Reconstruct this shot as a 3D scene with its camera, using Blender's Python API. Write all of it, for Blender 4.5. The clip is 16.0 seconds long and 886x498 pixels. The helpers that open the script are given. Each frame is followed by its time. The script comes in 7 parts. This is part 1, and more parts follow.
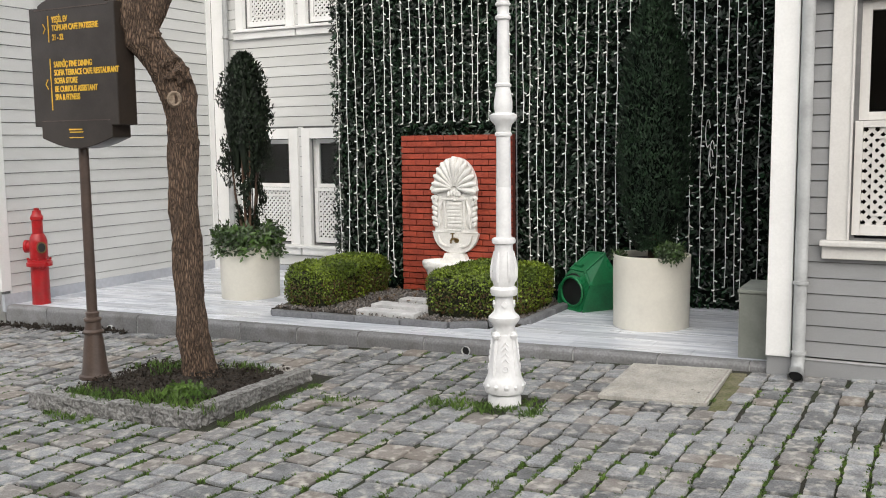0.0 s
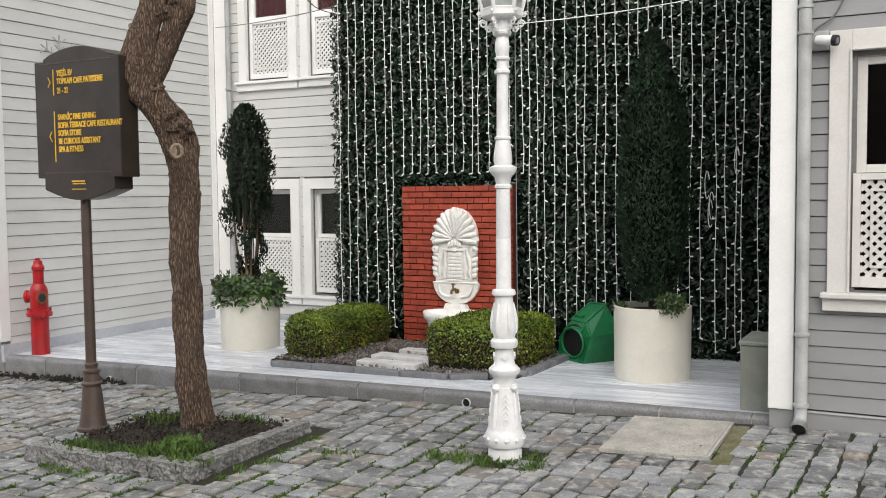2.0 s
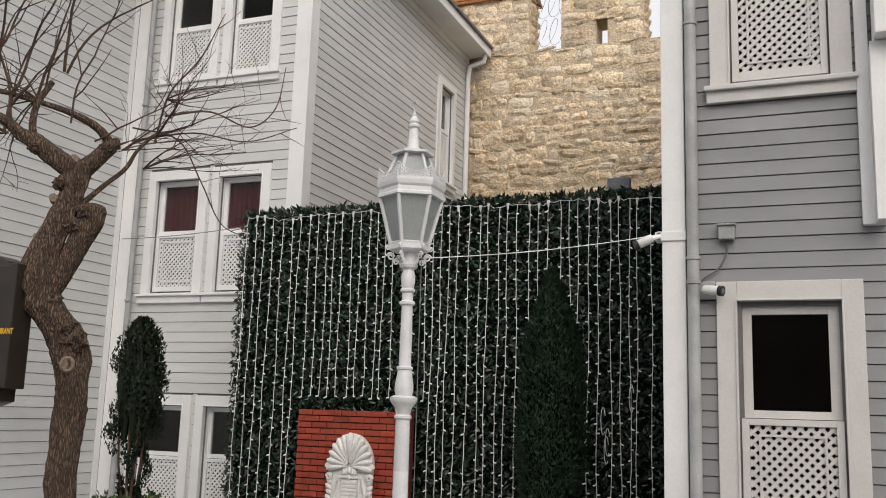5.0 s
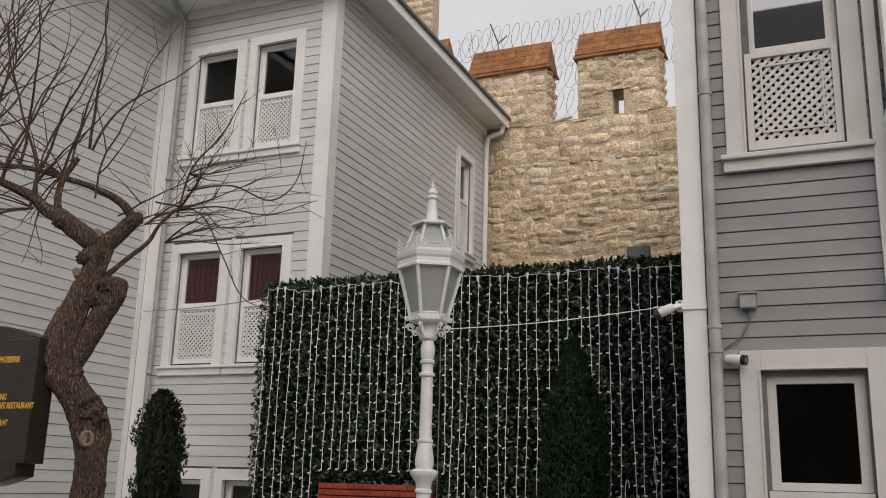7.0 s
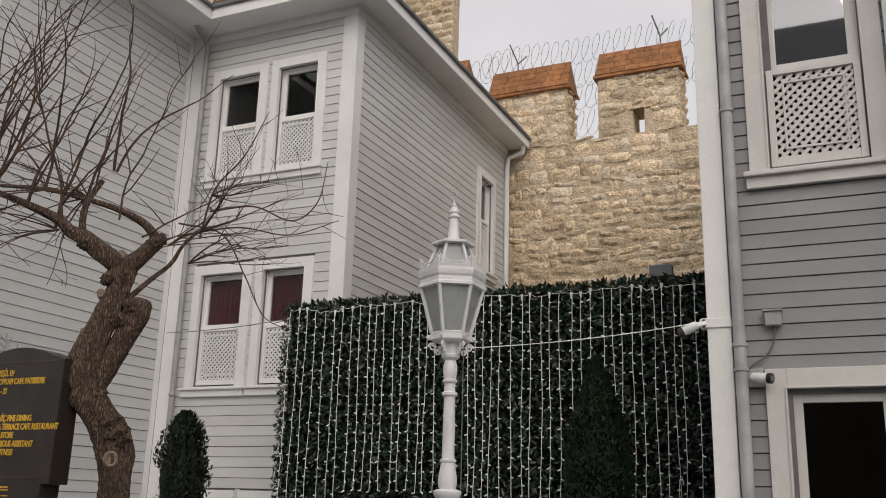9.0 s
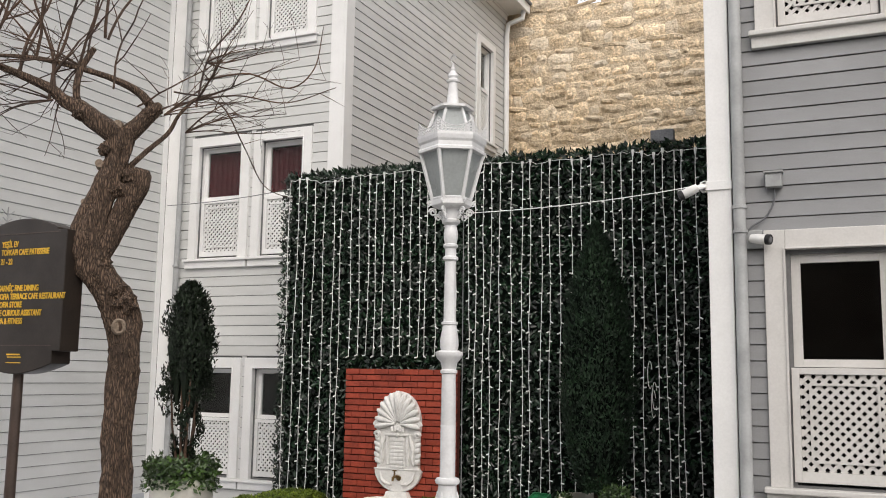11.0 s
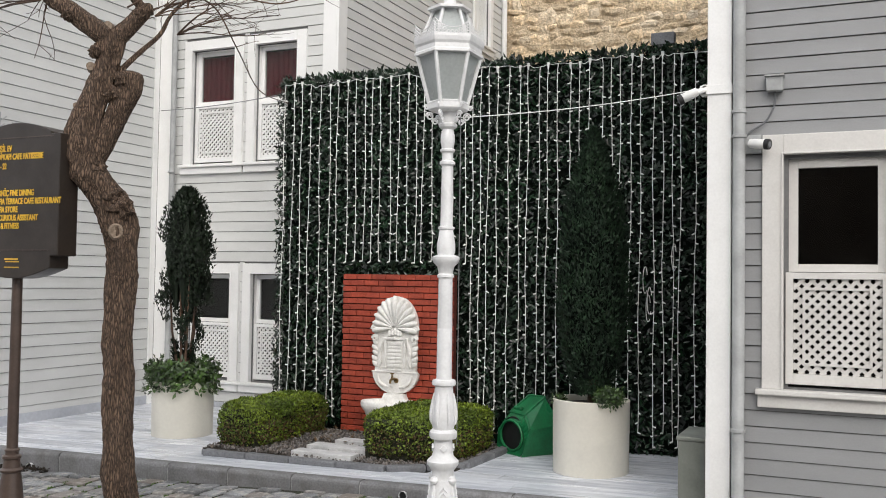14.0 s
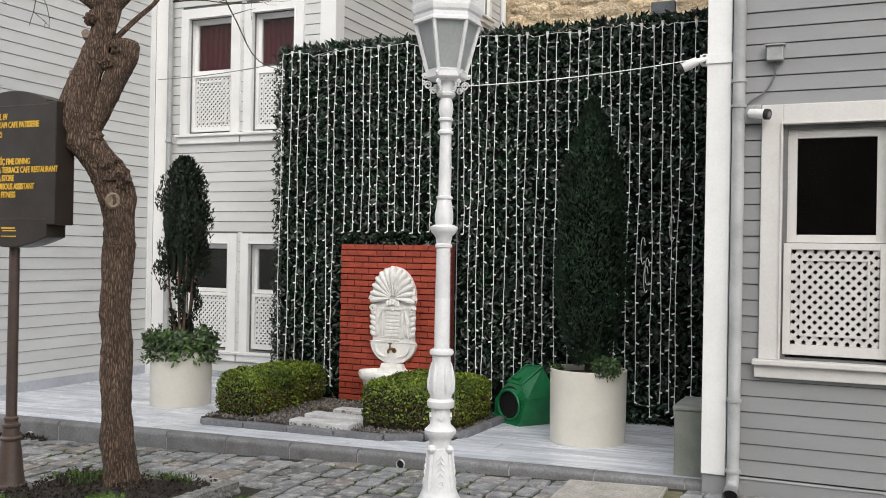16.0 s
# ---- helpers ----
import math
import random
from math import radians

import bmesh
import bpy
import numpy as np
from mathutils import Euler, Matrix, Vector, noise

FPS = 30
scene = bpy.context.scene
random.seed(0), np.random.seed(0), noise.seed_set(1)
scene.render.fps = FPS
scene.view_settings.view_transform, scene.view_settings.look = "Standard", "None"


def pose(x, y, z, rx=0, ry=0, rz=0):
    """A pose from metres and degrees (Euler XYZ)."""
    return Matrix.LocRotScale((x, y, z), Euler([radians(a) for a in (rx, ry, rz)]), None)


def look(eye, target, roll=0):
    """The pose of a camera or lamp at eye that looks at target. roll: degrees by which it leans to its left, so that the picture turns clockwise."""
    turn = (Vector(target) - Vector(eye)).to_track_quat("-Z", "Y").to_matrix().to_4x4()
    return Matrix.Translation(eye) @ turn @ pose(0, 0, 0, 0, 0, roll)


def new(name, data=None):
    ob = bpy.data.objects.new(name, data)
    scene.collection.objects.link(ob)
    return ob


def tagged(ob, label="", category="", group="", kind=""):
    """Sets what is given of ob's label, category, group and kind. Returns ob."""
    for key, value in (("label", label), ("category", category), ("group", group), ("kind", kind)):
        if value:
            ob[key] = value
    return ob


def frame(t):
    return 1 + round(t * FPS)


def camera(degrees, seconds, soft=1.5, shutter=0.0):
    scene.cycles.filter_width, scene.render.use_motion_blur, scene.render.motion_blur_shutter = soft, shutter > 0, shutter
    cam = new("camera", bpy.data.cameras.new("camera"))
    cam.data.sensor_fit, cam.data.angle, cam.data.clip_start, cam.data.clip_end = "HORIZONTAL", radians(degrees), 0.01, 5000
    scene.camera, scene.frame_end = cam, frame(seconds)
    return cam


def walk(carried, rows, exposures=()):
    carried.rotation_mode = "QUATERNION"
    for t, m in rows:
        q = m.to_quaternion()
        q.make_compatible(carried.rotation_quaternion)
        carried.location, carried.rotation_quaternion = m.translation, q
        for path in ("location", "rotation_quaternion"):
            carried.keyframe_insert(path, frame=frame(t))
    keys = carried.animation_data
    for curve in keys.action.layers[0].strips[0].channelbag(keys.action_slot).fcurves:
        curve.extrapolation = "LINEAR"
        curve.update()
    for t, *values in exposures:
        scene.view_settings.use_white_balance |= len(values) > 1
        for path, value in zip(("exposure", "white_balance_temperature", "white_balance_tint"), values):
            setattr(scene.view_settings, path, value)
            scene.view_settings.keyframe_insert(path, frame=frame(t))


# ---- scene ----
# The camera is held at eye height, tilts up, rises a little, holds, and comes down again.
cam = camera(50.5, 16.0, soft=1.0)


def turned(x, y, z, yaw, pitch, roll):
    return pose(x, y, z, 0, 0, yaw) @ pose(0, 0, 0, 90 + pitch) @ pose(0, 0, 0, 0, 0, -roll)


PATH = [
    (0.0, 0.004, 0.005, 1.534, 28.04, -6.43, 0.65), (0.5, 0.004, 0.003, 1.535, 28.02, -6.08, 0.69),
    (1.0, 0.010, 0.001, 1.541, 28.03, -5.42, 0.66), (1.5, 0.009, -0.003, 1.546, 28.00, -4.60, 0.66),
    (2.0, 0.013, 0.006, 1.555, 28.09, -3.48, 0.62), (2.5, 0.010, 0.005, 1.570, 28.06, -0.77, 0.55),
    (3.0, 0.014, -0.009, 1.581, 27.03, 1.50, -0.46), (3.5, 0.008, -0.013, 1.593, 26.07, 4.65, -1.64),
    (4.0, 0.006, -0.015, 1.611, 24.64, 6.67, -1.56), (4.2, 0.004, -0.019, 1.610, 23.81, 7.56, -1.55),
    (6.3, 0.009, -0.025, 1.613, 21.74, 12.27, -2.21), (6.5, 0.014, -0.025, 1.616, 22.48, 12.80, -2.08),
    (7.0, 0.013, -0.029, 1.621, 23.50, 14.11, -1.61), (7.5, 0.010, -0.029, 1.623, 24.13, 15.60, -1.47),
    (8.0, 0.007, -0.027, 1.625, 24.51, 16.44, -1.48), (8.2, 0.007, -0.027, 1.625, 24.61, 16.60, -1.51),
    (10.3, 0.003, -0.013, 1.569, 24.87, 10.35, -1.09), (10.5, 0.003, -0.013, 1.569, 24.73, 9.50, -0.96),
    (11.0, 0.002, -0.006, 1.563, 24.72, 7.64, -0.87), (11.5, 0.001, -0.003, 1.557, 24.66, 5.45, -0.89),
    (12.0, -0.001, 0.001, 1.551, 24.58, 3.78, -0.87), (12.5, -0.001, 0.001, 1.550, 24.55, 3.10, -0.90),
    (13.0, -0.001, 0.002, 1.549, 24.51, 2.61, -0.88), (13.5, -0.001, 0.003, 1.548, 24.47, 2.33, -0.91),
    (14.0, -0.001, 0.004, 1.547, 24.45, 2.01, -0.89), (14.5, -0.002, 0.006, 1.545, 24.42, 1.71, -0.93),
    (15.0, -0.002, 0.008, 1.542, 24.36, 1.13, -0.96), (15.5, -0.003, 0.010, 1.540, 24.34, 0.63, -0.98),
    (16.0, -0.004, 0.012, 1.538, 24.30, 0.26, -1.02)]
EXPOSURES = [(0.0, 0.34, 6900, 9.5), (2.2, 0.28, 6860, 9.5), (3.5, 0.01, 6800, 10), (4.2, -0.10, 6830, 11), (6.3, -0.55, 7120, 14), (8.2, -0.74, 7130, 14.5),
             (10.3, -0.17, 7000, 12), (11.0, 0.0, 6930, 12), (12.0, 0.12, 6820, 10.5), (16.0, 0.18, 6750, 10)]
walk(cam, [(t, turned(*row)) for t, *row in PATH], EXPOSURES)

# ---- light: an overcast day ----
world = bpy.data.worlds.new("overcast_sky")
scene.world = world
world.use_nodes = True
wn, wl = world.node_tree.nodes, world.node_tree.links
sky = wn.new("ShaderNodeTexSky")
sky.sky_type, sky.sun_disc = "NISHITA", False
sky.sun_elevation, sky.sun_rotation = radians(37), radians(152)
sky.air_density, sky.dust_density, sky.ozone_density = 1.0, 4.0, 1.0
soft_sky = wn.new("ShaderNodeHueSaturation")
soft_sky.inputs["Saturation"].default_value = 0.35
wl.new(sky.outputs[0], soft_sky.inputs["Color"])
cloud_noise = wn.new("ShaderNodeTexNoise")
cloud_noise.inputs["Scale"].default_value, cloud_noise.inputs["Detail"].default_value = 2.6, 4
cloud = wn.new("ShaderNodeMix")
cloud.data_type = "RGBA"
cloud.inputs[6].default_value, cloud.inputs[7].default_value = (5.5, 5.9, 6.8, 1), (11.0, 11.4, 12.2, 1)
wl.new(cloud_noise.outputs[0], cloud.inputs[0])
veil = wn.new("ShaderNodeMix")
veil.data_type = "RGBA"
veil.inputs[0].default_value = 0.72
wl.new(soft_sky.outputs[0], veil.inputs[6])
wl.new(cloud.outputs[2], veil.inputs[7])
wl.new(veil.outputs[2], wn["Background"].inputs["Color"])
wn["Background"].inputs["Strength"].default_value = 0.15
sun = new("sun", bpy.data.lights.new("sun", "SUN"))
sun.data.energy, sun.data.angle, sun.data.color = 1.75, radians(50), (1.0, 0.975, 0.94)
sun.matrix_world = look((5.0, -9.0, 13.0), (-3, 6, 0))


# ---- materials ----
def material(name, color, rough=0.6, metal=0.0, var=0.15, scale=5.0, fine=60.0, bump=0.15, tint=None, spread=0.0,
             island=0.0, coat=0.0, stretch=(1, 1, 1), dirt=0.0, dirt_color=(0.08, 0.07, 0.05), spec=0.5, relief=0.01, other=None, share=0.2, dirt_from=0.52):
    """Colour with broad and fine variation, some relief, and stains of their own shape."""
    m = bpy.data.materials.new(name)
    m.use_nodes = True
    n, l = m.node_tree.nodes, m.node_tree.links
    b = n["Principled BSDF"]
    b.inputs["Roughness"].default_value, b.inputs["Metallic"].default_value = rough, metal
    b.inputs["Coat Weight"].default_value = coat
    b.inputs["Specular IOR Level"].default_value = spec
    geo = n.new("ShaderNodeNewGeometry")
    mapping = n.new("ShaderNodeMapping")
    mapping.inputs["Scale"].default_value = stretch
    l.new(geo.outputs["Position"], mapping.inputs[0])

    def noise_tex(size, detail):
        t = n.new("ShaderNodeTexNoise")
        t.inputs["Scale"].default_value, t.inputs["Detail"].default_value = size, detail
        l.new(mapping.outputs[0], t.inputs["Vector"])
        return t

    def mix(kind, fac, a, c):
        x = n.new("ShaderNodeMix")
        x.data_type, x.blend_type = "RGBA", kind
        for socket, value in ((x.inputs[0], fac), (x.inputs[6], a), (x.inputs[7], c)):
            if hasattr(value, "default_value"):
                l.new(value, socket)
            else:
                socket.default_value = value if isinstance(value, float) else (*value, 1.0)[:4]
        return x.outputs[2]

    def ramp(source, low, high, dark, light):
        r = n.new("ShaderNodeMapRange")
        r.inputs[1].default_value, r.inputs[2].default_value = low, high
        r.inputs[3].default_value, r.inputs[4].default_value = dark, light
        l.new(source, r.inputs[0])
        return r.outputs[0]

    broad, grain = noise_tex(scale, 4), noise_tex(fine, 3)
    second = tint if tint else tuple(c * 0.75 for c in color)
    col = mix("MIX", ramp(broad.outputs[0], 0.38, 0.64, 0.0, 1.0), color, second)
    value = ramp(grain.outputs[0], 0.3, 0.7, 1.0 - var, 1.0 + var)
    gray = n.new("ShaderNodeCombineColor")
    for k in range(3):
        l.new(value, gray.inputs[k])
    col = mix("MULTIPLY", 1.0, col, gray.outputs[0])
    for amount, source in ((spread, n.new("ShaderNodeObjectInfo").outputs["Random"]), (island, geo.outputs["Random Per Island"])):
        if amount:
            each = n.new("ShaderNodeCombineColor")
            v = ramp(source, 0.0, 1.0, 1.0 - amount, 1.0 + amount)
            for k in range(3):
                l.new(v, each.inputs[k])
            col = mix("MULTIPLY", 1.0, col, each.outputs[0])
            if other:
                spin = n.new("ShaderNodeMath")
                spin.operation = "MULTIPLY"
                spin.inputs[1].default_value = 7.31
                part_of = n.new("ShaderNodeMath")
                part_of.operation = "FRACT"
                l.new(source, spin.inputs[0])
                l.new(spin.outputs[0], part_of.inputs[0])
                col = mix("MIX", ramp(part_of.outputs[0], 1.0 - share, 1.0, 0.0, 0.75), col, other)
    if dirt:
        stain = noise_tex(scale * 2.3, 6)
        col = mix("MIX", ramp(stain.outputs[0], dirt_from, dirt_from + 0.2, 0.0, dirt), col, dirt_color)
    l.new(col, b.inputs["Base Color"])
    l.new(ramp(broad.outputs[0], 0.3, 0.7, max(rough - 0.1, 0.03), min(rough + 0.1, 1.0)), b.inputs["Roughness"])
    if bump:
        bp = n.new("ShaderNodeBump")
        bp.inputs["Strength"].default_value, bp.inputs["Distance"].default_value = bump, relief
        l.new(grain.outputs[0], bp.inputs["Height"])
        l.new(bp.outputs[0], b.inputs["Normal"])
    return m


def bark_material(name, plate, crack):
    """Upright plates of bark parted by dark furrows."""
    m = bpy.data.materials.new(name)
    m.use_nodes = True
    n, l = m.node_tree.nodes, m.node_tree.links
    b = n["Principled BSDF"]
    b.inputs["Roughness"].default_value = 0.9
    geo, mapping, warp, add = n.new("ShaderNodeNewGeometry"), n.new("ShaderNodeMapping"), n.new("ShaderNodeTexNoise"), n.new("ShaderNodeVectorMath")
    mapping.inputs["Scale"].default_value = (1, 1, 0.17)
    l.new(geo.outputs["Position"], mapping.inputs[0])
    warp.inputs["Scale"].default_value, warp.inputs["Detail"].default_value = 26.0, 4
    l.new(mapping.outputs[0], warp.inputs["Vector"])
    add.operation = "MULTIPLY_ADD"
    add.inputs[1].default_value = (0.042, 0.042, 0.030)
    l.new(warp.outputs["Color"], add.inputs[0])
    l.new(mapping.outputs[0], add.inputs[2])
    cells = n.new("ShaderNodeTexVoronoi")
    cells.feature = "DISTANCE_TO_EDGE"
    cells.inputs["Scale"].default_value = 74.0
    l.new(add.outputs[0], cells.inputs["Vector"])
    fine = n.new("ShaderNodeTexNoise")
    fine.inputs["Scale"].default_value, fine.inputs["Detail"].default_value = 120.0, 4
    l.new(mapping.outputs[0], fine.inputs["Vector"])
    edge = n.new("ShaderNodeMapRange")
    edge.inputs[1].default_value, edge.inputs[2].default_value = 0.0, 0.30
    l.new(cells.outputs["Distance"], edge.inputs[0])
    height = n.new("ShaderNodeMath")
    height.operation = "MULTIPLY_ADD"
    height.inputs[1].default_value = 0.75
    l.new(fine.outputs[0], height.inputs[0])
    l.new(edge.outputs[0], height.inputs[2])
    tone = n.new("ShaderNodeMapRange")
    tone.inputs[1].default_value, tone.inputs[2].default_value = 0.25, 1.45
    l.new(height.outputs[0], tone.inputs[0])
    col = n.new("ShaderNodeMix")
    col.data_type = "RGBA"
    col.inputs[6].default_value, col.inputs[7].default_value = (*crack, 1), (*plate, 1)
    l.new(tone.outputs[0], col.inputs[0])
    l.new(col.outputs[2], b.inputs["Base Color"])
    bp = n.new("ShaderNodeBump")
    bp.inputs["Strength"].default_value, bp.inputs["Distance"].default_value = 1.0, 0.010
    l.new(height.outputs[0], bp.inputs["Height"])
    l.new(bp.outputs[0], b.inputs["Normal"])
    return m


def glass_material(name, tint, base, rough=0.02):
    m = bpy.data.materials.new(name)
    m.use_nodes = True
    n, l = m.node_tree.nodes, m.node_tree.links
    out = n["Material Output"]
    n.remove(n["Principled BSDF"])
    clear, gloss, both, fres = (n.new("ShaderNodeBsdfTransparent"), n.new("ShaderNodeBsdfGlossy"), n.new("ShaderNodeMixShader"), n.new("ShaderNodeLayerWeight"))
    clear.inputs[0].default_value = (*tint, 1)
    gloss.inputs["Roughness"].default_value = rough
    steep, share = n.new("ShaderNodeMath"), n.new("ShaderNodeMath")
    steep.operation, share.operation = "POWER", "MULTIPLY_ADD"
    steep.inputs[1].default_value, share.inputs[1].default_value, share.inputs[2].default_value = 3.0, 0.5, base
    l.new(fres.outputs["Facing"], steep.inputs[0])
    l.new(steep.outputs[0], share.inputs[0])
    l.new(share.outputs[0], both.inputs[0])
    l.new(clear.outputs[0], both.inputs[1])
    l.new(gloss.outputs[0], both.inputs[2])
    l.new(both.outputs[0], out.inputs[0])
    return m


M = {}
M["siding"] = material("painted_siding", (0.635, 0.64, 0.628), 0.55, var=0.05, scale=1.4, fine=90, bump=0.06, tint=(0.59, 0.595, 0.582), spread=0.04, stretch=(1, 1, 3), dirt=0.06, dirt_color=(0.40, 0.40, 0.38))
M["siding_gray"] = material("gray_painted_siding", (0.278, 0.282, 0.287), 0.55, var=0.05, scale=1.4, fine=90, bump=0.06, tint=(0.252, 0.256, 0.261), spread=0.035, stretch=(1, 1, 3))
M["behind"] = material("siding_backing", (0.16, 0.16, 0.16), 0.9, var=0.1)
M["white"] = material("white_paint", (0.84, 0.84, 0.83), 0.45, var=0.03, scale=2.0, fine=70, bump=0.04, tint=(0.79, 0.79, 0.78), dirt=0.10, dirt_color=(0.45, 0.44, 0.42))
M["ivory"] = material("ivory_window_paint", (0.64, 0.625, 0.60), 0.45, var=0.04, scale=2.5, fine=70, bump=0.05, tint=(0.59, 0.575, 0.55), dirt=0.12, dirt_color=(0.40, 0.38, 0.34))
M["cream"] = material("cream_enamel", (0.74, 0.71, 0.62), 0.4, var=0.03, scale=2.5, fine=40, bump=0.04, tint=(0.68, 0.65, 0.57), dirt=0.15, dirt_color=(0.45, 0.42, 0.35))
M["lamp_white"] = material("lamp_enamel", (0.80, 0.80, 0.80), 0.35, var=0.04, scale=9, fine=60, bump=0.12, tint=(0.72, 0.72, 0.72), dirt=0.12, dirt_color=(0.4, 0.39, 0.37))
M["pipe_gray"] = material("gray_downpipe_paint", (0.42, 0.43, 0.43), 0.45, var=0.05, bump=0.05)
M["marble"] = material("carved_marble", (0.84, 0.83, 0.80), 0.45, var=0.07, scale=9, fine=50, bump=0.3, tint=(0.74, 0.73, 0.70), dirt=0.22, dirt_color=(0.46, 0.44, 0.40))
M["brick"] = material("red_painted_brick", (0.375, 0.058, 0.027), 0.6, var=0.2, scale=7, fine=90, bump=0.5, tint=(0.29, 0.044, 0.022), spread=0.16, dirt=0.2, dirt_color=(0.15, 0.03, 0.02))
M["joint"] = material("dark_red_joint", (0.11, 0.020, 0.012), 0.9, var=0.15)
M["deck"] = material("veined_gray_marble", (0.78, 0.80, 0.84), 0.32, var=0.10, scale=1.6, fine=16, bump=0.03, tint=(0.45, 0.475, 0.53), spread=0.14, stretch=(0.8, 7.0, 1.0))
M["kerb"] = material("gray_kerb_stone", (0.205, 0.205, 0.21), 0.65, var=0.22, scale=3, fine=60, bump=0.3, spread=0.14, dirt=0.5, dirt_color=(0.085, 0.076, 0.064), tint=(0.155, 0.155, 0.155))
M["skirting"] = material("bluish_marble_skirting", (0.50, 0.52, 0.56), 0.4, var=0.08, scale=2.0, fine=20, bump=0.03, tint=(0.40, 0.42, 0.46))
M["cobble"] = material("granite_cobble", (0.235, 0.243, 0.25), 0.62, var=0.36, scale=7, fine=105, bump=0.8, tint=(0.155, 0.157, 0.16), spread=0.36, dirt=0.8, dirt_color=(0.54, 0.51, 0.46), other=(0.215, 0.178, 0.145), share=0.30, relief=0.007, dirt_from=0.51)
M["cobble_joined"] = material("granite_cobble_far", (0.235, 0.243, 0.25), 0.62, var=0.36, scale=7, fine=105, bump=0.8, tint=(0.155, 0.157, 0.16), island=0.36, dirt=0.8, dirt_color=(0.54, 0.51, 0.46), other=(0.215, 0.178, 0.145), share=0.30, relief=0.007, dirt_from=0.51)
M["earth"] = material("joint_earth", (0.024, 0.021, 0.015), 0.95, var=0.5, scale=4, fine=90, bump=1.0, tint=(0.022, 0.032, 0.010), dirt=0.5, dirt_color=(0.012, 0.010, 0.008))
M["soil"] = material("dark_soil", (0.032, 0.024, 0.017), 0.95, var=0.5, scale=9, fine=70, bump=1.0)
M["granite"] = material("rough_granite_edging", (0.25, 0.245, 0.235), 0.8, var=0.45, scale=14, fine=45, bump=1.0, spread=0.12, dirt=0.85, dirt_color=(0.055, 0.050, 0.042), relief=0.025)
M["slate"] = material("dark_edging_stone", (0.17, 0.175, 0.185), 0.7, var=0.2, fine=60, bump=0.4, spread=0.15)
M["gravel"] = material("slate_gravel", (0.155, 0.148, 0.145), 0.8, var=0.3, scale=14, fine=90, bump=0.5, island=0.55, tint=(0.14, 0.115, 0.095))
M["slab"] = material("white_stepping_stone", (0.62, 0.62, 0.62), 0.6, var=0.1, fine=50, bump=0.15)
M["cover"] = material("pale_cast_cover", (0.46, 0.44, 0.40), 0.75, var=0.2, scale=6, fine=100, bump=0.5, dirt=0.3, dirt_color=(0.26, 0.24, 0.20))
M["bark"] = bark_material("tree_bark", (0.250, 0.163, 0.110), (0.022, 0.014, 0.010))
M["twig"] = material("twig_bark", (0.050, 0.033, 0.026), 0.8, var=0.3, scale=3, fine=50, bump=0.3, tint=(0.115, 0.068, 0.042))
M["cutwood"] = material("sawn_wood", (0.30, 0.23, 0.17), 0.9, var=0.3, fine=60, bump=0.5)
M["brown"] = material("dark_brown_enamel", (0.034, 0.025, 0.019), 0.42, var=0.10, bump=0.05)
M["brown_pole"] = material("brown_cast_iron", (0.085, 0.058, 0.046), 0.45, var=0.12, bump=0.15)
M["gold"] = material("gold_lettering", (0.92, 0.56, 0.05), 0.35, var=0.05, bump=0)
M["red"] = material("red_hydrant_paint", (0.42, 0.012, 0.016), 0.35, var=0.1, bump=0.1, dirt=0.15)
M["green_plastic"] = material("green_plastic", (0.010, 0.17, 0.060), 0.35, var=0.12, scale=7, bump=0.12, tint=(0.007, 0.12, 0.042))
M["black"] = material("black_inside", (0.012, 0.012, 0.013), 0.6, var=0.1)
M["gray_box"] = material("gray_green_metal", (0.25, 0.265, 0.235), 0.5, var=0.06, bump=0.05)
M["leaf_wall"] = material("artificial_leaf", (0.010, 0.029, 0.013), 0.29, var=0.15, scale=3, island=0.9, bump=0.0, tint=(0.005, 0.015, 0.007), spec=0.5)
# near-black: the shade between leaves is put into this colour
M["leaf_gap_shade"] = material("near_black_leaf_gaps", (0.003, 0.006, 0.004), 0.95, spec=0.1)
M["box_leaf"] = material("boxwood_leaf", (0.150, 0.205, 0.022), 0.45, var=0.2, scale=4, island=0.7, bump=0.0, tint=(0.075, 0.115, 0.014), spec=0.35)
M["box_core"] = material("boxwood_twigs", (0.018, 0.020, 0.009), 0.9, var=0.3)
M["rust_leaf"] = material("rusty_leaf", (0.10, 0.055, 0.02), 0.6, var=0.2, island=0.4, bump=0)
M["conifer"] = material("dark_conifer", (0.014, 0.024, 0.012), 0.6, var=0.2, island=0.6, bump=0.0, tint=(0.010, 0.017, 0.009), spec=0.3)
M["cypress"] = material("cypress_foliage", (0.015, 0.034, 0.016), 0.6, var=0.2, island=0.65, bump=0.0, tint=(0.009, 0.021, 0.011), spec=0.25)
M["skirt"] = material("glossy_shrub_leaf", (0.055, 0.105, 0.022), 0.35, var=0.2, island=0.7, bump=0.0, tint=(0.024, 0.05, 0.012))
M["grass"] = material("weed_green", (0.085, 0.15, 0.022), 0.6, var=0.2, island=0.55, bump=0.0, tint=(0.05, 0.10, 0.016))
M["wire_white"] = material("white_wire", (0.92, 0.92, 0.90), 0.4, var=0.04, bump=0)
M["bulb"] = material("clear_bulb", (0.85, 0.85, 0.83), 0.25, var=0.03, bump=0)
M["stone"] = material("sandy_rubble_stone", (0.73, 0.595, 0.425), 0.9, var=0.32, scale=4.5, fine=24, bump=1.0, tint=(0.60, 0.465, 0.305), spread=0.27, dirt=0.6, dirt_color=(0.20, 0.135, 0.075), relief=0.035, other=(0.76, 0.67, 0.54), share=0.33)
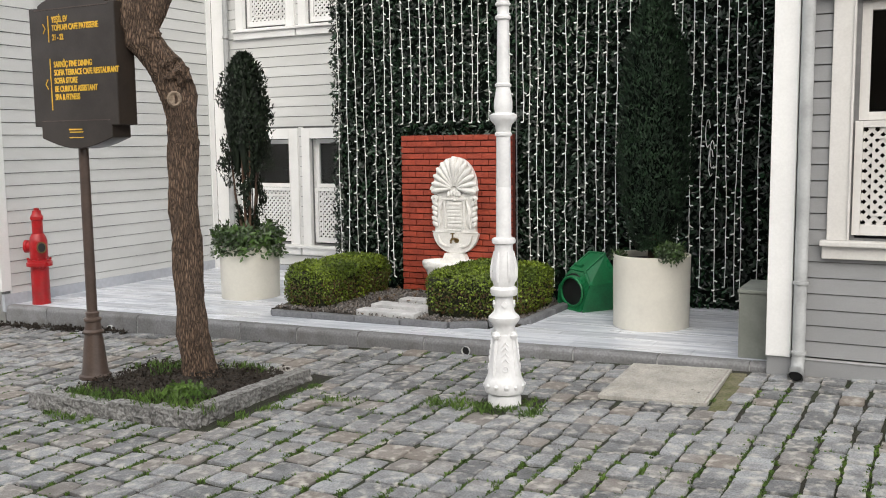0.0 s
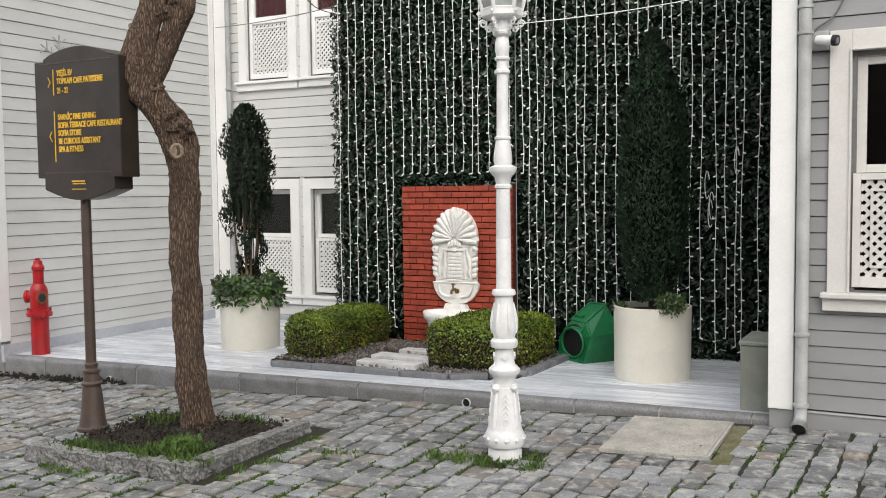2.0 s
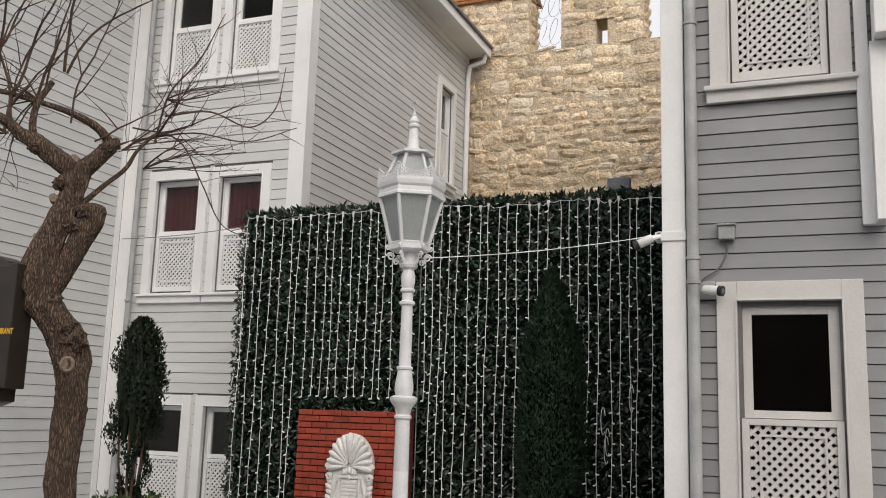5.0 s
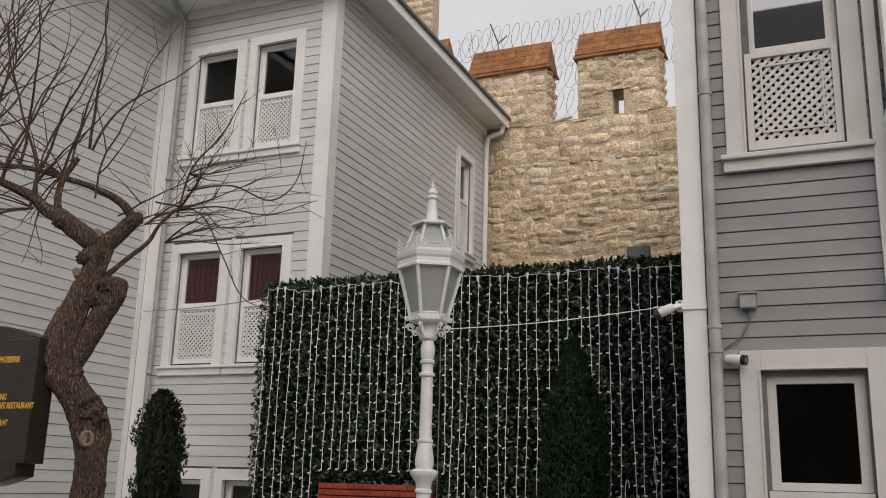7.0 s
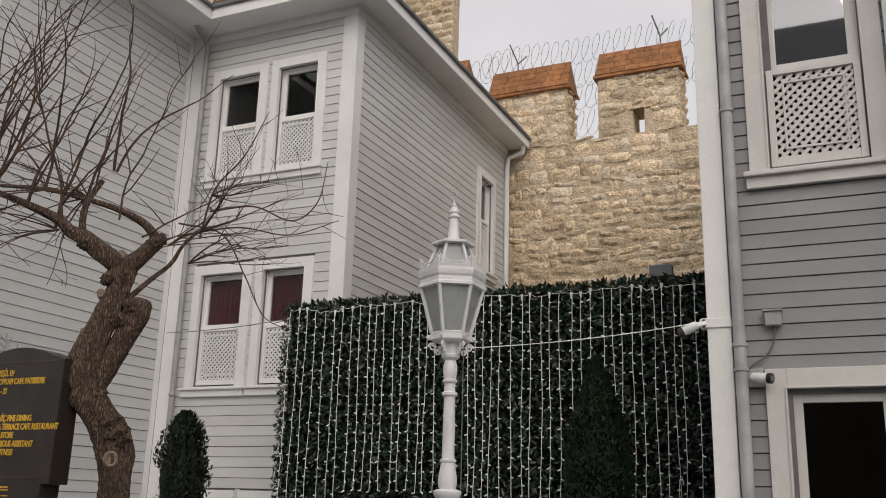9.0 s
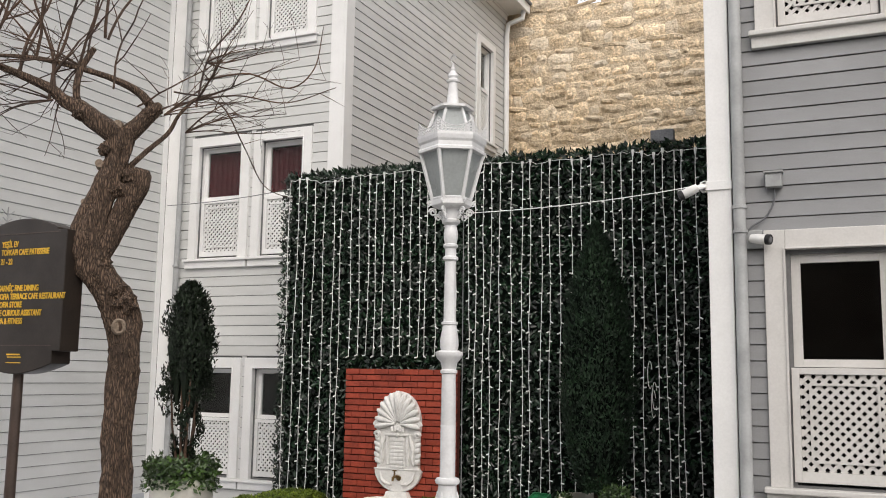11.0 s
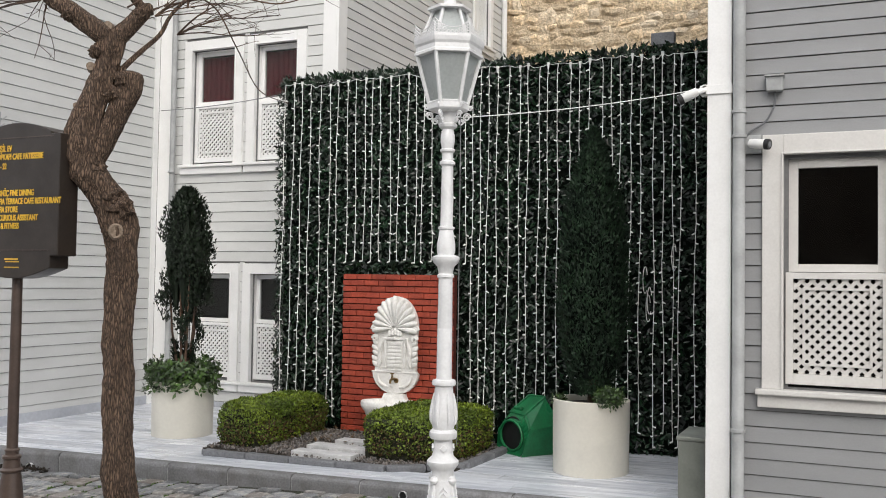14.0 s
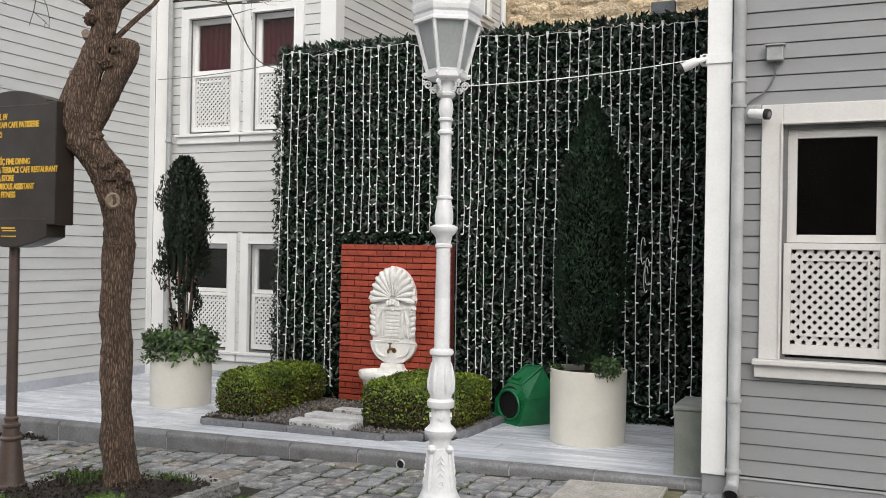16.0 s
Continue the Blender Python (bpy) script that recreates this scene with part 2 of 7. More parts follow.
M["stone_joined"] = material("sandy_rubble_stone_far", (0.73, 0.595, 0.425), 0.9, var=0.32, scale=4.5, fine=24, bump=1.0, tint=(0.60, 0.465, 0.305), island=0.27, dirt=0.6, dirt_color=(0.20, 0.135, 0.075), relief=0.035, other=(0.76, 0.67, 0.54), share=0.33)
M["mortar"] = material("sandy_mortar", (0.66, 0.54, 0.39), 0.95, var=0.3, scale=3.5, fine=30, bump=1.0, tint=(0.52, 0.41, 0.28), relief=0.03, dirt=0.4, dirt_color=(0.22, 0.155, 0.09))
M["cap"] = material("orange_brick_capping", (0.37, 0.155, 0.055), 0.85, var=0.3, scale=5, fine=40, bump=0.6, tint=(0.25, 0.11, 0.045), spread=0.2, dirt=0.6, dirt_color=(0.11, 0.065, 0.035))
M["tile"] = material("dark_roof_tile", (0.16, 0.10, 0.065), 0.85, var=0.25, bump=0.4, island=0.2)
M["dark_roof"] = material("dark_slate_roof", (0.040, 0.042, 0.048), 0.8, var=0.3, bump=0.4, stretch=(3, 3, 0.6))
M["steel"] = material("galvanised_wire", (0.24, 0.245, 0.25), 0.5, metal=0.3, var=0.1, bump=0)
M["frosted"] = material("frosted_lantern_glass", (0.70, 0.735, 0.73), 0.22, var=0.06, scale=3, bump=0.03, tint=(0.60, 0.635, 0.625))
M["curtain"] = material("dark_red_curtain", (0.50, 0.05, 0.085), 0.85, var=0.3, stretch=(6, 6, 0.5), bump=0.2)
# dark lining: the shade of unseen rooms is put into this colour
M["room"] = material("dark_room_lining", (0.06, 0.055, 0.05), 0.9)
M["ivory_plastic"] = material("white_camera_plastic", (0.84, 0.84, 0.82), 0.4, var=0.03, bump=0)
M["opposite"] = material("opposite_timber_front", (0.13, 0.105, 0.085), 0.9, var=0.15, scale=1.0)
M["moss_mortar"] = material("mossy_mortar", (0.16, 0.145, 0.09), 0.95, var=0.35, scale=7, fine=80, bump=0.8, tint=(0.10, 0.105, 0.045))
M["grout"] = material("pale_grout", (0.50, 0.50, 0.49), 0.9, var=0.2)
M["brass"] = material("old_brass", (0.24, 0.16, 0.07), 0.4, metal=0.8, var=0.2)
M["pane"] = glass_material("window_glass", (0.62, 0.64, 0.63), 0.05)
M["coated_pane"] = glass_material("coated_window_glass", (0.4, 0.42, 0.41), 0.62)


# ---- building helpers ----
def mesh_of(name, bm, mat, smooth=False):
    me = bpy.data.meshes.new(name)
    bm.normal_update()
    bm.to_mesh(me)
    bm.free()
    me.materials.append(mat)
    if smooth:
        me.polygons.foreach_set("use_smooth", [True] * len(me.polygons))
        me.set_sharp_from_angle(angle=radians(38))
    return me


def origin_of(parent):
    return Matrix.Translation(-parent.location) if parent.parent is None else Matrix.Identity(4)


def part(name, bm, mat, parent, label="", smooth=False):
    """One mesh object, in world coordinates, under a thing or a part that stands unturned."""
    ob = new(name, mesh_of(name, bm, mat, smooth))
    if parent is not None:
        ob.parent = parent
        ob.matrix_parent_inverse = origin_of(parent)
    return tagged(ob, label)


def piece(name, me, parent, m):
    """A piece that shares its mesh with others, at the pose m."""
    ob = new(name, me)
    ob.parent = parent
    ob.matrix_parent_inverse = origin_of(parent)
    ob.matrix_basis = m
    return ob


def thing(name, at, label, category, group="", kind=""):
    ob = new(name)
    ob.empty_display_size = 0.1
    ob.location = at
    return tagged(ob, label, category, group, kind)


def box(bm, x0, x1, y0, y1, z0, z1, bevel=0.0):
    made = bmesh.ops.create_cube(bm, size=1.0)["verts"]
    for v in made:
        v.co = Vector(((x0 + x1) / 2 + v.co.x * (x1 - x0), (y0 + y1) / 2 + v.co.y * (y1 - y0), (z0 + z1) / 2 + v.co.z * (z1 - z0)))
    if bevel:
        edges = list({e for v in made for e in v.link_edges})
        bmesh.ops.bevel(bm, geom=edges, offset=bevel, segments=2, affect="EDGES", profile=0.6)
    return bm


def boxes(*rows, bevel=0.0):
    bm = bmesh.new()
    for r in rows:
        box(bm, *r, bevel=bevel)
    return bm


def lathe(profile, center, segments=32, bm=None, squash=None):
    """A turned body: profile of (radius, height) about an upright axis."""
    bm = bm or bmesh.new()
    cx, cy, cz = center
    rings = []
    for r, z in profile:
        rings.append([bm.verts.new((cx + r * math.cos(2 * math.pi * k / segments), cy + r * math.sin(2 * math.pi * k / segments), cz + z)) for k in range(segments)])
    for a, b in zip(rings, rings[1:]):
        for k in range(segments):
            bm.faces.new((a[k], a[(k + 1) % segments], b[(k + 1) % segments], b[k]))
    bm.faces.new(list(reversed(rings[0])))
    bm.faces.new(rings[-1])
    return bm


def tube(bm, points, radii, segments=8, rough=0.0, seed=0.0, caps=True):
    """A round body along points."""
    pts = [Vector(p) for p in points]
    rings = []
    side = None
    for i, p in enumerate(pts):
        d = (pts[min(i + 1, len(pts) - 1)] - pts[max(i - 1, 0)]).normalized()
        if side is None:
            side = d.orthogonal().normalized()
        side = (side - d * side.dot(d)).normalized()
        up = d.cross(side)
        r = radii[i] if hasattr(radii, "__len__") else radii
        ring = []
        for k in range(segments):
            a = 2 * math.pi * k / segments
            off = side * math.cos(a) + up * math.sin(a)
            q = r
            if rough:
                q = r * (1 + rough * noise.noise(Vector((off.x * 2.2, off.y * 2.2, off.z * 2.2)) + p * 3.1 + Vector((seed, 0, 0))) + 0.4 * rough * noise.noise((p + off * r) * 24))
            ring.append(bm.verts.new(p + off * q))
        rings.append(ring)
    for a, b in zip(rings, rings[1:]):
        for k in range(segments):
            bm.faces.new((a[k], a[(k + 1) % segments], b[(k + 1) % segments], b[k]))
    if caps:
        bm.faces.new(list(reversed(rings[0])))
        bm.faces.new(rings[-1])
    return bm


def smooth_path(points, steps=5):
    """A softer line through the points (x, y, z, radius)."""
    p = [np.array(q, float) for q in points]
    p = [2 * p[0] - p[1]] + p + [2 * p[-1] - p[-2]]
    out = []
    for i in range(1, len(p) - 2):
        for s in range(steps):
            t = s / steps
            out.append(0.5 * ((2 * p[i]) + (p[i + 1] - p[i - 1]) * t + (2 * p[i - 1] - 5 * p[i] + 4 * p[i + 1] - p[i + 2]) * t * t + (3 * p[i] - p[i - 1] - 3 * p[i + 1] + p[i + 2]) * t ** 3))
    out.append(p[-2])
    return [tuple(q[:3]) for q in out], [max(float(q[3]), 0.0015) for q in out]


def prism(bm, outline, y0, y1):
    """An outline of (x, z) between two depths."""
    a = [bm.verts.new((x, y0, z)) for x, z in outline]
    b = [bm.verts.new((x, y1, z)) for x, z in outline]
    n = len(outline)
    bm.faces.new(a)
    bm.faces.new(list(reversed(b)))
    for k in range(n):
        bm.faces.new((a[k], b[k], b[(k + 1) % n], a[(k + 1) % n]))
    bmesh.ops.recalc_face_normals(bm, faces=bm.faces[:])
    return bm


def mesh_from(name, verts, faces, mat):
    me = bpy.data.meshes.new(name)
    me.from_pydata(verts, [], faces)
    me.update()
    me.materials.append(mat)
    return me


def mesh_part(name, me, parent, label="", kind=""):
    ob = new(name, me)
    if parent is not None:
        ob.parent = parent
        ob.matrix_parent_inverse = origin_of(parent)
    return tagged(ob, label, kind=kind)


def leaf_mesh(name, at, out, up, length, width, mat, fold=0.25):
    """Many small folded leaves: places, the way each faces, the way each points, its length and width."""
    at, out, up = np.asarray(at, float), np.asarray(out, float), np.asarray(up, float)
    up = up - out * (up * out).sum(1, keepdims=True)
    up /= np.linalg.norm(up, axis=1, keepdims=True) + 1e-9
    side = np.cross(up, out)
    L, W = np.asarray(length)[:, None], np.asarray(width)[:, None]
    base, tip = at, at + up * L + out * L * 0.12
    mid = at + up * L * 0.5
    left, right = mid + side * W / 2 - out * W * fold, mid - side * W / 2 - out * W * fold
    ridge = mid + out * W * 0.05
    verts = np.stack([base, left, tip, right, ridge], 1).reshape(-1, 3)
    n = len(at)
    k = np.arange(n)[:, None] * 5
    faces = np.concatenate([k + [0, 4, 1], k + [4, 2, 1], k + [0, 3, 4], k + [4, 3, 2]], 0)
    me = bpy.data.meshes.new(name)
    me.vertices.add(len(verts))
    me.vertices.foreach_set("co", verts.ravel())
    me.loops.add(faces.size)
    me.loops.foreach_set("vertex_index", faces.ravel().astype(np.int32))
    me.polygons.add(len(faces))
    me.polygons.foreach_set("loop_start", np.arange(0, faces.size, 3, dtype=np.int32))
    me.update()
    me.validate()
    me.materials.append(mat)
    return me


def unit(v):
    return v / (np.linalg.norm(v, axis=1, keepdims=True) + 1e-9)


def street_z(x, y):
    return 0.04 * (min(max(x, -13), 8) + 1.03) + 0.03 * (min(max(y, -6), 6.4) - 6.35) + 0.018 * min(max((y - 5.2) / 1.1, 0.0), 1.0) ** 2


def deck_z(x):
    return 0.06 + 0.019 * (x + 1.03)


# ---- ground ----
def build_ground():
    bm = bmesh.new()
    xs = [-400, -120, -40, -13] + [-13 + 0.75 * k for k in range(1, 28)] + [8, 40, 120, 400]
    ys = [-400, -120, -40, -6] + [-6 + 0.62 * k for k in range(1, 20)] + [6.4, 20, 60, 120, 400]
    grid = [[bm.verts.new((x, y, street_z(x, y) - 0.014)) for y in ys] for x in xs]
    for i in range(len(xs) - 1):
        for j in range(len(ys) - 1):
            bm.faces.new((grid[i][j], grid[i + 1][j], grid[i + 1][j + 1], grid[i][j + 1]))
    return tagged(part("ground", bm, M["earth"], None), "dark earth ground under the cobbled street", "ground", kind="structure")


ground = build_ground()


# ---- clapboard walls ----
def wall_frame(axis, at, out):
    """Maps (along, outwards, height) to the world: axis 'x' runs along x and looks along out * y, 'y' the other way."""
    if axis == "x":
        return lambda a, o, z: (a, at + out * o, z)
    return lambda a, o, z: (at + out * o, a, z)


def slab_on(bm, put, a0, a1, o0, o1, z0, z1, bevel=0.0):
    p, q = put(a0, o0, z0), put(a1, o1, z1)
    lo, hi = [min(u, v) for u, v in zip(p, q)], [max(u, v) for u, v in zip(p, q)]
    return box(bm, lo[0], hi[0], lo[1], hi[1], lo[2], hi[2], bevel)


def clapboards(name, label, put, a0, a1, z0, z1, step, openings, mat, holes, thick=0.14):
    """A wall with real openings, and one board after another nailed over it."""
    wall = new(name)
    tagged(wall, label, "wall", kind="structure")
    bm = bmesh.new()
    cuts = sorted({a0, a1, *[v for o in holes for v in o[:2]]})
    for c0, c1 in zip(cuts, cuts[1:]):
        m = (c0 + c1) / 2
        over = sorted([o for o in holes if o[0] < m < o[1]], key=lambda o: o[2])
        z = z0
        for o in over:
            slab_on(bm, put, c0, c1, -thick, 0.0, z, o[2])
            z = o[3]
        slab_on(bm, put, c0, c1, -thick, 0.0, z, z1)
    part("wall_core", bm, M["behind"], wall)
    gap = 0.0068
    z = z0
    while z < z1 - 0.02:
        top = min(z + step, z1)
        spans, start = [], a0
        for o in sorted([o for o in openings if o[2] < (z + top) / 2 < o[3]]):
            if o[0] - start > 0.015:
                spans.append((start, o[0]))
            start = max(start, o[1])
        if a1 - start > 0.015:
            spans.append((start, a1))
        for s0, s1 in spans:
            b = bmesh.new()
            lean = 0.004 + 0.002 * random.random()
            c = [put(s0, 0.001, z + gap), put(s1, 0.001, z + gap), put(s1, 0.016 + lean, z + gap), put(s0, 0.016 + lean, z + gap),
                 put(s0, 0.001, top), put(s1, 0.001, top), put(s1, 0.013, top), put(s0, 0.013, top)]
            v = [b.verts.new(q) for q in c]
            for f in ((0, 1, 2, 3), (4, 7, 6, 5), (0, 4, 5, 1), (1, 5, 6, 2), (2, 6, 7, 3), (3, 7, 4, 0)):
                b.faces.new([v[k] for k in f])
            bmesh.ops.recalc_face_normals(b, faces=b.faces[:])
            part("board", b, mat, wall)
        z = top
    return wall


def trim_board(name, label, put, a0, a1, o0, o1, z0, z1, mat="white", bevel=0.006):
    return tagged(part(name, slab_on(bmesh.new(), put, a0, a1, o0, o1, z0, z1, bevel), M[mat], None), label, "trim", kind="structure")


def lattice_lines(x0, x1, z0, z1, period):
    """Both sets of slanting lines in a rectangle, as pairs of end points."""
    w, h = x1 - x0, z1 - z0
    lines = []
    for sgn in (1, -1):
        c = -h if sgn > 0 else 0.0
        while c < (w if sgn > 0 else w + h):
            c += period
            pts = []
            for x in (0.0, w):
                z = (x - c) if sgn > 0 else (c - x)
                if 0 <= z <= h:
                    pts.append((x, z))
            for z in (0.0, h):
                x = (z + c) if sgn > 0 else (c - z)
                if 0 < x < w:
                    pts.append((x, z))
            if len(pts) >= 2:
                p, q = min(pts), max(pts)
                if math.dist(p, q) > 0.02:
                    lines.append((sgn, (x0 + p[0], z0 + p[1]), (x0 + q[0], z0 + q[1])))
    return lines


def slat(bm, put, p, q, width, o0, o1):
    d = Vector((q[0] - p[0], q[1] - p[1])).normalized()
    s = Vector((-d.y, d.x)) * width / 2
    c = [(p[0] + s.x, p[1] + s.y), (q[0] + s.x, q[1] + s.y), (q[0] - s.x, q[1] - s.y), (p[0] - s.x, p[1] - s.y)]
    a = [bm.verts.new(put(x, o0, z)) for x, z in c]
    b = [bm.verts.new(put(x, o1, z)) for x, z in c]
    faces = [bm.faces.new(a), bm.faces.new(list(reversed(b)))]
    for k in range(4):
        faces.append(bm.faces.new((a[k], b[k], b[(k + 1) % 4], a[(k + 1) % 4])))
    bmesh.ops.recalc_face_normals(bm, faces=faces)


def sash_window(name, label, put, a0, a1, z0, z1, face, each_slat=False, sill=None, curtain=None, mid=None, paint="white", st=0.05, glass="pane", proud=0.0):
    """Casing, reveal, a glazed sash above and a latticed screen below, and a sill. face: the casing's width."""
    win = new(name)
    tagged(win, label, "window", kind="structure")
    bm = bmesh.new()
    slab_on(bm, put, a0, a0 + face, -0.02, 0.045, z0, z1, 0.005)
    slab_on(bm, put, a1 - face, a1, -0.02, 0.045, z0, z1, 0.005)
    part("window_casing", bm, M[paint], win)
    part("head_casing", slab_on(bmesh.new(), put, a0 + face, a1 - face, -0.02, 0.045, z1 - face, z1, 0.005), M[paint], win)
    i0, i1, top = a0 + face, a1 - face, z1 - face
    bm = bmesh.new()
    for row in ((i0 - 0.012, i0 - 0.001, z0 + 0.001, top + 0.012), (i1 + 0.001, i1 + 0.012, z0 + 0.001, top + 0.012), (i0 - 0.001, i1 + 0.001, top + 0.001, top + 0.012)):
        slab_on(bm, put, row[0], row[1], 0.044, 0.056, row[2], row[3], 0.003)
    part("casing_bead", bm, M[paint], win)
    bm = bmesh.new()
    slab_on(bm, put, i0 - 0.004, i0 + 0.012, -0.13, -0.02, z0, top)
    slab_on(bm, put, i1 - 0.012, i1 + 0.004, -0.13, -0.02, z0, top)
    slab_on(bm, put, i0 + 0.012, i1 - 0.012, -0.13, -0.02, top - 0.012, top + 0.004)
    part("reveal", bm, M[paint], win)

    def sash(a, o, z):
        return put(a, o + proud, z)

    mid = mid if mid else z0 + 0.535 * (z1 - z0)
    s0, s1 = i0 + 0.012, i1 - 0.012
    bm = bmesh.new()
    for row in ((s0, s0 + st, mid - 0.03, top - 0.012), (s1 - st, s1, mid - 0.03, top - 0.012), (s0 + st, s1 - st, top - 0.012 - st, top - 0.012), (s0 + st, s1 - st, mid - 0.03, mid + 0.02)):
        slab_on(bm, sash, row[0], row[1], -0.11, -0.065, row[2], row[3], 0.003)
    part("sash_frame", bm, M[paint], win)
    pane = part("pane", slab_on(bmesh.new(), sash, s0 + st - 0.01, s1 - st + 0.01, -0.094, -0.088, mid + 0.01, top - 0.012 - st + 0.01), M[glass], win, "dark glass pane")
    pane.visible_shadow = False
    bm = bmesh.new()
    b0 = z0 + 0.035
    ss = 0.045
    for row in ((s0, s0 + ss, b0, mid - 0.034), (s1 - ss, s1, b0, mid - 0.034), (s0 + ss, s1 - ss, b0, b0 + 0.065), (s0 + ss, s1 - ss, mid - 0.034 - 0.04, mid - 0.034)):
        slab_on(bm, sash, row[0], row[1], -0.064, -0.02, row[2], row[3], 0.003)
    screen = part("screen_frame", bm, M[paint], win)
    lx0, lx1, lz0, lz1 = s0 + ss, s1 - ss, b0 + 0.065, mid - 0.034 - 0.04
    lines = lattice_lines(lx0, lx1, lz0, lz1, 0.063)
    if each_slat:
        for sgn, p, q in lines:
            bm = bmesh.new()
            slat(bm, sash, p, q, 0.0225, *((-0.044, -0.036) if sgn > 0 else (-0.053, -0.045)))
            part("slat", bm, M[paint], screen)
    else:
        bm = bmesh.new()
        for sgn, p, q in lines:
            slat(bm, sash, p, q, 0.0225, *((-0.044, -0.036) if sgn > 0 else (-0.053, -0.045)))
        tagged(part("lattice", bm, M[paint], win, "white diagonal lattice"), kind="stuff")
    bm = bmesh.new()
    e, t = 0.055, 0.014
    for row in ((lx0 + e, lx0 + e + t, lz0 + e, lz1 - e), (lx1 - e - t, lx1 - e, lz0 + e, lz1 - e), (lx0 + e + t, lx1 - e - t, lz0 + e, lz0 + e + t), (lx0 + e + t, lx1 - e - t, lz1 - e - t, lz1 - e)):
        slab_on(bm, sash, row[0], row[1], -0.034, -0.026, row[2], row[3])
    part("screen_bead", bm, M[paint], win)
    part("lower_pane", slab_on(bmesh.new(), sash, lx0 - 0.01, lx1 + 0.01, -0.094, -0.088, z0 + 0.01, mid - 0.035), M["pane"], win, "dark glass pane behind the lattice").visible_shadow = False
    if curtain:
        bm = bmesh.new()
        n = 24
        rows = []
        for k in range(n + 1):
            a = s0 + (s1 - s0) * k / n
            rows.append((bm.verts.new(put(a, -0.125 + 0.010 * math.sin(k * 2.1), curtain[0])), bm.verts.new(put(a, -0.125 + 0.010 * math.sin(k * 2.1 + 0.4), curtain[1]))))
        for p, q in zip(rows, rows[1:]):
            bm.faces.new((p[0], q[0], q[1], p[1]))
        bmesh.ops.solidify(bm, geom=bm.faces[:], thickness=0.004)
        part("curtain", bm, M["curtain"], win, "dark red curtain")
    if sill:
        bm = bmesh.new()
        slab_on(bm, put, sill[0], sill[1], -0.02, 0.095, z0 - 0.035, z0, 0.008)
        part("window_sill", bm, M[paint], win)
        part("sill_apron", slab_on(bmesh.new(), put, sill[0] + 0.012, sill[1] - 0.012, 0.0, 0.06, z0 - sill[2], z0 - 0.036, 0.005), M[paint], win)
    return win


LEFT_X, MID_Y, SIDE_X, RIGHT_Y, STONE_Y = -8.52, 9.67, -5.83, 6.32, 15.33
TOP = 8.03
on_mid = wall_frame("x", MID_Y, -1)
on_right = wall_frame("x", RIGHT_Y, -1)
on_left = wall_frame("y", LEFT_X, 1)
on_side = wall_frame("y", SIDE_X, 1)

# the gray building on the near side
R_FACE = 0.16
clapboards("wall_right", "gray clapboard house front with white trim", on_right, -0.81, 2.6, 0.146, 8.0, 0.1022,
           [(-0.625, 0.255, 0.905, 2.515), (-0.64, 0.250, 3.845, 5.435)], M["siding_gray"],
           [(-0.47, 0.11, 0.92, 2.36), (-0.46, 0.11, 3.86, 5.30)])
trim_board("trim_right_plinth", "gray painted plinth board along the cobbles", on_right, -0.965, 2.6, -0.02, 0.022, -0.12, 0.140, "siding_gray")
trim_board("trim_right_bead", "pale bead on the gray plinth board", on_right, -0.80, 2.6, 0.012, 0.03, 0.128, 0.142, "pipe_gray", 0.003)
trim_board("trim_right_corner", "tall white painted corner board", on_right, -0.97, -0.815, -0.02, 0.04, 0.139, 8.0)
sash_window("window_right_low", "white sash window with lattice screen in gray clapboard", on_right, -0.625, 0.255, 0.905, 2.515, 0.128, True, (-0.66, 0.30, 0.115), mid=1.675, paint="ivory", st=0.07, proud=0.035)
sash_window("window_right_high", "white upper sash window with lattice screen", on_right, -0.64, 0.250, 3.845, 5.435, 0.132, True, (-0.675, 0.285, 0.115), mid=4.625, paint="ivory", st=0.07, glass="coated_pane", proud=0.035)
trim_board("wall_right_return", "gray side of the clapboard house", lambda a, o, z: (a, o, z), -0.93, -0.79, 6.47, 15.2, -0.1, 8.0, "siding_gray", 0)
trim_board("wall_right_far", "gray far side of the clapboard house", lambda a, o, z: (a, o, z), 2.46, 2.6, 6.47, 15.2, -0.1, 8.0, "siding_gray", 0)
# added dark cover and sheet, so that these windows look into darkness
trim_board("ceiling_right", "unseen dark cover added to keep light out of the house", lambda a, o, z: (a, o, z), -0.93, 2.6, 6.33, 15.2, 8.0, 8.1, "room", 0)
trim_board("wall_right_inner", "dark sheet added behind the windows for the shade of a room", lambda a, o, z: (a, o, z), -0.78, 2.45, 9.0, 9.1, -0.1, 7.9, "room", 0)
# the bay and its bracket at the far end of that front
bay = thing("bay_window", (1.0, 6.32, 3.84), "white boarded bay on a bracket over the street", "bay", kind="structure")
part("post", slab_on(bmesh.new(), on_right, 0.268, 0.345, 0.0, 0.07, 2.85, 8.0, 0.006), M["white"], bay)
bm = prism(bmesh.new(), [(0.345, 3.98), (0.345, 2.85), (0.40, 2.85), (0.46, 3.15), (0.60, 3.50), (0.86, 3.78), (1.0, 3.98)], RIGHT_Y - 0.24, RIGHT_Y - 0.001)
part("bracket", bm, M["white"], bay, "curved white bracket")
part("bay_wall", boxes((0.37, 2.5, RIGHT_Y - 0.36, RIGHT_Y - 0.03, 3.985, 8.0), bevel=0.01), M["white"], bay)

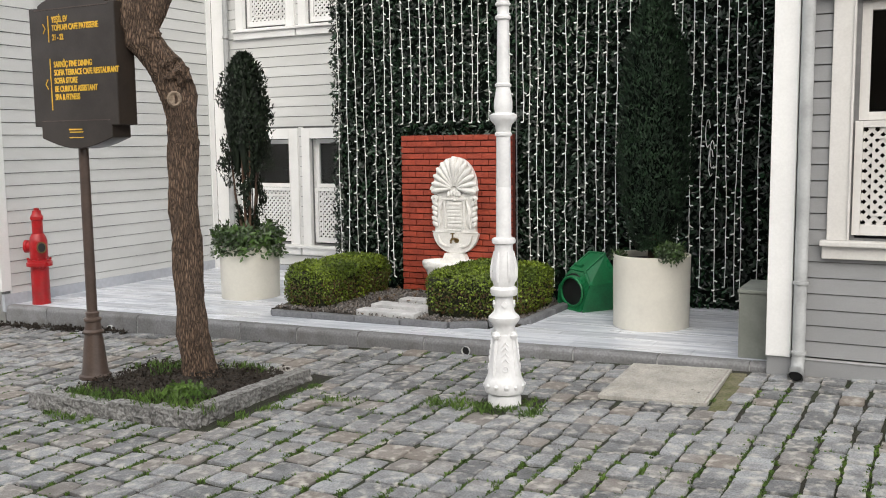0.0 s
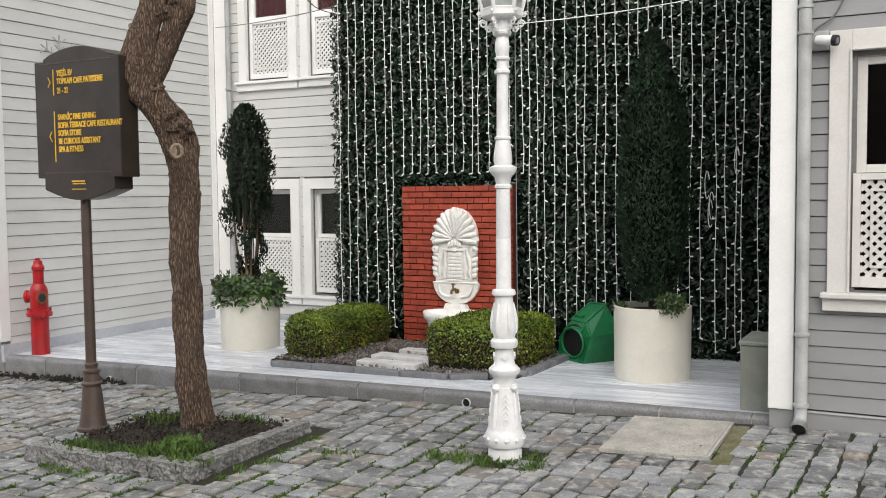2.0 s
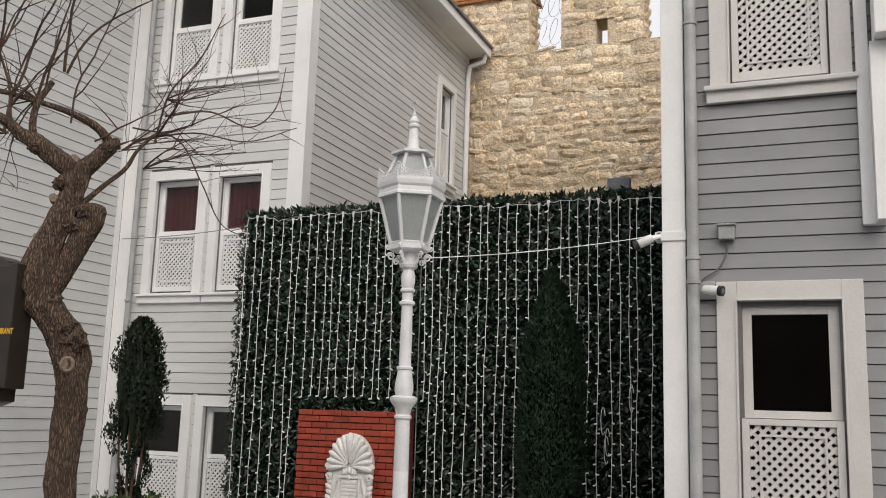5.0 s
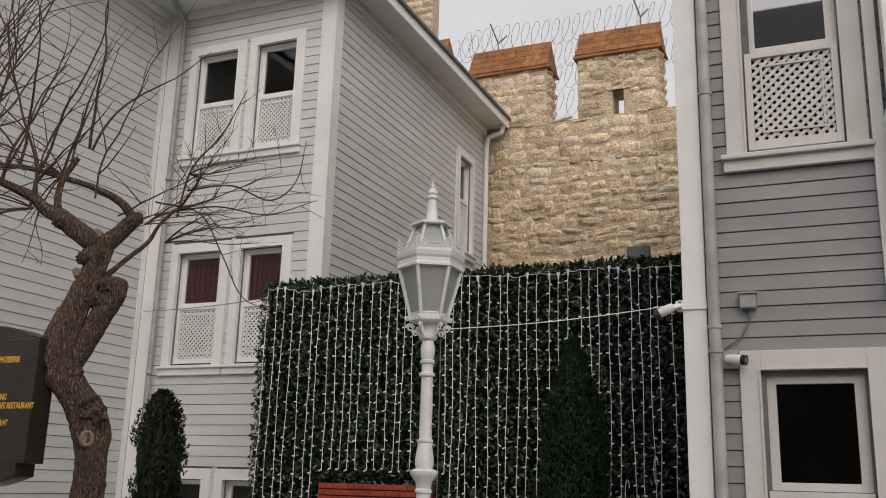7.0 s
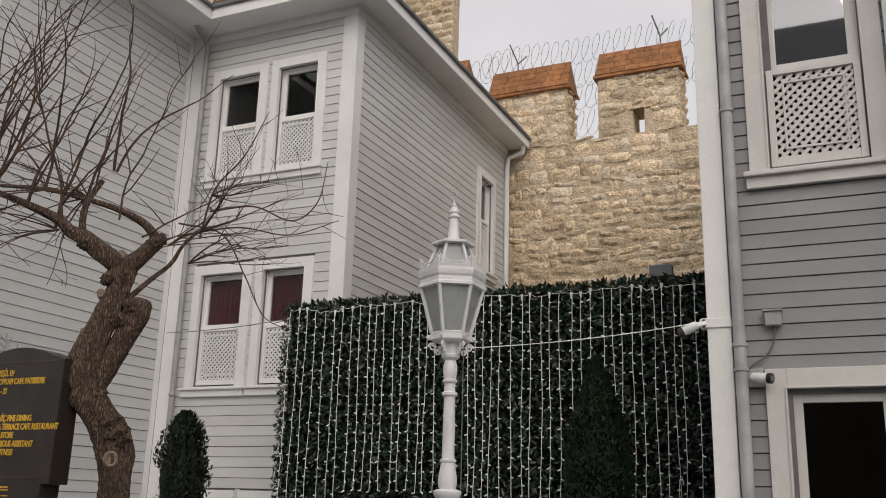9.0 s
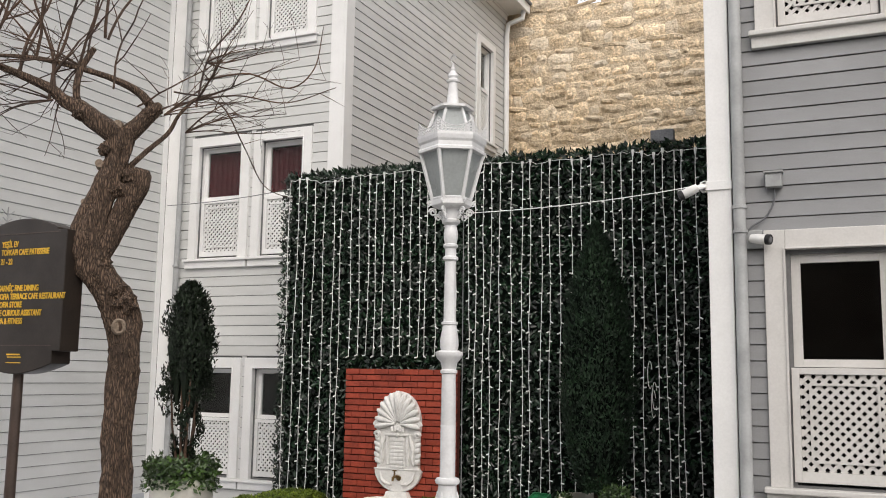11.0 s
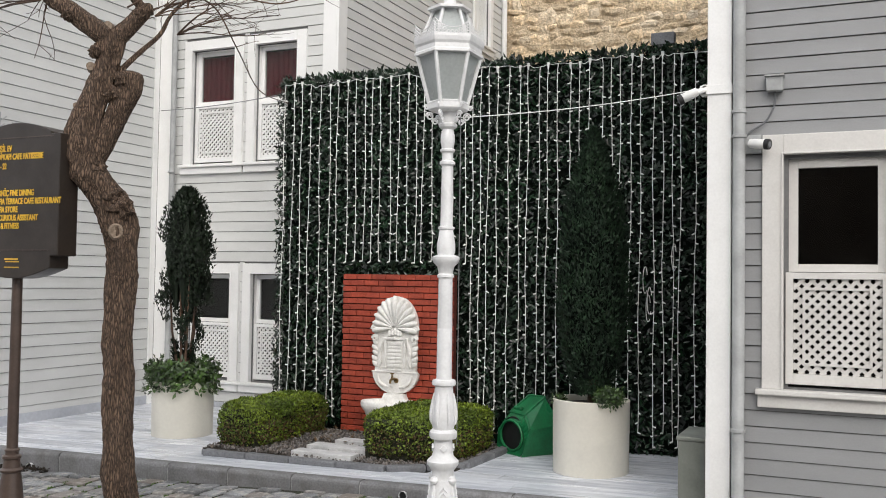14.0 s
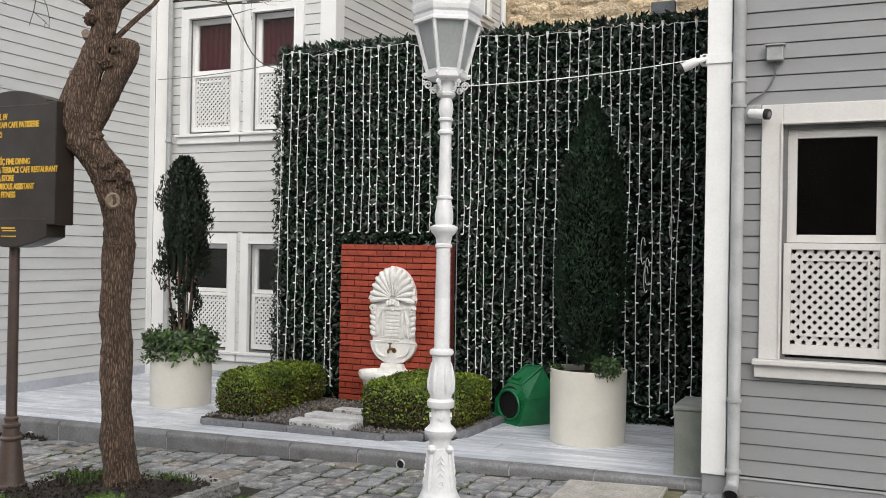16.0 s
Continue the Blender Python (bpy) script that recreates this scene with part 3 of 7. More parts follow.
# the three-storey house in the corner
UNITS = ((-8.10, -7.175), (-7.115, -6.245))
STOREYS = ((0.27, 1.74), (3.00, 4.61), (5.82, 7.44))
opens = [(a, b, z0, z1) for a, b in UNITS for z0, z1 in STOREYS]
clapboards("wall_mid", "pale gray clapboard house front, three storeys high", on_mid, -8.27, -6.02, -0.25, TOP, 0.1255, opens, M["siding"],
           [(a + 0.14, b - 0.14, z0 + 0.02, z1 - 0.14) for a, b, z0, z1 in opens])
for s, (z0, z1) in enumerate(STOREYS):
    for u, (a, b) in enumerate(UNITS):
        sill = (-8.14 if u == 0 else -7.145, -7.145 if u == 0 else -6.21, 0.12)
        sash_window("window_mid_%d" % (2 * s + u + 1), "white sash window with lattice screen in pale clapboard", on_mid, a, b, z0, z1, 0.13, False, sill,
                    curtain=(z0 + 0.79, z1 - 0.2) if s == 1 else None, mid=z0 + (0.755, 0.807, 0.79)[s])
trim_board("trim_mid_corner", "white corner board on the house front", on_mid, -6.02, -5.83, -0.02, 0.03, -0.2, TOP)
trim_board("trim_side_corner", "white corner board round the house corner", on_side, MID_Y - 0.03, MID_Y + 0.17, 0.0, 0.03, -0.2, TOP)
trim_board("trim_inner_corner", "broad white board in the inner corner", on_mid, -8.49, -8.27, -0.02, 0.06, -0.2, TOP)
trim_board("trim_inner_return", "white board in the inner corner, on the side wall", on_left, MID_Y - 0.15, MID_Y - 0.061, 0.0, 0.03, -0.2, TOP)
clapboards("wall_side", "pale gray clapboard side of the house", on_side, MID_Y + 0.17, 15.2, 2.6, TOP, 0.127, [(13.82, 14.64, 5.45, 7.22)], M["siding"], [(13.96, 14.50, 5.47, 7.08)])
sash_window("window_side", "narrow white sash window under the eaves", on_side, 13.82, 14.64, 5.45, 7.22, 0.13, False, (13.78, 14.68, 0.12))
clapboards("wall_left", "pale gray clapboard wall along the terrace", on_left, 6.42, MID_Y - 0.15, -0.03, TOP, 0.1303, [], M["siding"], [])
trim_board("trim_left_plinth", "bluish marble skirting along the wall", on_left, 6.33, MID_Y - 0.152, -0.02, 0.025, -0.15, 0.03, "skirting")
trim_board("trim_left_corner", "white corner board at the street", on_left, 6.30, 6.42, -0.02, 0.03, 0.063, TOP)
trim_board("wall_left_front", "pale gray street front of the left house", lambda a, o, z: (a, o, z), -16.0, LEFT_X - 0.15, 6.32, 6.46, -0.7, TOP, "siding", 0)
trim_board("wall_mid_low", "closed lower part of the house side", lambda a, o, z: (a, o, z), SIDE_X - 0.14, SIDE_X - 0.001, MID_Y + 0.15, 15.2, -0.1, 2.6, "siding", 0)
# three unseen dark sheets added to block light behind the corner house's panes
trim_board("wall_mid_inner", "dark sheet added behind the windows for the shade of a room", lambda a, o, z: (a, o, z), -8.5, -5.98, 12.4, 12.5, -0.1, 7.9, "room", 0)
trim_board("ceiling_mid", "unseen dark ceiling sheet added to keep light out", lambda a, o, z: (a, o, z), -8.7, -5.98, 9.82, 12.5, 7.85, 7.93, "room", 0)
trim_board("wall_mid_party", "unseen dark side sheet added to keep light out", lambda a, o, z: (a, o, z), -8.75, -8.53, 9.68, 12.5, -0.1, 7.84, "room", 0)
trim_board("trim_mid_plinth", "bluish marble skirting under the house front", on_mid, -8.27, -5.83, -0.02, 0.035, -0.2, 0.0, "skirting")


# ---- eaves and roof of the corner house ----
def build_roof():
    roof = tagged(new("roof"), "low tiled roof with broad white boxed eaves", "roof", kind="structure")
    fx, fy = SIDE_X + 0.42, MID_Y - 0.48
    lx = LEFT_X + 0.63
    z = TOP - 0.005
    part("soffit", boxes((lx, fx, fy, MID_Y + 0.2, z, z + 0.03), (SIDE_X - 0.2, fx, MID_Y + 0.2, 15.25, z, z + 0.03), (LEFT_X - 0.2, lx, 6.0, MID_Y + 0.2, z, z + 0.03)), M["white"], roof)
    part("fascia", boxes((lx + 0.032, fx + 0.03, fy - 0.03, fy, z - 0.03, z + 0.15)), M["white"], roof)
    part("fascia", boxes((fx, fx + 0.03, fy, 15.25, z - 0.03, z + 0.15)), M["white"], roof)
    part("fascia", boxes((lx, lx + 0.03, 6.0, fy - 0.03, z - 0.03, z + 0.15)), M["white"], roof)
    # frieze boards under the soffit and a thin bead over them
    for d, z0, z1 in ((0.042, z - 0.125, z - 0.032), (0.062, z - 0.032, z - 0.001)):
        part("frieze", boxes((LEFT_X + d, SIDE_X + d, MID_Y - d, MID_Y - 0.018, z0, z1)), M["white"], roof)
        part("frieze", boxes((SIDE_X + 0.018, SIDE_X + d, MID_Y - 0.018, 15.2, z0, z1)), M["white"], roof)
        part("frieze", boxes((LEFT_X + 0.018, LEFT_X + d, 6.32, MID_Y - 0.018, z0, z1)), M["white"], roof)
    part("gutter", boxes((lx + 0.076, fx + 0.075, fy - 0.075, fy - 0.03, z + 0.12, z + 0.17), (fx + 0.03, fx + 0.075, fy - 0.03, 15.25, z + 0.12, z + 0.17), (lx + 0.03, lx + 0.075, 6.0, fy - 0.03, z + 0.12, z + 0.17), bevel=0.01), M["slate"], roof)
    bm = bmesh.new()
    p = {k: bm.verts.new(v) for k, v in dict(a=(fx + 0.05, fy - 0.05, z + 0.16), b=(fx + 0.05, 15.25, z + 0.16), c=(-7.2, 15.25, z + 0.72), d=(-7.2, 11.0, z + 0.72), e=(-16, 11.0, z + 0.72),
                                             g=(lx, 6.0, z + 0.16), h=(lx, fy - 0.05, z + 0.16), i=(-9.6, 9.0, z + 0.6), j=(-9.6, 6.0, z + 0.6)).items()}
    for f in ("abcd", "adih", "ghij", "die"):
        bm.faces.new([p[k] for k in f])
    bmesh.ops.recalc_face_normals(bm, faces=bm.faces[:])
    bmesh.ops.solidify(bm, geom=bm.faces[:], thickness=0.03)
    part("roof_sheet", bm, M["tile"], roof)
    for k in range(26):
        x = lx + 0.1 + k * (fx - lx - 0.1) / 25
        me = lathe([(0.055, 0.0), (0.048, 0.32)], (0, 0, 0), 10)
        for v in me.verts:
            v.co = Matrix.Rotation(radians(-80), 4, "X") @ v.co
            v.co += Vector((x, fy - 0.06, z + 0.175))
        part("roof_tile", me, M["tile"], roof)
    return roof


build_roof()


def downpipe(name, label, points, r, mat="pipe_gray", clamps=()):
    p = thing(name, points[-1], label, "downpipe")
    part("pipe", tube(bmesh.new(), points, r, 14), M[mat], p, smooth=True)
    x, y = points[-1][:2]
    for z in clamps:
        part("clamp", lathe([(r + 0.001, 0), (r + 0.009, 0.002), (r + 0.009, 0.022), (r + 0.001, 0.024)], (points[1][0], points[1][1], z), 14), M[mat], p, smooth=True)
    return p


downpipe("downpipe", "gray plastic downpipe in the inner house corner", [(-8.20, MID_Y - 0.40, 8.02), (-8.21, MID_Y - 0.12, 7.86), (-8.22, MID_Y - 0.10, 7.75), (-8.22, MID_Y - 0.10, 2.0), (-8.22, MID_Y - 0.10, -0.02)], 0.035, clamps=(5.5, 2.9))
downpipe("downpipe", "white downpipe at the far end of the house", [(SIDE_X + 0.38, 15.12, 8.02), (SIDE_X + 0.36, 15.12, 7.88), (SIDE_X + 0.10, 15.10, 7.80), (SIDE_X + 0.07, 15.10, 7.6), (SIDE_X + 0.07, 15.10, 2.6)], 0.045, "white")
rp = downpipe("downpipe", "gray downpipe with clamps beside a white corner board", [(-0.765, 6.255, 7.9), (-0.765, 6.255, 3.0), (-0.765, 6.255, 0.14), (-0.765, 6.235, 0.09), (-0.765, 6.17, 0.055)], 0.04, clamps=(4.3, 2.66, 2.5, 0.62, 0.17))
bm = tube(bmesh.new(), [(-0.765, 6.19, 0.065), (-0.765, 6.14, 0.042)], [0.05, 0.05], 18, caps=False)
bmesh.ops.solidify(bm, geom=bm.faces[:], thickness=0.008)
part("outlet", bm, M["pipe_gray"], rp, smooth=True)
part("outlet_dark", tube(bmesh.new(), [(-0.765, 6.2, 0.069), (-0.765, 6.16, 0.051)], [0.04, 0.04], 18), M["black"], rp)

# a plain house front across the street, behind the camera
trim_board("wall_opposite", "plain plaster house front across the street", lambda a, o, z: (a, o, z), -16, 14, -8.4, -8.0, -0.8, 6.0, "opposite", 0)
opp = tagged(new("wall_opposite_house"), "taller plaster house with a dark roof across the street", "house", kind="structure")
part("house_wall", boxes((-4.0, 2.6, -13.0, -8.41, -0.8, 11.4)), M["opposite"], opp)
bm = bmesh.new()
v = [bm.verts.new(p) for p in ((-4.4, -8.0, 11.401), (3.0, -8.0, 11.401), (3.0, -13.4, 11.401), (-4.4, -13.4, 11.401), (-2.6, -10.7, 13.8), (1.2, -10.7, 13.8))]
for f in ((0, 1, 5, 4), (1, 2, 5), (2, 3, 4, 5), (3, 0, 4), (3, 2, 1, 0)):
    bm.faces.new([v[k] for k in f])
part("house_roof", bm, M["dark_roof"], opp)


# ---- terrace ----
def build_terrace():
    bed = new("terrace")
    tagged(bed, "raised terrace of veined gray marble planks", "terrace", kind="structure")
    bm = bmesh.new()
    x0, x1, y0, y1 = LEFT_X, -0.97, 6.45, 9.66
    c = [(x, y, z) for z in (-1, 0) for x, y in ((x0, y0), (x1, y0), (x1, y1), (x0, y1))]
    v = [bm.verts.new((x, y, deck_z(x) - 0.018 if z == 0 else -0.6)) for x, y, z in c]
    for f in ((4, 5, 6, 7), (0, 1, 5, 4), (1, 2, 6, 5), (2, 3, 7, 6), (3, 0, 4, 7)):
        bm.faces.new([v[k] for k in f])
    part("bed", bm, M["behind"], bed)
    rnd = random.Random(4)
    tilt = math.atan(0.019)
    w = 0.197
    lengths = (0.45, 0.6, 0.9, 1.1)
    for n, L in enumerate(lengths):
        b = boxes((-L / 2 + 0.0015, L / 2 - 0.0015, -w / 2 + 0.0015, w / 2 - 0.0015, -0.018, 0.0))
        lengths_me.append(mesh_of("plank", b, M["deck"]))
    y = 6.452 + w / 2
    while y < 9.62:
        x = x0 + 0.01 - rnd.random() * 0.4
        while x < x1:
            n = rnd.randrange(4)
            L = lengths[n]
            a, b2 = max(x, x0 + 0.005), min(x + L, x1 - 0.004)
            if b2 - a > 0.05:
                inside = -5.36 < a and b2 < -3.2 and 6.9 < y < 8.3
                if not inside:
                    cx = (a + b2) / 2
                    piece("plank", lengths_me[n], bed, Matrix.LocRotScale((cx, y, deck_z(cx) + rnd.uniform(-0.0006, 0.0006)), Euler((0, -tilt, 0)), ((b2 - a) / L, 1, 1)))
            x += L
        y += w
    # kerb stones with a rounded nose
    L = 0.62
    b = bmesh.new()
    box(b, -L / 2 + 0.006, L / 2 - 0.006, 0, 0.10, -0.5, 0.0)
    e = [e for e in b.edges if all(abs(v.co.z) < 1e-4 and v.co.y < 0.05 for v in e.verts)]
    bmesh.ops.bevel(b, geom=e, offset=0.040, segments=4, affect="EDGES", profile=0.5)
    kerb_me = mesh_of("kerb_stone", b, M["kerb"])
    b = bmesh.new()
    for q0, q1 in ((x0, -4.7), (-4.7, x1)):
        v = [b.verts.new((q, yy, deck_z(q) + dz)) for q in (q0, q1) for yy, dz in ((6.358, -0.5), (6.358, -0.045), (6.369, -0.019), (6.395, -0.008), (6.44, -0.008))]
        for k in range(4):
            b.faces.new((v[k], v[k + 1], v[k + 6], v[k + 5]))
    part("kerb_grout", b, M["grout"], bed, "pale grout between the kerb stones")
    x = x0
    while x < x1 - 0.01:
        Lx = min(L, x1 - x)
        piece("kerb_stone", kerb_me, bed, Matrix.LocRotScale((x + Lx / 2, 6.35 + rnd.uniform(-0.002, 0.002), deck_z(x + Lx / 2)), Euler((0, -tilt, 0)), (Lx / L, 1, 1)))
        x += Lx
    # outlets of two drain pipes in the kerb
    for px, pz in ((-3.18, -0.055), (-7.0, -0.20)):
        b = tube(bmesh.new(), [(px, 6.36, pz), (px, 6.325, pz)], [0.034, 0.034], 18, caps=False)
        bmesh.ops.solidify(b, geom=b.faces[:], thickness=0.006)
        pipe = part("drain_outlet", b, M["white"], bed, "small white drain pipe end")
        part("drain_dark", tube(bmesh.new(), [(px, 6.36, pz), (px, 6.345, pz)], [0.03, 0.03], 18), M["black"], bed)
    return bed


lengths_me = []
terrace = build_terrace()


# ---- hedge panel with light strings ----
GX0, GX1, GY, GZ1 = -5.74, -0.975, 8.36, 3.66


def build_leaf_wall():
    rng = np.random.default_rng(11)
    w = thing("leaf_wall", (-3.4, GY + 0.1, 0.0), "tall screen of dark green artificial leaves", "hedge panel")
    # near-black sheet that paints the shaded gaps behind the leaves
    part("backing", boxes((GX0 + 0.05, GX1 - 0.002, GY + 0.07, GY + 0.16, deck_z(-3.4), GZ1 - 0.03)), M["leaf_gap_shade"], w)
    n = 21000
    at = np.stack([rng.uniform(GX0, GX1 - 0.02, n), GY + rng.uniform(0.0, 0.075, n), rng.uniform(0.03, GZ1, n)], 1)
    out = unit(np.stack([rng.normal(0, 0.55, n), -np.ones(n), rng.normal(0.25, 0.45, n)], 1))
    up = np.stack([rng.normal(0, 1, n), rng.normal(-0.2, 0.3, n), rng.normal(0.1, 1, n)], 1)
    size = rng.uniform(0.045, 0.085, n)
    mesh_part("leaves", leaf_mesh("leaves", at, out, up, size, size * 0.45, M["leaf_wall"]), w, "glossy dark green plastic leaves", "stuff")
    # the ragged top and the left edge
    n = 1500
    at = np.stack([rng.uniform(GX0, GX1 - 0.02, n), GY + rng.uniform(0.0, 0.16, n), GZ1 + rng.uniform(-0.04, 0.015, n) + 0.012 * np.sin(rng.uniform(0, 60, n))], 1)
    out = unit(np.stack([rng.normal(0, 0.6, n), -rng.uniform(0.2, 1, n), rng.normal(0.2, 0.5, n)], 1))
    up = np.stack([rng.normal(0, 0.8, n), rng.normal(-0.2, 0.5, n), rng.uniform(0.1, 1.0, n)], 1)
    size = rng.uniform(0.05, 0.095, n)
    mesh_part("top_leaves", leaf_mesh("top_leaves", at, out, up, size, size * 0.42, M["leaf_wall"]), w, "", "stuff")
    n = 1100
    at = np.stack([GX0 + rng.uniform(-0.03, 0.03, n), GY + rng.uniform(0.0, 0.16, n), rng.uniform(0.0, GZ1, n)], 1)
    out = unit(np.stack([-rng.uniform(0.1, 1, n), -rng.uniform(0.0, 1, n), rng.normal(0.1, 0.5, n)], 1))
    up = np.stack([-rng.uniform(0.0, 1.0, n), rng.normal(-0.2, 0.5, n), rng.normal(0, 1, n)], 1)
    size = rng.uniform(0.045, 0.085, n)
    mesh_part("edge_leaves", leaf_mesh("edge_leaves", at, out, up, size, size * 0.42, M["leaf_wall"]), w, "", "stuff")


build_leaf_wall()


def strand_mesh(length, seed):
    """A hanging wire with small clear bulbs that stick out at turns."""
    rnd = random.Random(seed)
    bm = bmesh.new()
    pts, x, z = [], 0.0, 0.0
    n = int(length / 0.09)
    for k in range(n + 1):
        pts.append((0.007 * math.sin(k * 0.31 + seed) + rnd.uniform(-0.003, 0.003), rnd.uniform(-0.004, 0.004), -length * k / n))
    tube(bm, pts, 0.0036, 5)
    for k in range(1, n + 1):
        if rnd.random() < 0.12:
            continue
        px, py, pz = pts[k]
        s = (1 if k % 2 else -1) * (0.7 + 0.5 * rnd.random())
        tip = (px + 0.026 * s, py - 0.008, pz - 0.004 + rnd.uniform(-0.012, 0.012))
        tube(bm, [(px, py, pz), tip], [0.0085, 0.0062], 5)
    return mesh_of("strand", bm, M["wire_white"])


def build_lights():
    rnd = random.Random(5)
    g = thing("light_curtain", (-3.4, GY - 0.02, 0.05), "curtain of white light strings hanging over the leaf screen", "string lights")
    longs = [strand_mesh(3.46, 20 + k) for k in range(6)]
    shorts = [strand_mesh(1.86, 40 + k) for k in range(3)]
    x, tops = GX0 + 0.08, []
    while x < GX1 - 0.04:
        top = GZ1 - 0.06 + 0.012 * math.sin(x * 5.3) + rnd.uniform(-0.02, 0.02)
        over = -4.93 < x < -3.55
        me = rnd.choice(shorts) if over else rnd.choice(longs)
        z = 1.0 if over else rnd.uniform(0.965, 1.0)
        piece("strand", me, g, Matrix.LocRotScale((x, GY - 0.018, top), Euler((0, rnd.uniform(-0.008, 0.008), 0)), (rnd.choice((-1, 1)), 1, z)))
        tops.append((x, GY - 0.022, top))
        x += rnd.uniform(0.075, 0.125)
    bm = bmesh.new()
    line = []
    for p, q in zip(tops, tops[1:]):
        line += [p, ((p[0] + q[0]) / 2, p[1], min(p[2], q[2]) - rnd.uniform(-0.012, 0.02))]
    tube(bm, line + [tops[-1]], 0.0028, 6)
    part("lead_wire", bm, M["wire_white"], g)
    sock = mesh_of("connector", tube(bmesh.new(), [(0, 0, 0.012), (0, 0, -0.05)], [0.015, 0.007], 8), M["wire_white"])
    for p in tops:
        if rnd.random() < 0.6:
            piece("connector", sock, g, Matrix.Translation(p))
    # loose loops low on the screen
    for k in range(7):
        x = rnd.uniform(-2.3, -1.1)
        z = rnd.uniform(1.3, 1.9)
        bm = tube(bmesh.new(), [(x + 0.02 * math.cos(a), GY - 0.03, z + 0.12 * math.sin(a)) for a in np.linspace(0.4, 5.4, 14)], 0.0036, 5)
        part("loose_loop", bm, M["wire_white"], g)


build_lights()

# ---- the red brick panel and its fountain ----
PX0, PX1, PY, PZ0, PZ1 = -4.855, -3.637, 8.265, 0.02, 1.617


def build_panel():
    w = tagged(new("fountain_wall"), "low wall of red painted bricks behind a fountain", "wall", kind="structure")
    part("wall_core", boxes((PX0 + 0.006, PX1 - 0.006, PY + 0.006, PY + 0.09, PZ0 - 0.05, PZ1 - 0.004)), M["joint"], w)
    rnd = random.Random(8)
    step, L = 0.0605, 0.163
    full = [mesh_of("brick", boxes((-L / 2 + 0.003, L / 2 - 0.003, -0.012, 0.02, -step / 2 + 0.0055, step / 2 - 0.0055), bevel=0.003), M["brick"]) for k in range(1)]
    row, z = 0, PZ1 - step / 2
    while z > PZ0:
        x = PX0 - (L / 2 if row % 2 else 0) + rnd.uniform(-0.01, 0.01)
        while x < PX1 - 0.01:
            a, b = max(x, PX0), min(x + L, PX1)
            if b - a > 0.02:
                piece("brick", full[0], w, Matrix.LocRotScale(((a + b) / 2, PY + rnd.uniform(-0.003, 0.002), z), Euler((0, rnd.uniform(-0.006, 0.006), 0)), ((b - a) / L, 1, 1)))
            x += L
        z -= step
        row += 1


build_panel()


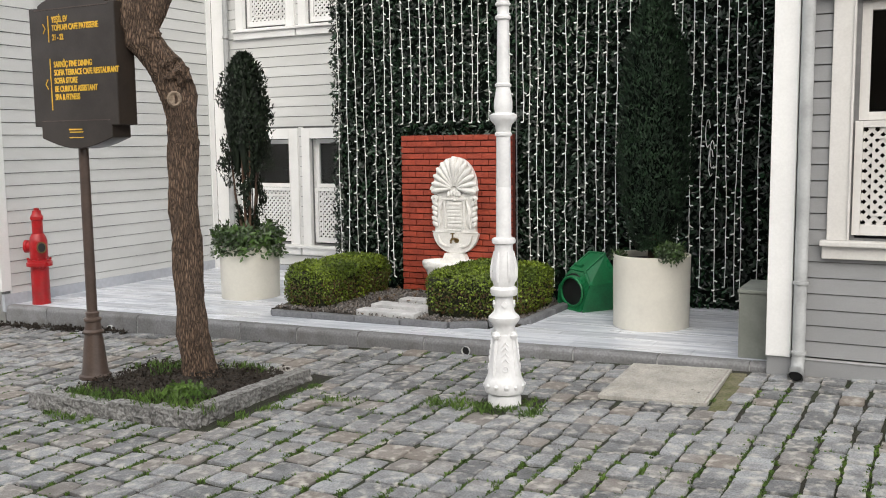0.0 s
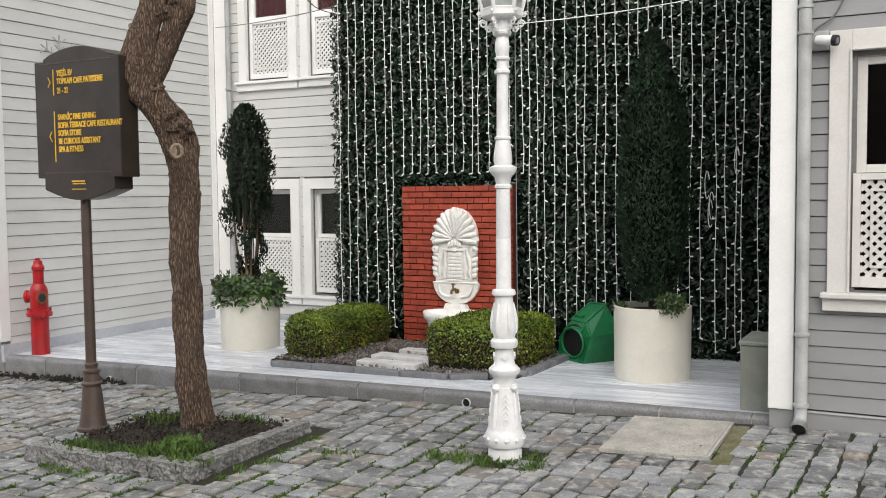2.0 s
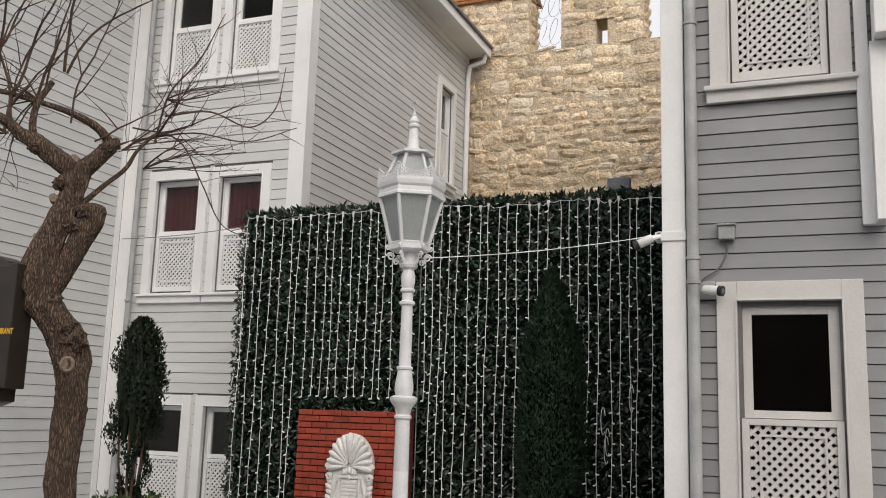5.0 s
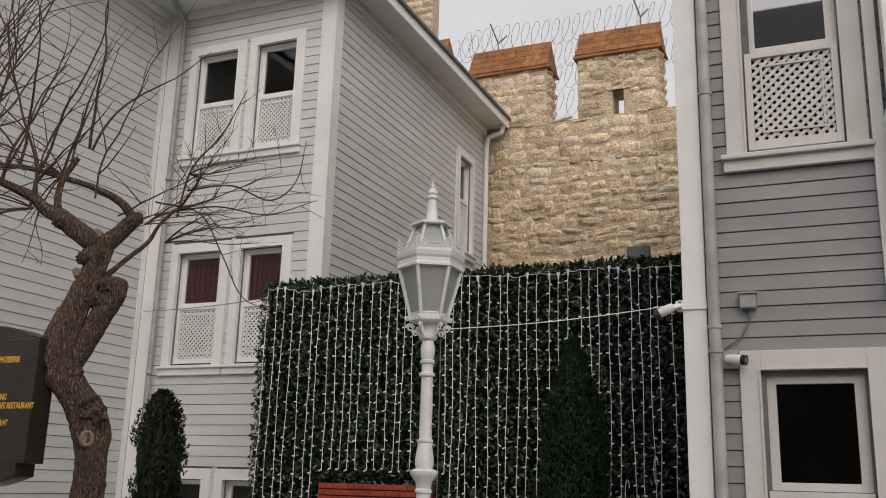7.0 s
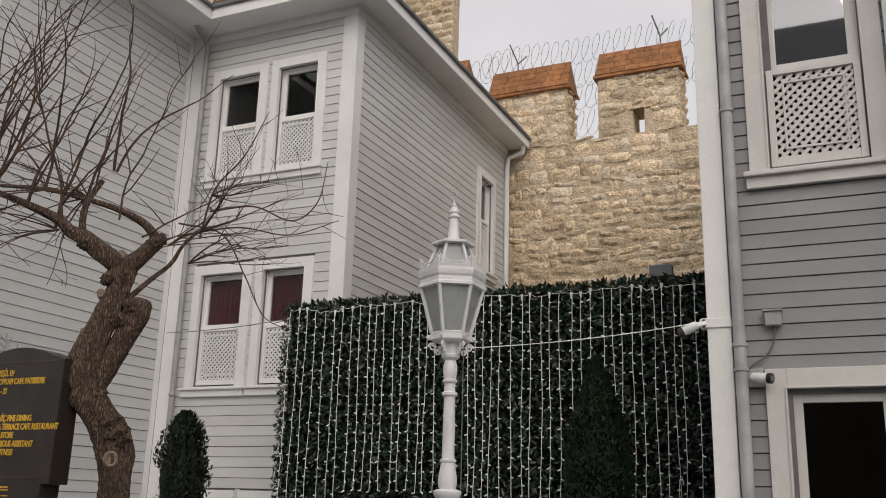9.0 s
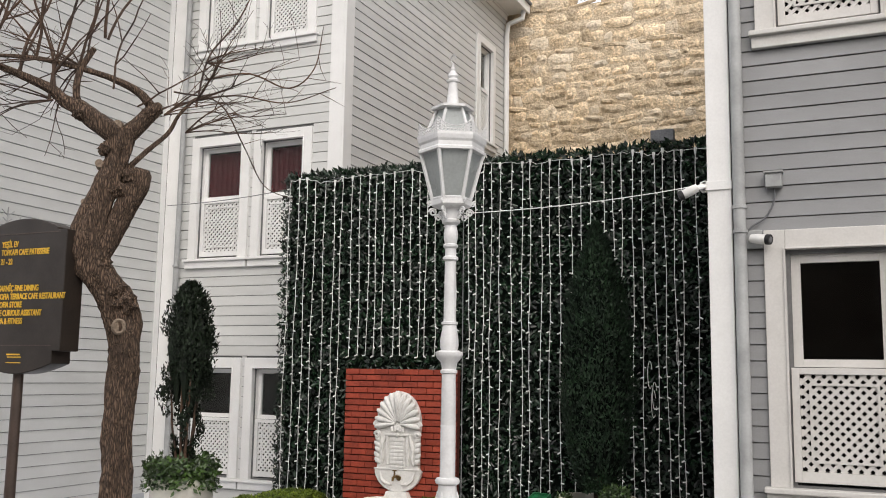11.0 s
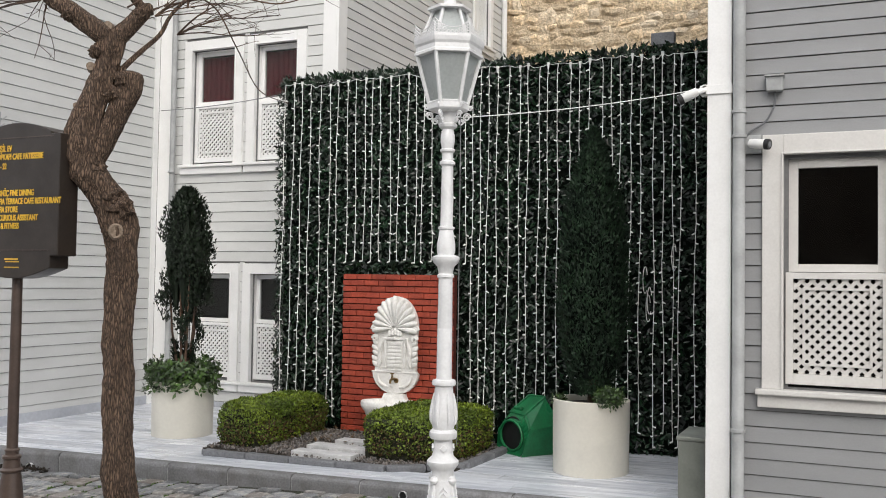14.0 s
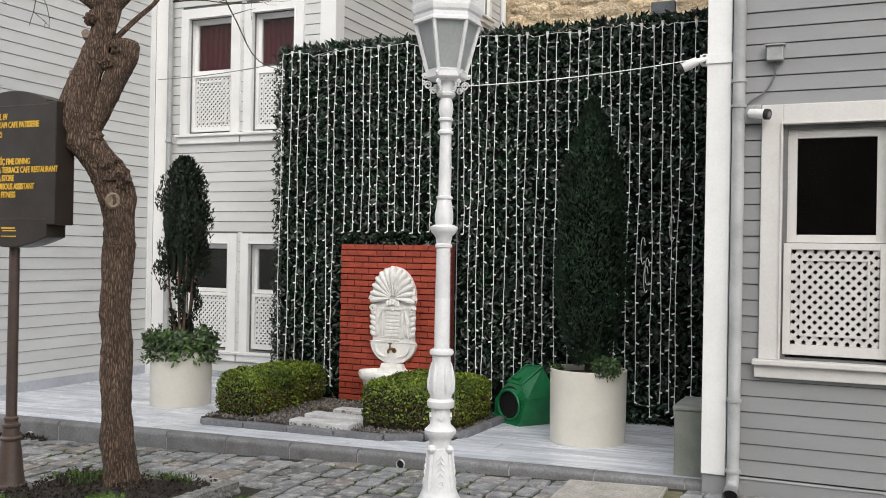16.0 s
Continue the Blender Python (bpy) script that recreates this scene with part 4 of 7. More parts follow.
def build_fountain():
    cx, y = -4.225, PY - 0.014
    f = thing("wall_fountain", (cx, y - 0.1, 0.06), "carved white marble wall fountain with shell top and basin", "fountain")

    def half(z):
        """Half width of the plate at a height."""
        if z > 1.10:
            return 0.238 * math.sqrt(max(1 - ((z - 1.10) / 0.30) ** 2, 0.0))
        if z > 0.66:
            return 0.226 + 0.012 * min(max((z - 0.97) / 0.1, 0.0), 1.0)
        return 0.252 * math.sqrt(max(1 - ((0.66 - z) / 0.218) ** 2, 0.0))

    zs = [0.4425 + 0.957 * k / 60 for k in range(61)]
    outline = [(cx + half(z), z) for z in zs] + [(cx - half(z), z) for z in reversed(zs)]
    plate = part("back_plate", prism(bmesh.new(), outline, y - 0.05, y), M["marble"], f)
    plate.modifiers.new("edge", "BEVEL").width = 0.010
    plate.modifiers["edge"].segments = 2
    face = y - 0.05
    # palmette: curled flutes with rounded tips
    for k in range(13):
        a = radians(90 + (k - 6) * 16.0)
        rx, rz = (0.225, 0.300) if k != 6 else (0.2, 0.315)
        c0, c1 = Vector((cx + 0.035 * math.cos(a), face - 0.004, 1.09 + 0.03 * math.sin(a))), Vector((cx + rx * math.cos(a), face + 0.004, 1.10 + rz * math.sin(a)))
        droop = Vector((0.02 * math.copysign(1, math.cos(a)) if k != 6 else 0, 0, -0.014))
        pts = [c0.lerp(c1, t / 8) + droop * (t / 8) ** 3 + Vector((0, -0.030 * math.sin(math.pi * (0.1 + 0.75 * t / 8)), 0)) for t in range(9)]
        w = 1.35 if k == 6 else 1.0
        part("shell_flute", tube(bmesh.new(), pts, [w * r for r in (0.008, 0.011, 0.015, 0.019, 0.023, 0.027, 0.030, 0.028, 0.016)], 10), M["marble"], f, smooth=True)
    # scrolls at the shoulders
    for g in (-1, 1):
        for ox, oz, r0, n in ((0.212, 1.075, 0.046, 26), (0.214, 0.985, 0.034, 22)):
            pts = [(cx + g * (ox + r0 * (1 - q / 30) * math.cos(q * 0.5)), face - 0.012 - q * 0.0007, oz + r0 * (1 - q / 30) * math.sin(q * 0.5)) for q in range(n)]
            part("scroll", tube(bmesh.new(), pts, [0.0135 - 0.0002 * q for q in range(n)], 8), M["marble"], f, smooth=True)
        # acanthus leaves down the sides
        for k in range(5):
            z = 0.735 + 0.052 * k
            b = lathe([(0.001, -0.038), (0.020, -0.022), (0.026, 0.0), (0.018, 0.026), (0.001, 0.042)], (0, 0, 0), 10)
            for v in b.verts:
                v.co = Matrix.Rotation(g * radians(48), 4, "Y") @ v.co
                v.co = Vector((cx + g * (0.214 + 0.008 * (k % 2)) + v.co.x, face - 0.008 + v.co.y * 0.7, z + v.co.z))
            part("leaf_carving", b, M["marble"], f, smooth=True)
        # a garland that falls from the beam to the ledge, and a festoon below it
        pts, rad = smooth_path([(cx + g * 0.125, face - 0.010, 0.975, 0.010), (cx + g * 0.150, face - 0.014, 0.91, 0.016), (cx + g * 0.165, face - 0.012, 0.83, 0.013), (cx + g * 0.158, face - 0.014, 0.76, 0.017), (cx + g * 0.175, face - 0.008, 0.695, 0.008)], 5)
        part("garland", tube(bmesh.new(), pts, rad, 10, rough=0.4, seed=g), M["marble"], f, smooth=True)
        pts, rad = smooth_path([(cx + g * 0.19, face - 0.004, 0.63, 0.008), (cx + g * 0.165, face - 0.010, 0.565, 0.015), (cx + g * 0.115, face - 0.010, 0.525, 0.014), (cx + g * 0.055, face - 0.006, 0.515, 0.008)], 5)
        part("festoon", tube(bmesh.new(), pts, rad, 10, rough=0.35, seed=4 + g), M["marble"], f, smooth=True)
        part("pilaster", boxes((cx + g * 0.108 - 0.012, cx + g * 0.108 + 0.012, face - 0.018, face + 0.002, 0.70, 0.972), bevel=0.006), M["marble"], f)
    # worn slatted panel under a beam with a rosette and a small crown
    part("inner_panel", boxes((cx - 0.084, cx + 0.084, face - 0.010, face + 0.002, 0.70, 0.965), bevel=0.005), M["marble"], f)
    for k in range(7):
        part("panel_line", boxes((cx - 0.074, cx + 0.074, face - 0.017, face - 0.009, 0.713 + 0.035 * k, 0.736 + 0.035 * k), bevel=0.0035), M["marble"], f)
    part("beam", boxes((cx - 0.135, cx + 0.135, face - 0.022, face + 0.002, 0.973, 0.995), bevel=0.006), M["marble"], f)
    part("rosette", lathe([(0.006, -0.02), (0.022, -0.012), (0.026, 0.0), (0.022, 0.012), (0.006, 0.02)], (cx, face - 0.016, 0.985), 12), M["marble"], f, smooth=True)
    for k in range(5):
        part("crown_bead", lathe([(0.004, -0.03), (0.016, -0.02), (0.018, 0.008), (0.010, 0.028), (0.002, 0.036)], (cx + 0.03 * (k - 2), face - 0.012, 1.035 + 0.008 * (2 - abs(k - 2))), 10), M["marble"], f, smooth=True)
    part("ledge", boxes((cx - 0.252, cx + 0.252, face - 0.008, face + 0.01, 0.653, 0.667), bevel=0.004), M["marble"], f)
    part("shell_drop", boxes((cx - 0.075, cx + 0.075, face - 0.014, face + 0.002, 0.672, 0.694), bevel=0.006), M["marble"], f)
    # foot and lobed basin
    part("foot", prism(bmesh.new(), [(cx - 0.155, 0.34), (cx + 0.155, 0.34), (cx + 0.155, 0.385), (cx + 0.125, 0.40), (cx + 0.105, 0.45), (cx - 0.105, 0.45), (cx - 0.125, 0.40), (cx - 0.155, 0.385)], y - 0.075, y), M["marble"], f)
    bx, by = cx + 0.03, y - 0.18
    b = lathe([(0.25, -0.30), (0.255, -0.24), (0.27, -0.12), (0.295, -0.055), (0.315, -0.03), (0.335, -0.01), (0.345, 0.02), (0.34, 0.048), (0.325, 0.058), (0.295, 0.05), (0.265, 0.01), (0.05, -0.03)], (bx, by, 0.335), 72)
    for v in b.verts:
        dx, dy, up = v.co.x - bx, v.co.y - by, v.co.z - 0.335
        lobe = 1 + (0.045 * (abs(math.cos(4 * math.atan2(dy, dx))) - 0.6) if up > -0.15 else 0)
        v.co.x, v.co.y = bx + dx * 0.92 * lobe, by + dy * 0.56 * lobe
    part("basin", b, M["marble"], f, smooth=True)
    tap = part("tap", tube(bmesh.new(), [(cx, face + 0.002, 0.595), (cx, face - 0.065, 0.595), (cx, face - 0.088, 0.586), (cx, face - 0.092, 0.556)], [0.013, 0.013, 0.012, 0.011], 10), M["brass"], f, "old brass tap", True)
    part("tap_handle", boxes((cx - 0.006, cx + 0.006, face - 0.062, face - 0.048, 0.605, 0.650), (cx - 0.02, cx + 0.02, face - 0.061, face - 0.049, 0.645, 0.657)), M["brass"], tap)
    part("tap_rose", tube(bmesh.new(), [(cx + 0.018, face - 0.001, 0.578), (cx + 0.018, face - 0.012, 0.578)], [0.026, 0.022], 14), M["brass"], f)


build_fountain()

# ---- lamp post ----
LX, LY, LZ = -2.37, 5.26, -0.10


def build_lamp():
    lamp = thing("street_lamp", (LX, LY, LZ), "white ornate cast iron lamp post with hexagonal lantern", "street lamp")
    c = (LX, LY, LZ)
    part("foot", lathe([(0.105, -0.05), (0.105, 0.05), (0.092, 0.075)], c, 32), M["lamp_white"], lamp, smooth=True)
    part("base", lathe([(0.10, 0.075), (0.118, 0.085), (0.126, 0.11), (0.124, 0.15), (0.112, 0.175), (0.104, 0.195), (0.098, 0.25), (0.086, 0.34), (0.077, 0.41), (0.073, 0.45)], c, 36), M["lamp_white"], lamp, smooth=True)
    for k in range(4):
        a = radians(45 + 90 * k + 28)
        x, y = LX + 0.078 * math.cos(a), LY + 0.078 * math.sin(a)
        part("boss", lathe([(0.004, -0.026), (0.022, -0.016), (0.028, 0.0), (0.02, 0.018), (0.004, 0.026)], (x, y, LZ + 0.45), 12), M["lamp_white"], lamp, smooth=True)
        b = bmesh.new()
        tube(b, [(LX + (0.100 - 0.07 * t) * math.cos(a) , LY + (0.100 - 0.07 * t) * math.sin(a), LZ + 0.2 + 0.6 * t) for t in (0.0, 0.1, 0.2, 0.3, 0.38)], [0.012, 0.018, 0.012, 0.016, 0.006], 8)
        part("leaf_relief", b, M["lamp_white"], lamp, smooth=True)
    # chevrons and a ring on each flank of the base, and leaves on its foot ring
    for k in range(4):
        a = radians(90 * k - 62)
        d, g = Vector((math.cos(a), math.sin(a), 0)), Vector((-math.sin(a), math.cos(a), 0))

        def on_base(u, z):
            r = 0.104 - 0.031 * (z - 0.195) / 0.255 + 0.001
            return Vector((LX, LY, LZ + z)) + d * math.sqrt(max(r * r - u * u, 0)) + g * u
        for z in (0.295, 0.33, 0.365, 0.395):
            part("chevron", tube(bmesh.new(), [on_base(-0.024, z - 0.012), on_base(-0.010, z + 0.002), on_base(0, z + 0.018), on_base(0.010, z + 0.002), on_base(0.024, z - 0.012)], [0.003, 0.006, 0.007, 0.006, 0.003], 6), M["lamp_white"], lamp, smooth=True)
        part("ring_relief", tube(bmesh.new(), [on_base(0.017 * math.cos(q), 0.245 + 0.017 * math.sin(q)) for q in np.linspace(0, 2 * math.pi, 15)], 0.0048, 6, caps=False), M["lamp_white"], lamp, smooth=True)
    for k in range(12):
        a = radians(30 * k)
        b = lathe([(0.002, -0.02), (0.014, -0.008), (0.016, 0.006), (0.004, 0.02)], (LX + 0.120 * math.cos(a), LY + 0.120 * math.sin(a), LZ + 0.13), 8)
        part("foot_leaf", b, M["lamp_white"], lamp, smooth=True)
    part("lower_drum", lathe([(0.066, 0.45), (0.068, 0.50), (0.078, 0.515), (0.096, 0.54), (0.097, 0.56), (0.082, 0.575), (0.066, 0.59), (0.060, 0.62), (0.056, 0.69)], c, 32), M["lamp_white"], lamp, smooth=True)
    for k in range(4):
        a = radians(90 * k - 62)
        b = boxes((-0.018, 0.018, -0.006, 0.006, -0.018, 0.018), bevel=0.004)
        for v in b.verts:
            v.co = Matrix.Translation((LX + 0.063 * math.cos(a), LY + 0.063 * math.sin(a), LZ + 0.64)) @ Matrix.Rotation(a + radians(90), 4, "Z") @ Matrix.Rotation(radians(45), 4, "Y") @ v.co
        part("diamond", b, M["lamp_white"], lamp)
    part("collar", lathe([(0.056, 0.69), (0.078, 0.695), (0.084, 0.71), (0.084, 0.735), (0.07, 0.75)], c, 32), M["lamp_white"], lamp, smooth=True)
    part("vase", lathe([(0.062, 0.75), (0.070, 0.775), (0.074, 0.81), (0.072, 0.86), (0.064, 0.92), (0.057, 0.98), (0.056, 1.01), (0.072, 1.02), (0.075, 1.035), (0.068, 1.05), (0.05, 1.055)], c, 32), M["lamp_white"], lamp, smooth=True)
    for k in range(6):
        a = radians(60 * k - 40)
        pts = [(LX + r * math.cos(a), LY + r * math.sin(a), LZ + z) for r, z in ((0.070, 0.78), (0.075, 0.81), (0.073, 0.86), (0.065, 0.92), (0.058, 0.97))]
        part("acanthus", tube(bmesh.new(), pts, [0.006, 0.012, 0.014, 0.011, 0.005], 8), M["lamp_white"], lamp, smooth=True)
    part("shaft", lathe([(0.047, 1.055), (0.046, 1.36), (0.0455, 1.362), (0.0455, 1.366), (0.046, 1.368), (0.043, 1.67), (0.052, 1.675), (0.052, 1.69), (0.042, 1.70)], c, 28), M["lamp_white"], lamp, smooth=True)
    part("shaft_ring", lathe([(0.044, 1.70), (0.052, 1.74), (0.075, 1.765), (0.084, 1.785), (0.084, 1.80), (0.06, 1.812)], c, 32), M["lamp_white"], lamp, smooth=True)
    part("upper_vase", lathe([(0.050, 1.812), (0.057, 1.84), (0.056, 1.88), (0.046, 1.94), (0.042, 1.965), (0.05, 1.972), (0.05, 1.985), (0.038, 1.99)], c, 28), M["lamp_white"], lamp, smooth=True)
    part("upper_shaft", lathe([(0.038, 1.99), (0.034, 2.36), (0.048, 2.37), (0.048, 2.385), (0.034, 2.395), (0.034, 2.44), (0.046, 2.45), (0.046, 2.462), (0.036, 2.47), (0.044, 2.51), (0.043, 2.55), (0.034, 2.585), (0.055, 2.60), (0.058, 2.615), (0.05, 2.625), (0.05, 2.70)], c, 28), M["lamp_white"], lamp, smooth=True)
    # the lantern
    turn, LT = radians(30), LZ

    def ring(r, z):
        return [Vector((LX + r * math.cos(turn + k * math.pi / 3), LY + r * math.sin(turn + k * math.pi / 3), LT + z)) for k in range(6)]

    def hexbody(rows):
        b = bmesh.new()
        rings = [[b.verts.new(p) for p in ring(r, z)] for r, z in rows]
        for p, q in zip(rings, rings[1:]):
            for k in range(6):
                b.faces.new((p[k], p[(k + 1) % 6], q[(k + 1) % 6], q[k]))
        b.faces.new(list(reversed(rings[0])))
        b.faces.new(rings[-1])
        return b

    lantern = part("lantern", hexbody([(0.075, 2.69), (0.118, 2.70), (0.128, 2.71), (0.128, 2.74), (0.11, 2.745)]), M["lamp_white"], lamp)
    lo, hi = ring(0.118, 2.74), ring(0.196, 3.035)
    for k in range(6):
        part("lantern_bar", tube(bmesh.new(), [lo[k], hi[k]], [0.013, 0.013], 6), M["lamp_white"], lantern)
        a, b2, d, e = lo[k], lo[(k + 1) % 6], hi[(k + 1) % 6], hi[k]
        bm = bmesh.new()
        mid = (a + b2 + d + e) / 4
        inw = (Vector((LX, LY, mid.z)) - mid).normalized() * 0.008
        bm.faces.new([bm.verts.new(p + inw) for p in (a, b2, d, e)])
        bmesh.ops.solidify(bm, geom=bm.faces[:], thickness=0.003)
        part("lantern_pane", bm, M["frosted"], lantern, "frosted glass pane")
        part("pane_rail", tube(bmesh.new(), [a + Vector((0, 0, 0.008)), b2 + Vector((0, 0, 0.008))], [0.010, 0.010], 6), M["lamp_white"], lantern)
    part("cornice", hexbody([(0.185, 3.03), (0.215, 3.035), (0.215, 3.05), (0.205, 3.06), (0.205, 3.085), (0.215, 3.10), (0.22, 3.125), (0.22, 3.14), (0.17, 3.145)]), M["lamp_white"], lantern)
    # pierced crown, six curved panels of small rings
    rim = ring(0.215, 3.14)
    for k in range(6):
        p, q = rim[k], rim[(k + 1) % 6]
        b = bmesh.new()
        along = (q - p)
        for i in range(9):
            t = (i + 0.5) / 9
            h = 0.026 + 0.055 * (2 * t - 1) ** 2
            c0 = p + along * t
            for j in range(max(1, int(h / 0.016))):
                zc = 0.010 + 0.017 * j
                pts = [c0 + along.normalized() * 0.0095 * math.cos(a) + Vector((0, 0, zc + 0.0095 * math.sin(a))) for a in np.linspace(0, 2 * math.pi, 9)]
                tube(b, pts, 0.0040, 5, caps=False)
        tube(b, [p + along * t + Vector((0, 0, 0.030 + 0.06 * (2 * t - 1) ** 2 + 0.006 * math.sin(t * 9 * math.pi) ** 2)) for t in np.linspace(0, 1, 11)], 0.0035, 5)
        part("crown_panel", b, M["lamp_white"], lantern, "pierced white crest")
    lo, hi = ring(0.17, 3.145), ring(0.098, 3.325)
    for k in range(6):
        part("roof_bar", tube(bmesh.new(), [lo[k], hi[k]], [0.011, 0.010], 6), M["lamp_white"], lantern)
        a, b2, d, e = lo[k], lo[(k + 1) % 6], hi[(k + 1) % 6], hi[k]
        bm = bmesh.new()
        mid = (a + b2 + d + e) / 4
        inw = (Vector((LX, LY, mid.z)) - mid).normalized() * 0.006
        bm.faces.new([bm.verts.new(p + inw) for p in (a, b2, d, e)])
        bmesh.ops.solidify(bm, geom=bm.faces[:], thickness=0.003)
        part("roof_pane", bm, M["frosted"], lantern, "frosted glass roof pane")
    part("cap_plate", hexbody([(0.10, 3.318), (0.138, 3.322), (0.138, 3.338), (0.045, 3.352)]), M["lamp_white"], lantern)
    part("spire", lathe([(0.045, 3.35), (0.040, 3.36), (0.030, 3.47), (0.028, 3.50), (0.040, 3.508), (0.041, 3.518), (0.026, 3.53), (0.034, 3.545), (0.030, 3.56), (0.016, 3.58), (0.018, 3.592), (0.007, 3.61), (0.005, 3.635)], (LX, LY, LT), 20), M["lamp_white"], lamp, smooth=True)
    view = Vector((math.cos(radians(-28)), math.sin(radians(-28)), 0)) * -1
    pts = [Vector((LX, LY, LT + 3.66)) + view * 0.025 * math.cos(a) + Vector((0, 0, 0.025 * math.sin(a))) for a in np.linspace(-1.4, 3.6, 16)]
    part("finial", tube(bmesh.new(), pts, [0.002 + 0.004 * math.sin(math.pi * k / 15) for k in range(16)], 6), M["lamp_white"], lamp, "crescent finial")
    # scrolled brackets under the lantern
    for k in range(6):
        a = turn + k * math.pi / 3
        d = Vector((math.cos(a), math.sin(a), 0))
        b = bmesh.new()
        for r0, z0, rr in ((0.115, 2.665, 0.026), (0.082, 2.632, 0.020), (0.135, 2.72, 0.016)):
            pts = [Vector((LX, LY, LT + z0)) + d * (r0 + rr * (1 - i / 26) * math.cos(i * 0.5)) + Vector((0, 0, rr * (1 - i / 26) * math.sin(i * 0.5))) for i in range(20)]
            tube(b, pts, 0.0055, 6)
        part("scroll_bracket", b, M["lamp_white"], lamp, "white scroll bracket")


build_lamp()


# ---- sign ----
def build_sign():
    s = thing("directory_sign", (-5.44, 4.80, -0.13), "dark brown street directory sign with gold lettering on a post", "sign")
    x0, x1, y0, y1 = -5.87, -5.02, 4.72, 4.89
    mid = (x0 + x1) / 2
    top = [(x1 - 0.09 - (x1 - x0 - 0.18) * k / 16, 2.54 + 0.075 * math.sin(math.pi * k / 16) ** 0.8) for k in range(17)]
    low = [(x0 + 0.07 + (x1 - x0 - 0.14) * k / 16, 1.60 - 0.075 * math.sin(math.pi * k / 16)) for k in range(17)]
    outline = [(x0, 2.525), (x0, 1.685), (x0 + 0.07, 1.685)] + low + [(x1 - 0.07, 1.685), (x1, 1.685), (x1, 2.525), (x1 - 0.09, 2.525)] + top + [(x0 + 0.09, 2.525)]
    board = part("board", prism(bmesh.new(), outline, y0, y1), M["brown"], s)
    mod = board.modifiers.new("edge", "BEVEL")
    mod.width, mod.segments, mod.limit_method = 0.006, 2, "ANGLE"
    part("seam", boxes((x0 + 0.06, x1 - 0.06, y0 - 0.003, y0 + 0.001, 2.505, 2.512)), M["brown_pole"], board)
    part("seam", boxes((x0 + 0.08, x1 - 0.08, y0 - 0.003, y0 + 0.001, 1.72, 1.726)), M["brown_pole"], board)

    def words(text, x, z, size, squeeze=0.80):
        cu = bpy.data.curves.new("lettering", "FONT")
        cu.body, cu.size, cu.extrude, cu.offset = text, size, 0.0015, 0.0014
        ob = new("lettering", cu)
        ob.data.materials.append(M["gold"])
        ob.parent = board
        ob.matrix_parent_inverse = origin_of(board)
        ob.matrix_basis = Matrix.LocRotScale((x, y0 - 0.003, z), Euler((radians(90), 0, 0)), (squeeze, 1, 1))

    for text, z in (("YE\u015e\u0130L EV", 2.415), ("TOPKAPI CAFE PATISSERIE", 2.357), ("21 - 22", 2.292), ("SARN\u0130\u00c7 FINE DINING", 2.102), ("SOFIA TERRACE CAFE RESTAURANT", 2.044),
                    ("SOFIA STORE", 1.987), ("BE CURIOUS ASSISTANT", 1.929), ("SPA & FITNESS", 1.872)):
        words(text, x0 + 0.235, z, 0.058, 0.68)
    part("gold_rule", boxes((x0 + 0.195, x0 + 0.201, y0 - 0.004, y0 + 0.001, 2.28, 2.465)), M["gold"], board)
    part("gold_rule", boxes((x0 + 0.195, x0 + 0.201, y0 - 0.004, y0 + 0.001, 1.80, 2.165)), M["gold"], board)
    for z, d in ((2.375, 1), (1.985, -1)):
        b = bmesh.new()
        tube(b, [(x0 + 0.155 - d * 0.012, y0 - 0.003, z + 0.035), (x0 + 0.155 + d * 0.012, y0 - 0.003, z), (x0 + 0.155 - d * 0.012, y0 - 0.003, z - 0.035)], 0.003, 4)
        part("arrow", b, M["gold"], board)
    # emblem as plain bars
    part("emblem", boxes((mid - 0.07, mid + 0.06, y0 - 0.003, y0 + 0.001, 1.655, 1.665), (mid - 0.06, mid + 0.07, y0 - 0.003, y0 + 0.001, 1.638, 1.645), (mid - 0.07, mid + 0.07, y0 - 0.003, y0 + 0.001, 1.600, 1.606)), M["gold"], board)
    c = (-5.475, 4.80, -0.16)
    part("post", lathe([(0.038, 0.45), (0.035, 1.72)], c, 20), M["brown_pole"], s, smooth=True)
    part("post_base", lathe([(0.115, 0.0), (0.115, 0.025), (0.10, 0.035), (0.092, 0.06), (0.070, 0.28), (0.062, 0.33), (0.072, 0.335), (0.076, 0.35), (0.06, 0.365), (0.055, 0.42), (0.064, 0.43), (0.064, 0.445), (0.045, 0.455), (0.045, 0.475), (0.05, 0.48), (0.05, 0.49), (0.038, 0.50)], c, 28), M["brown_pole"], s, smooth=True)


build_sign()


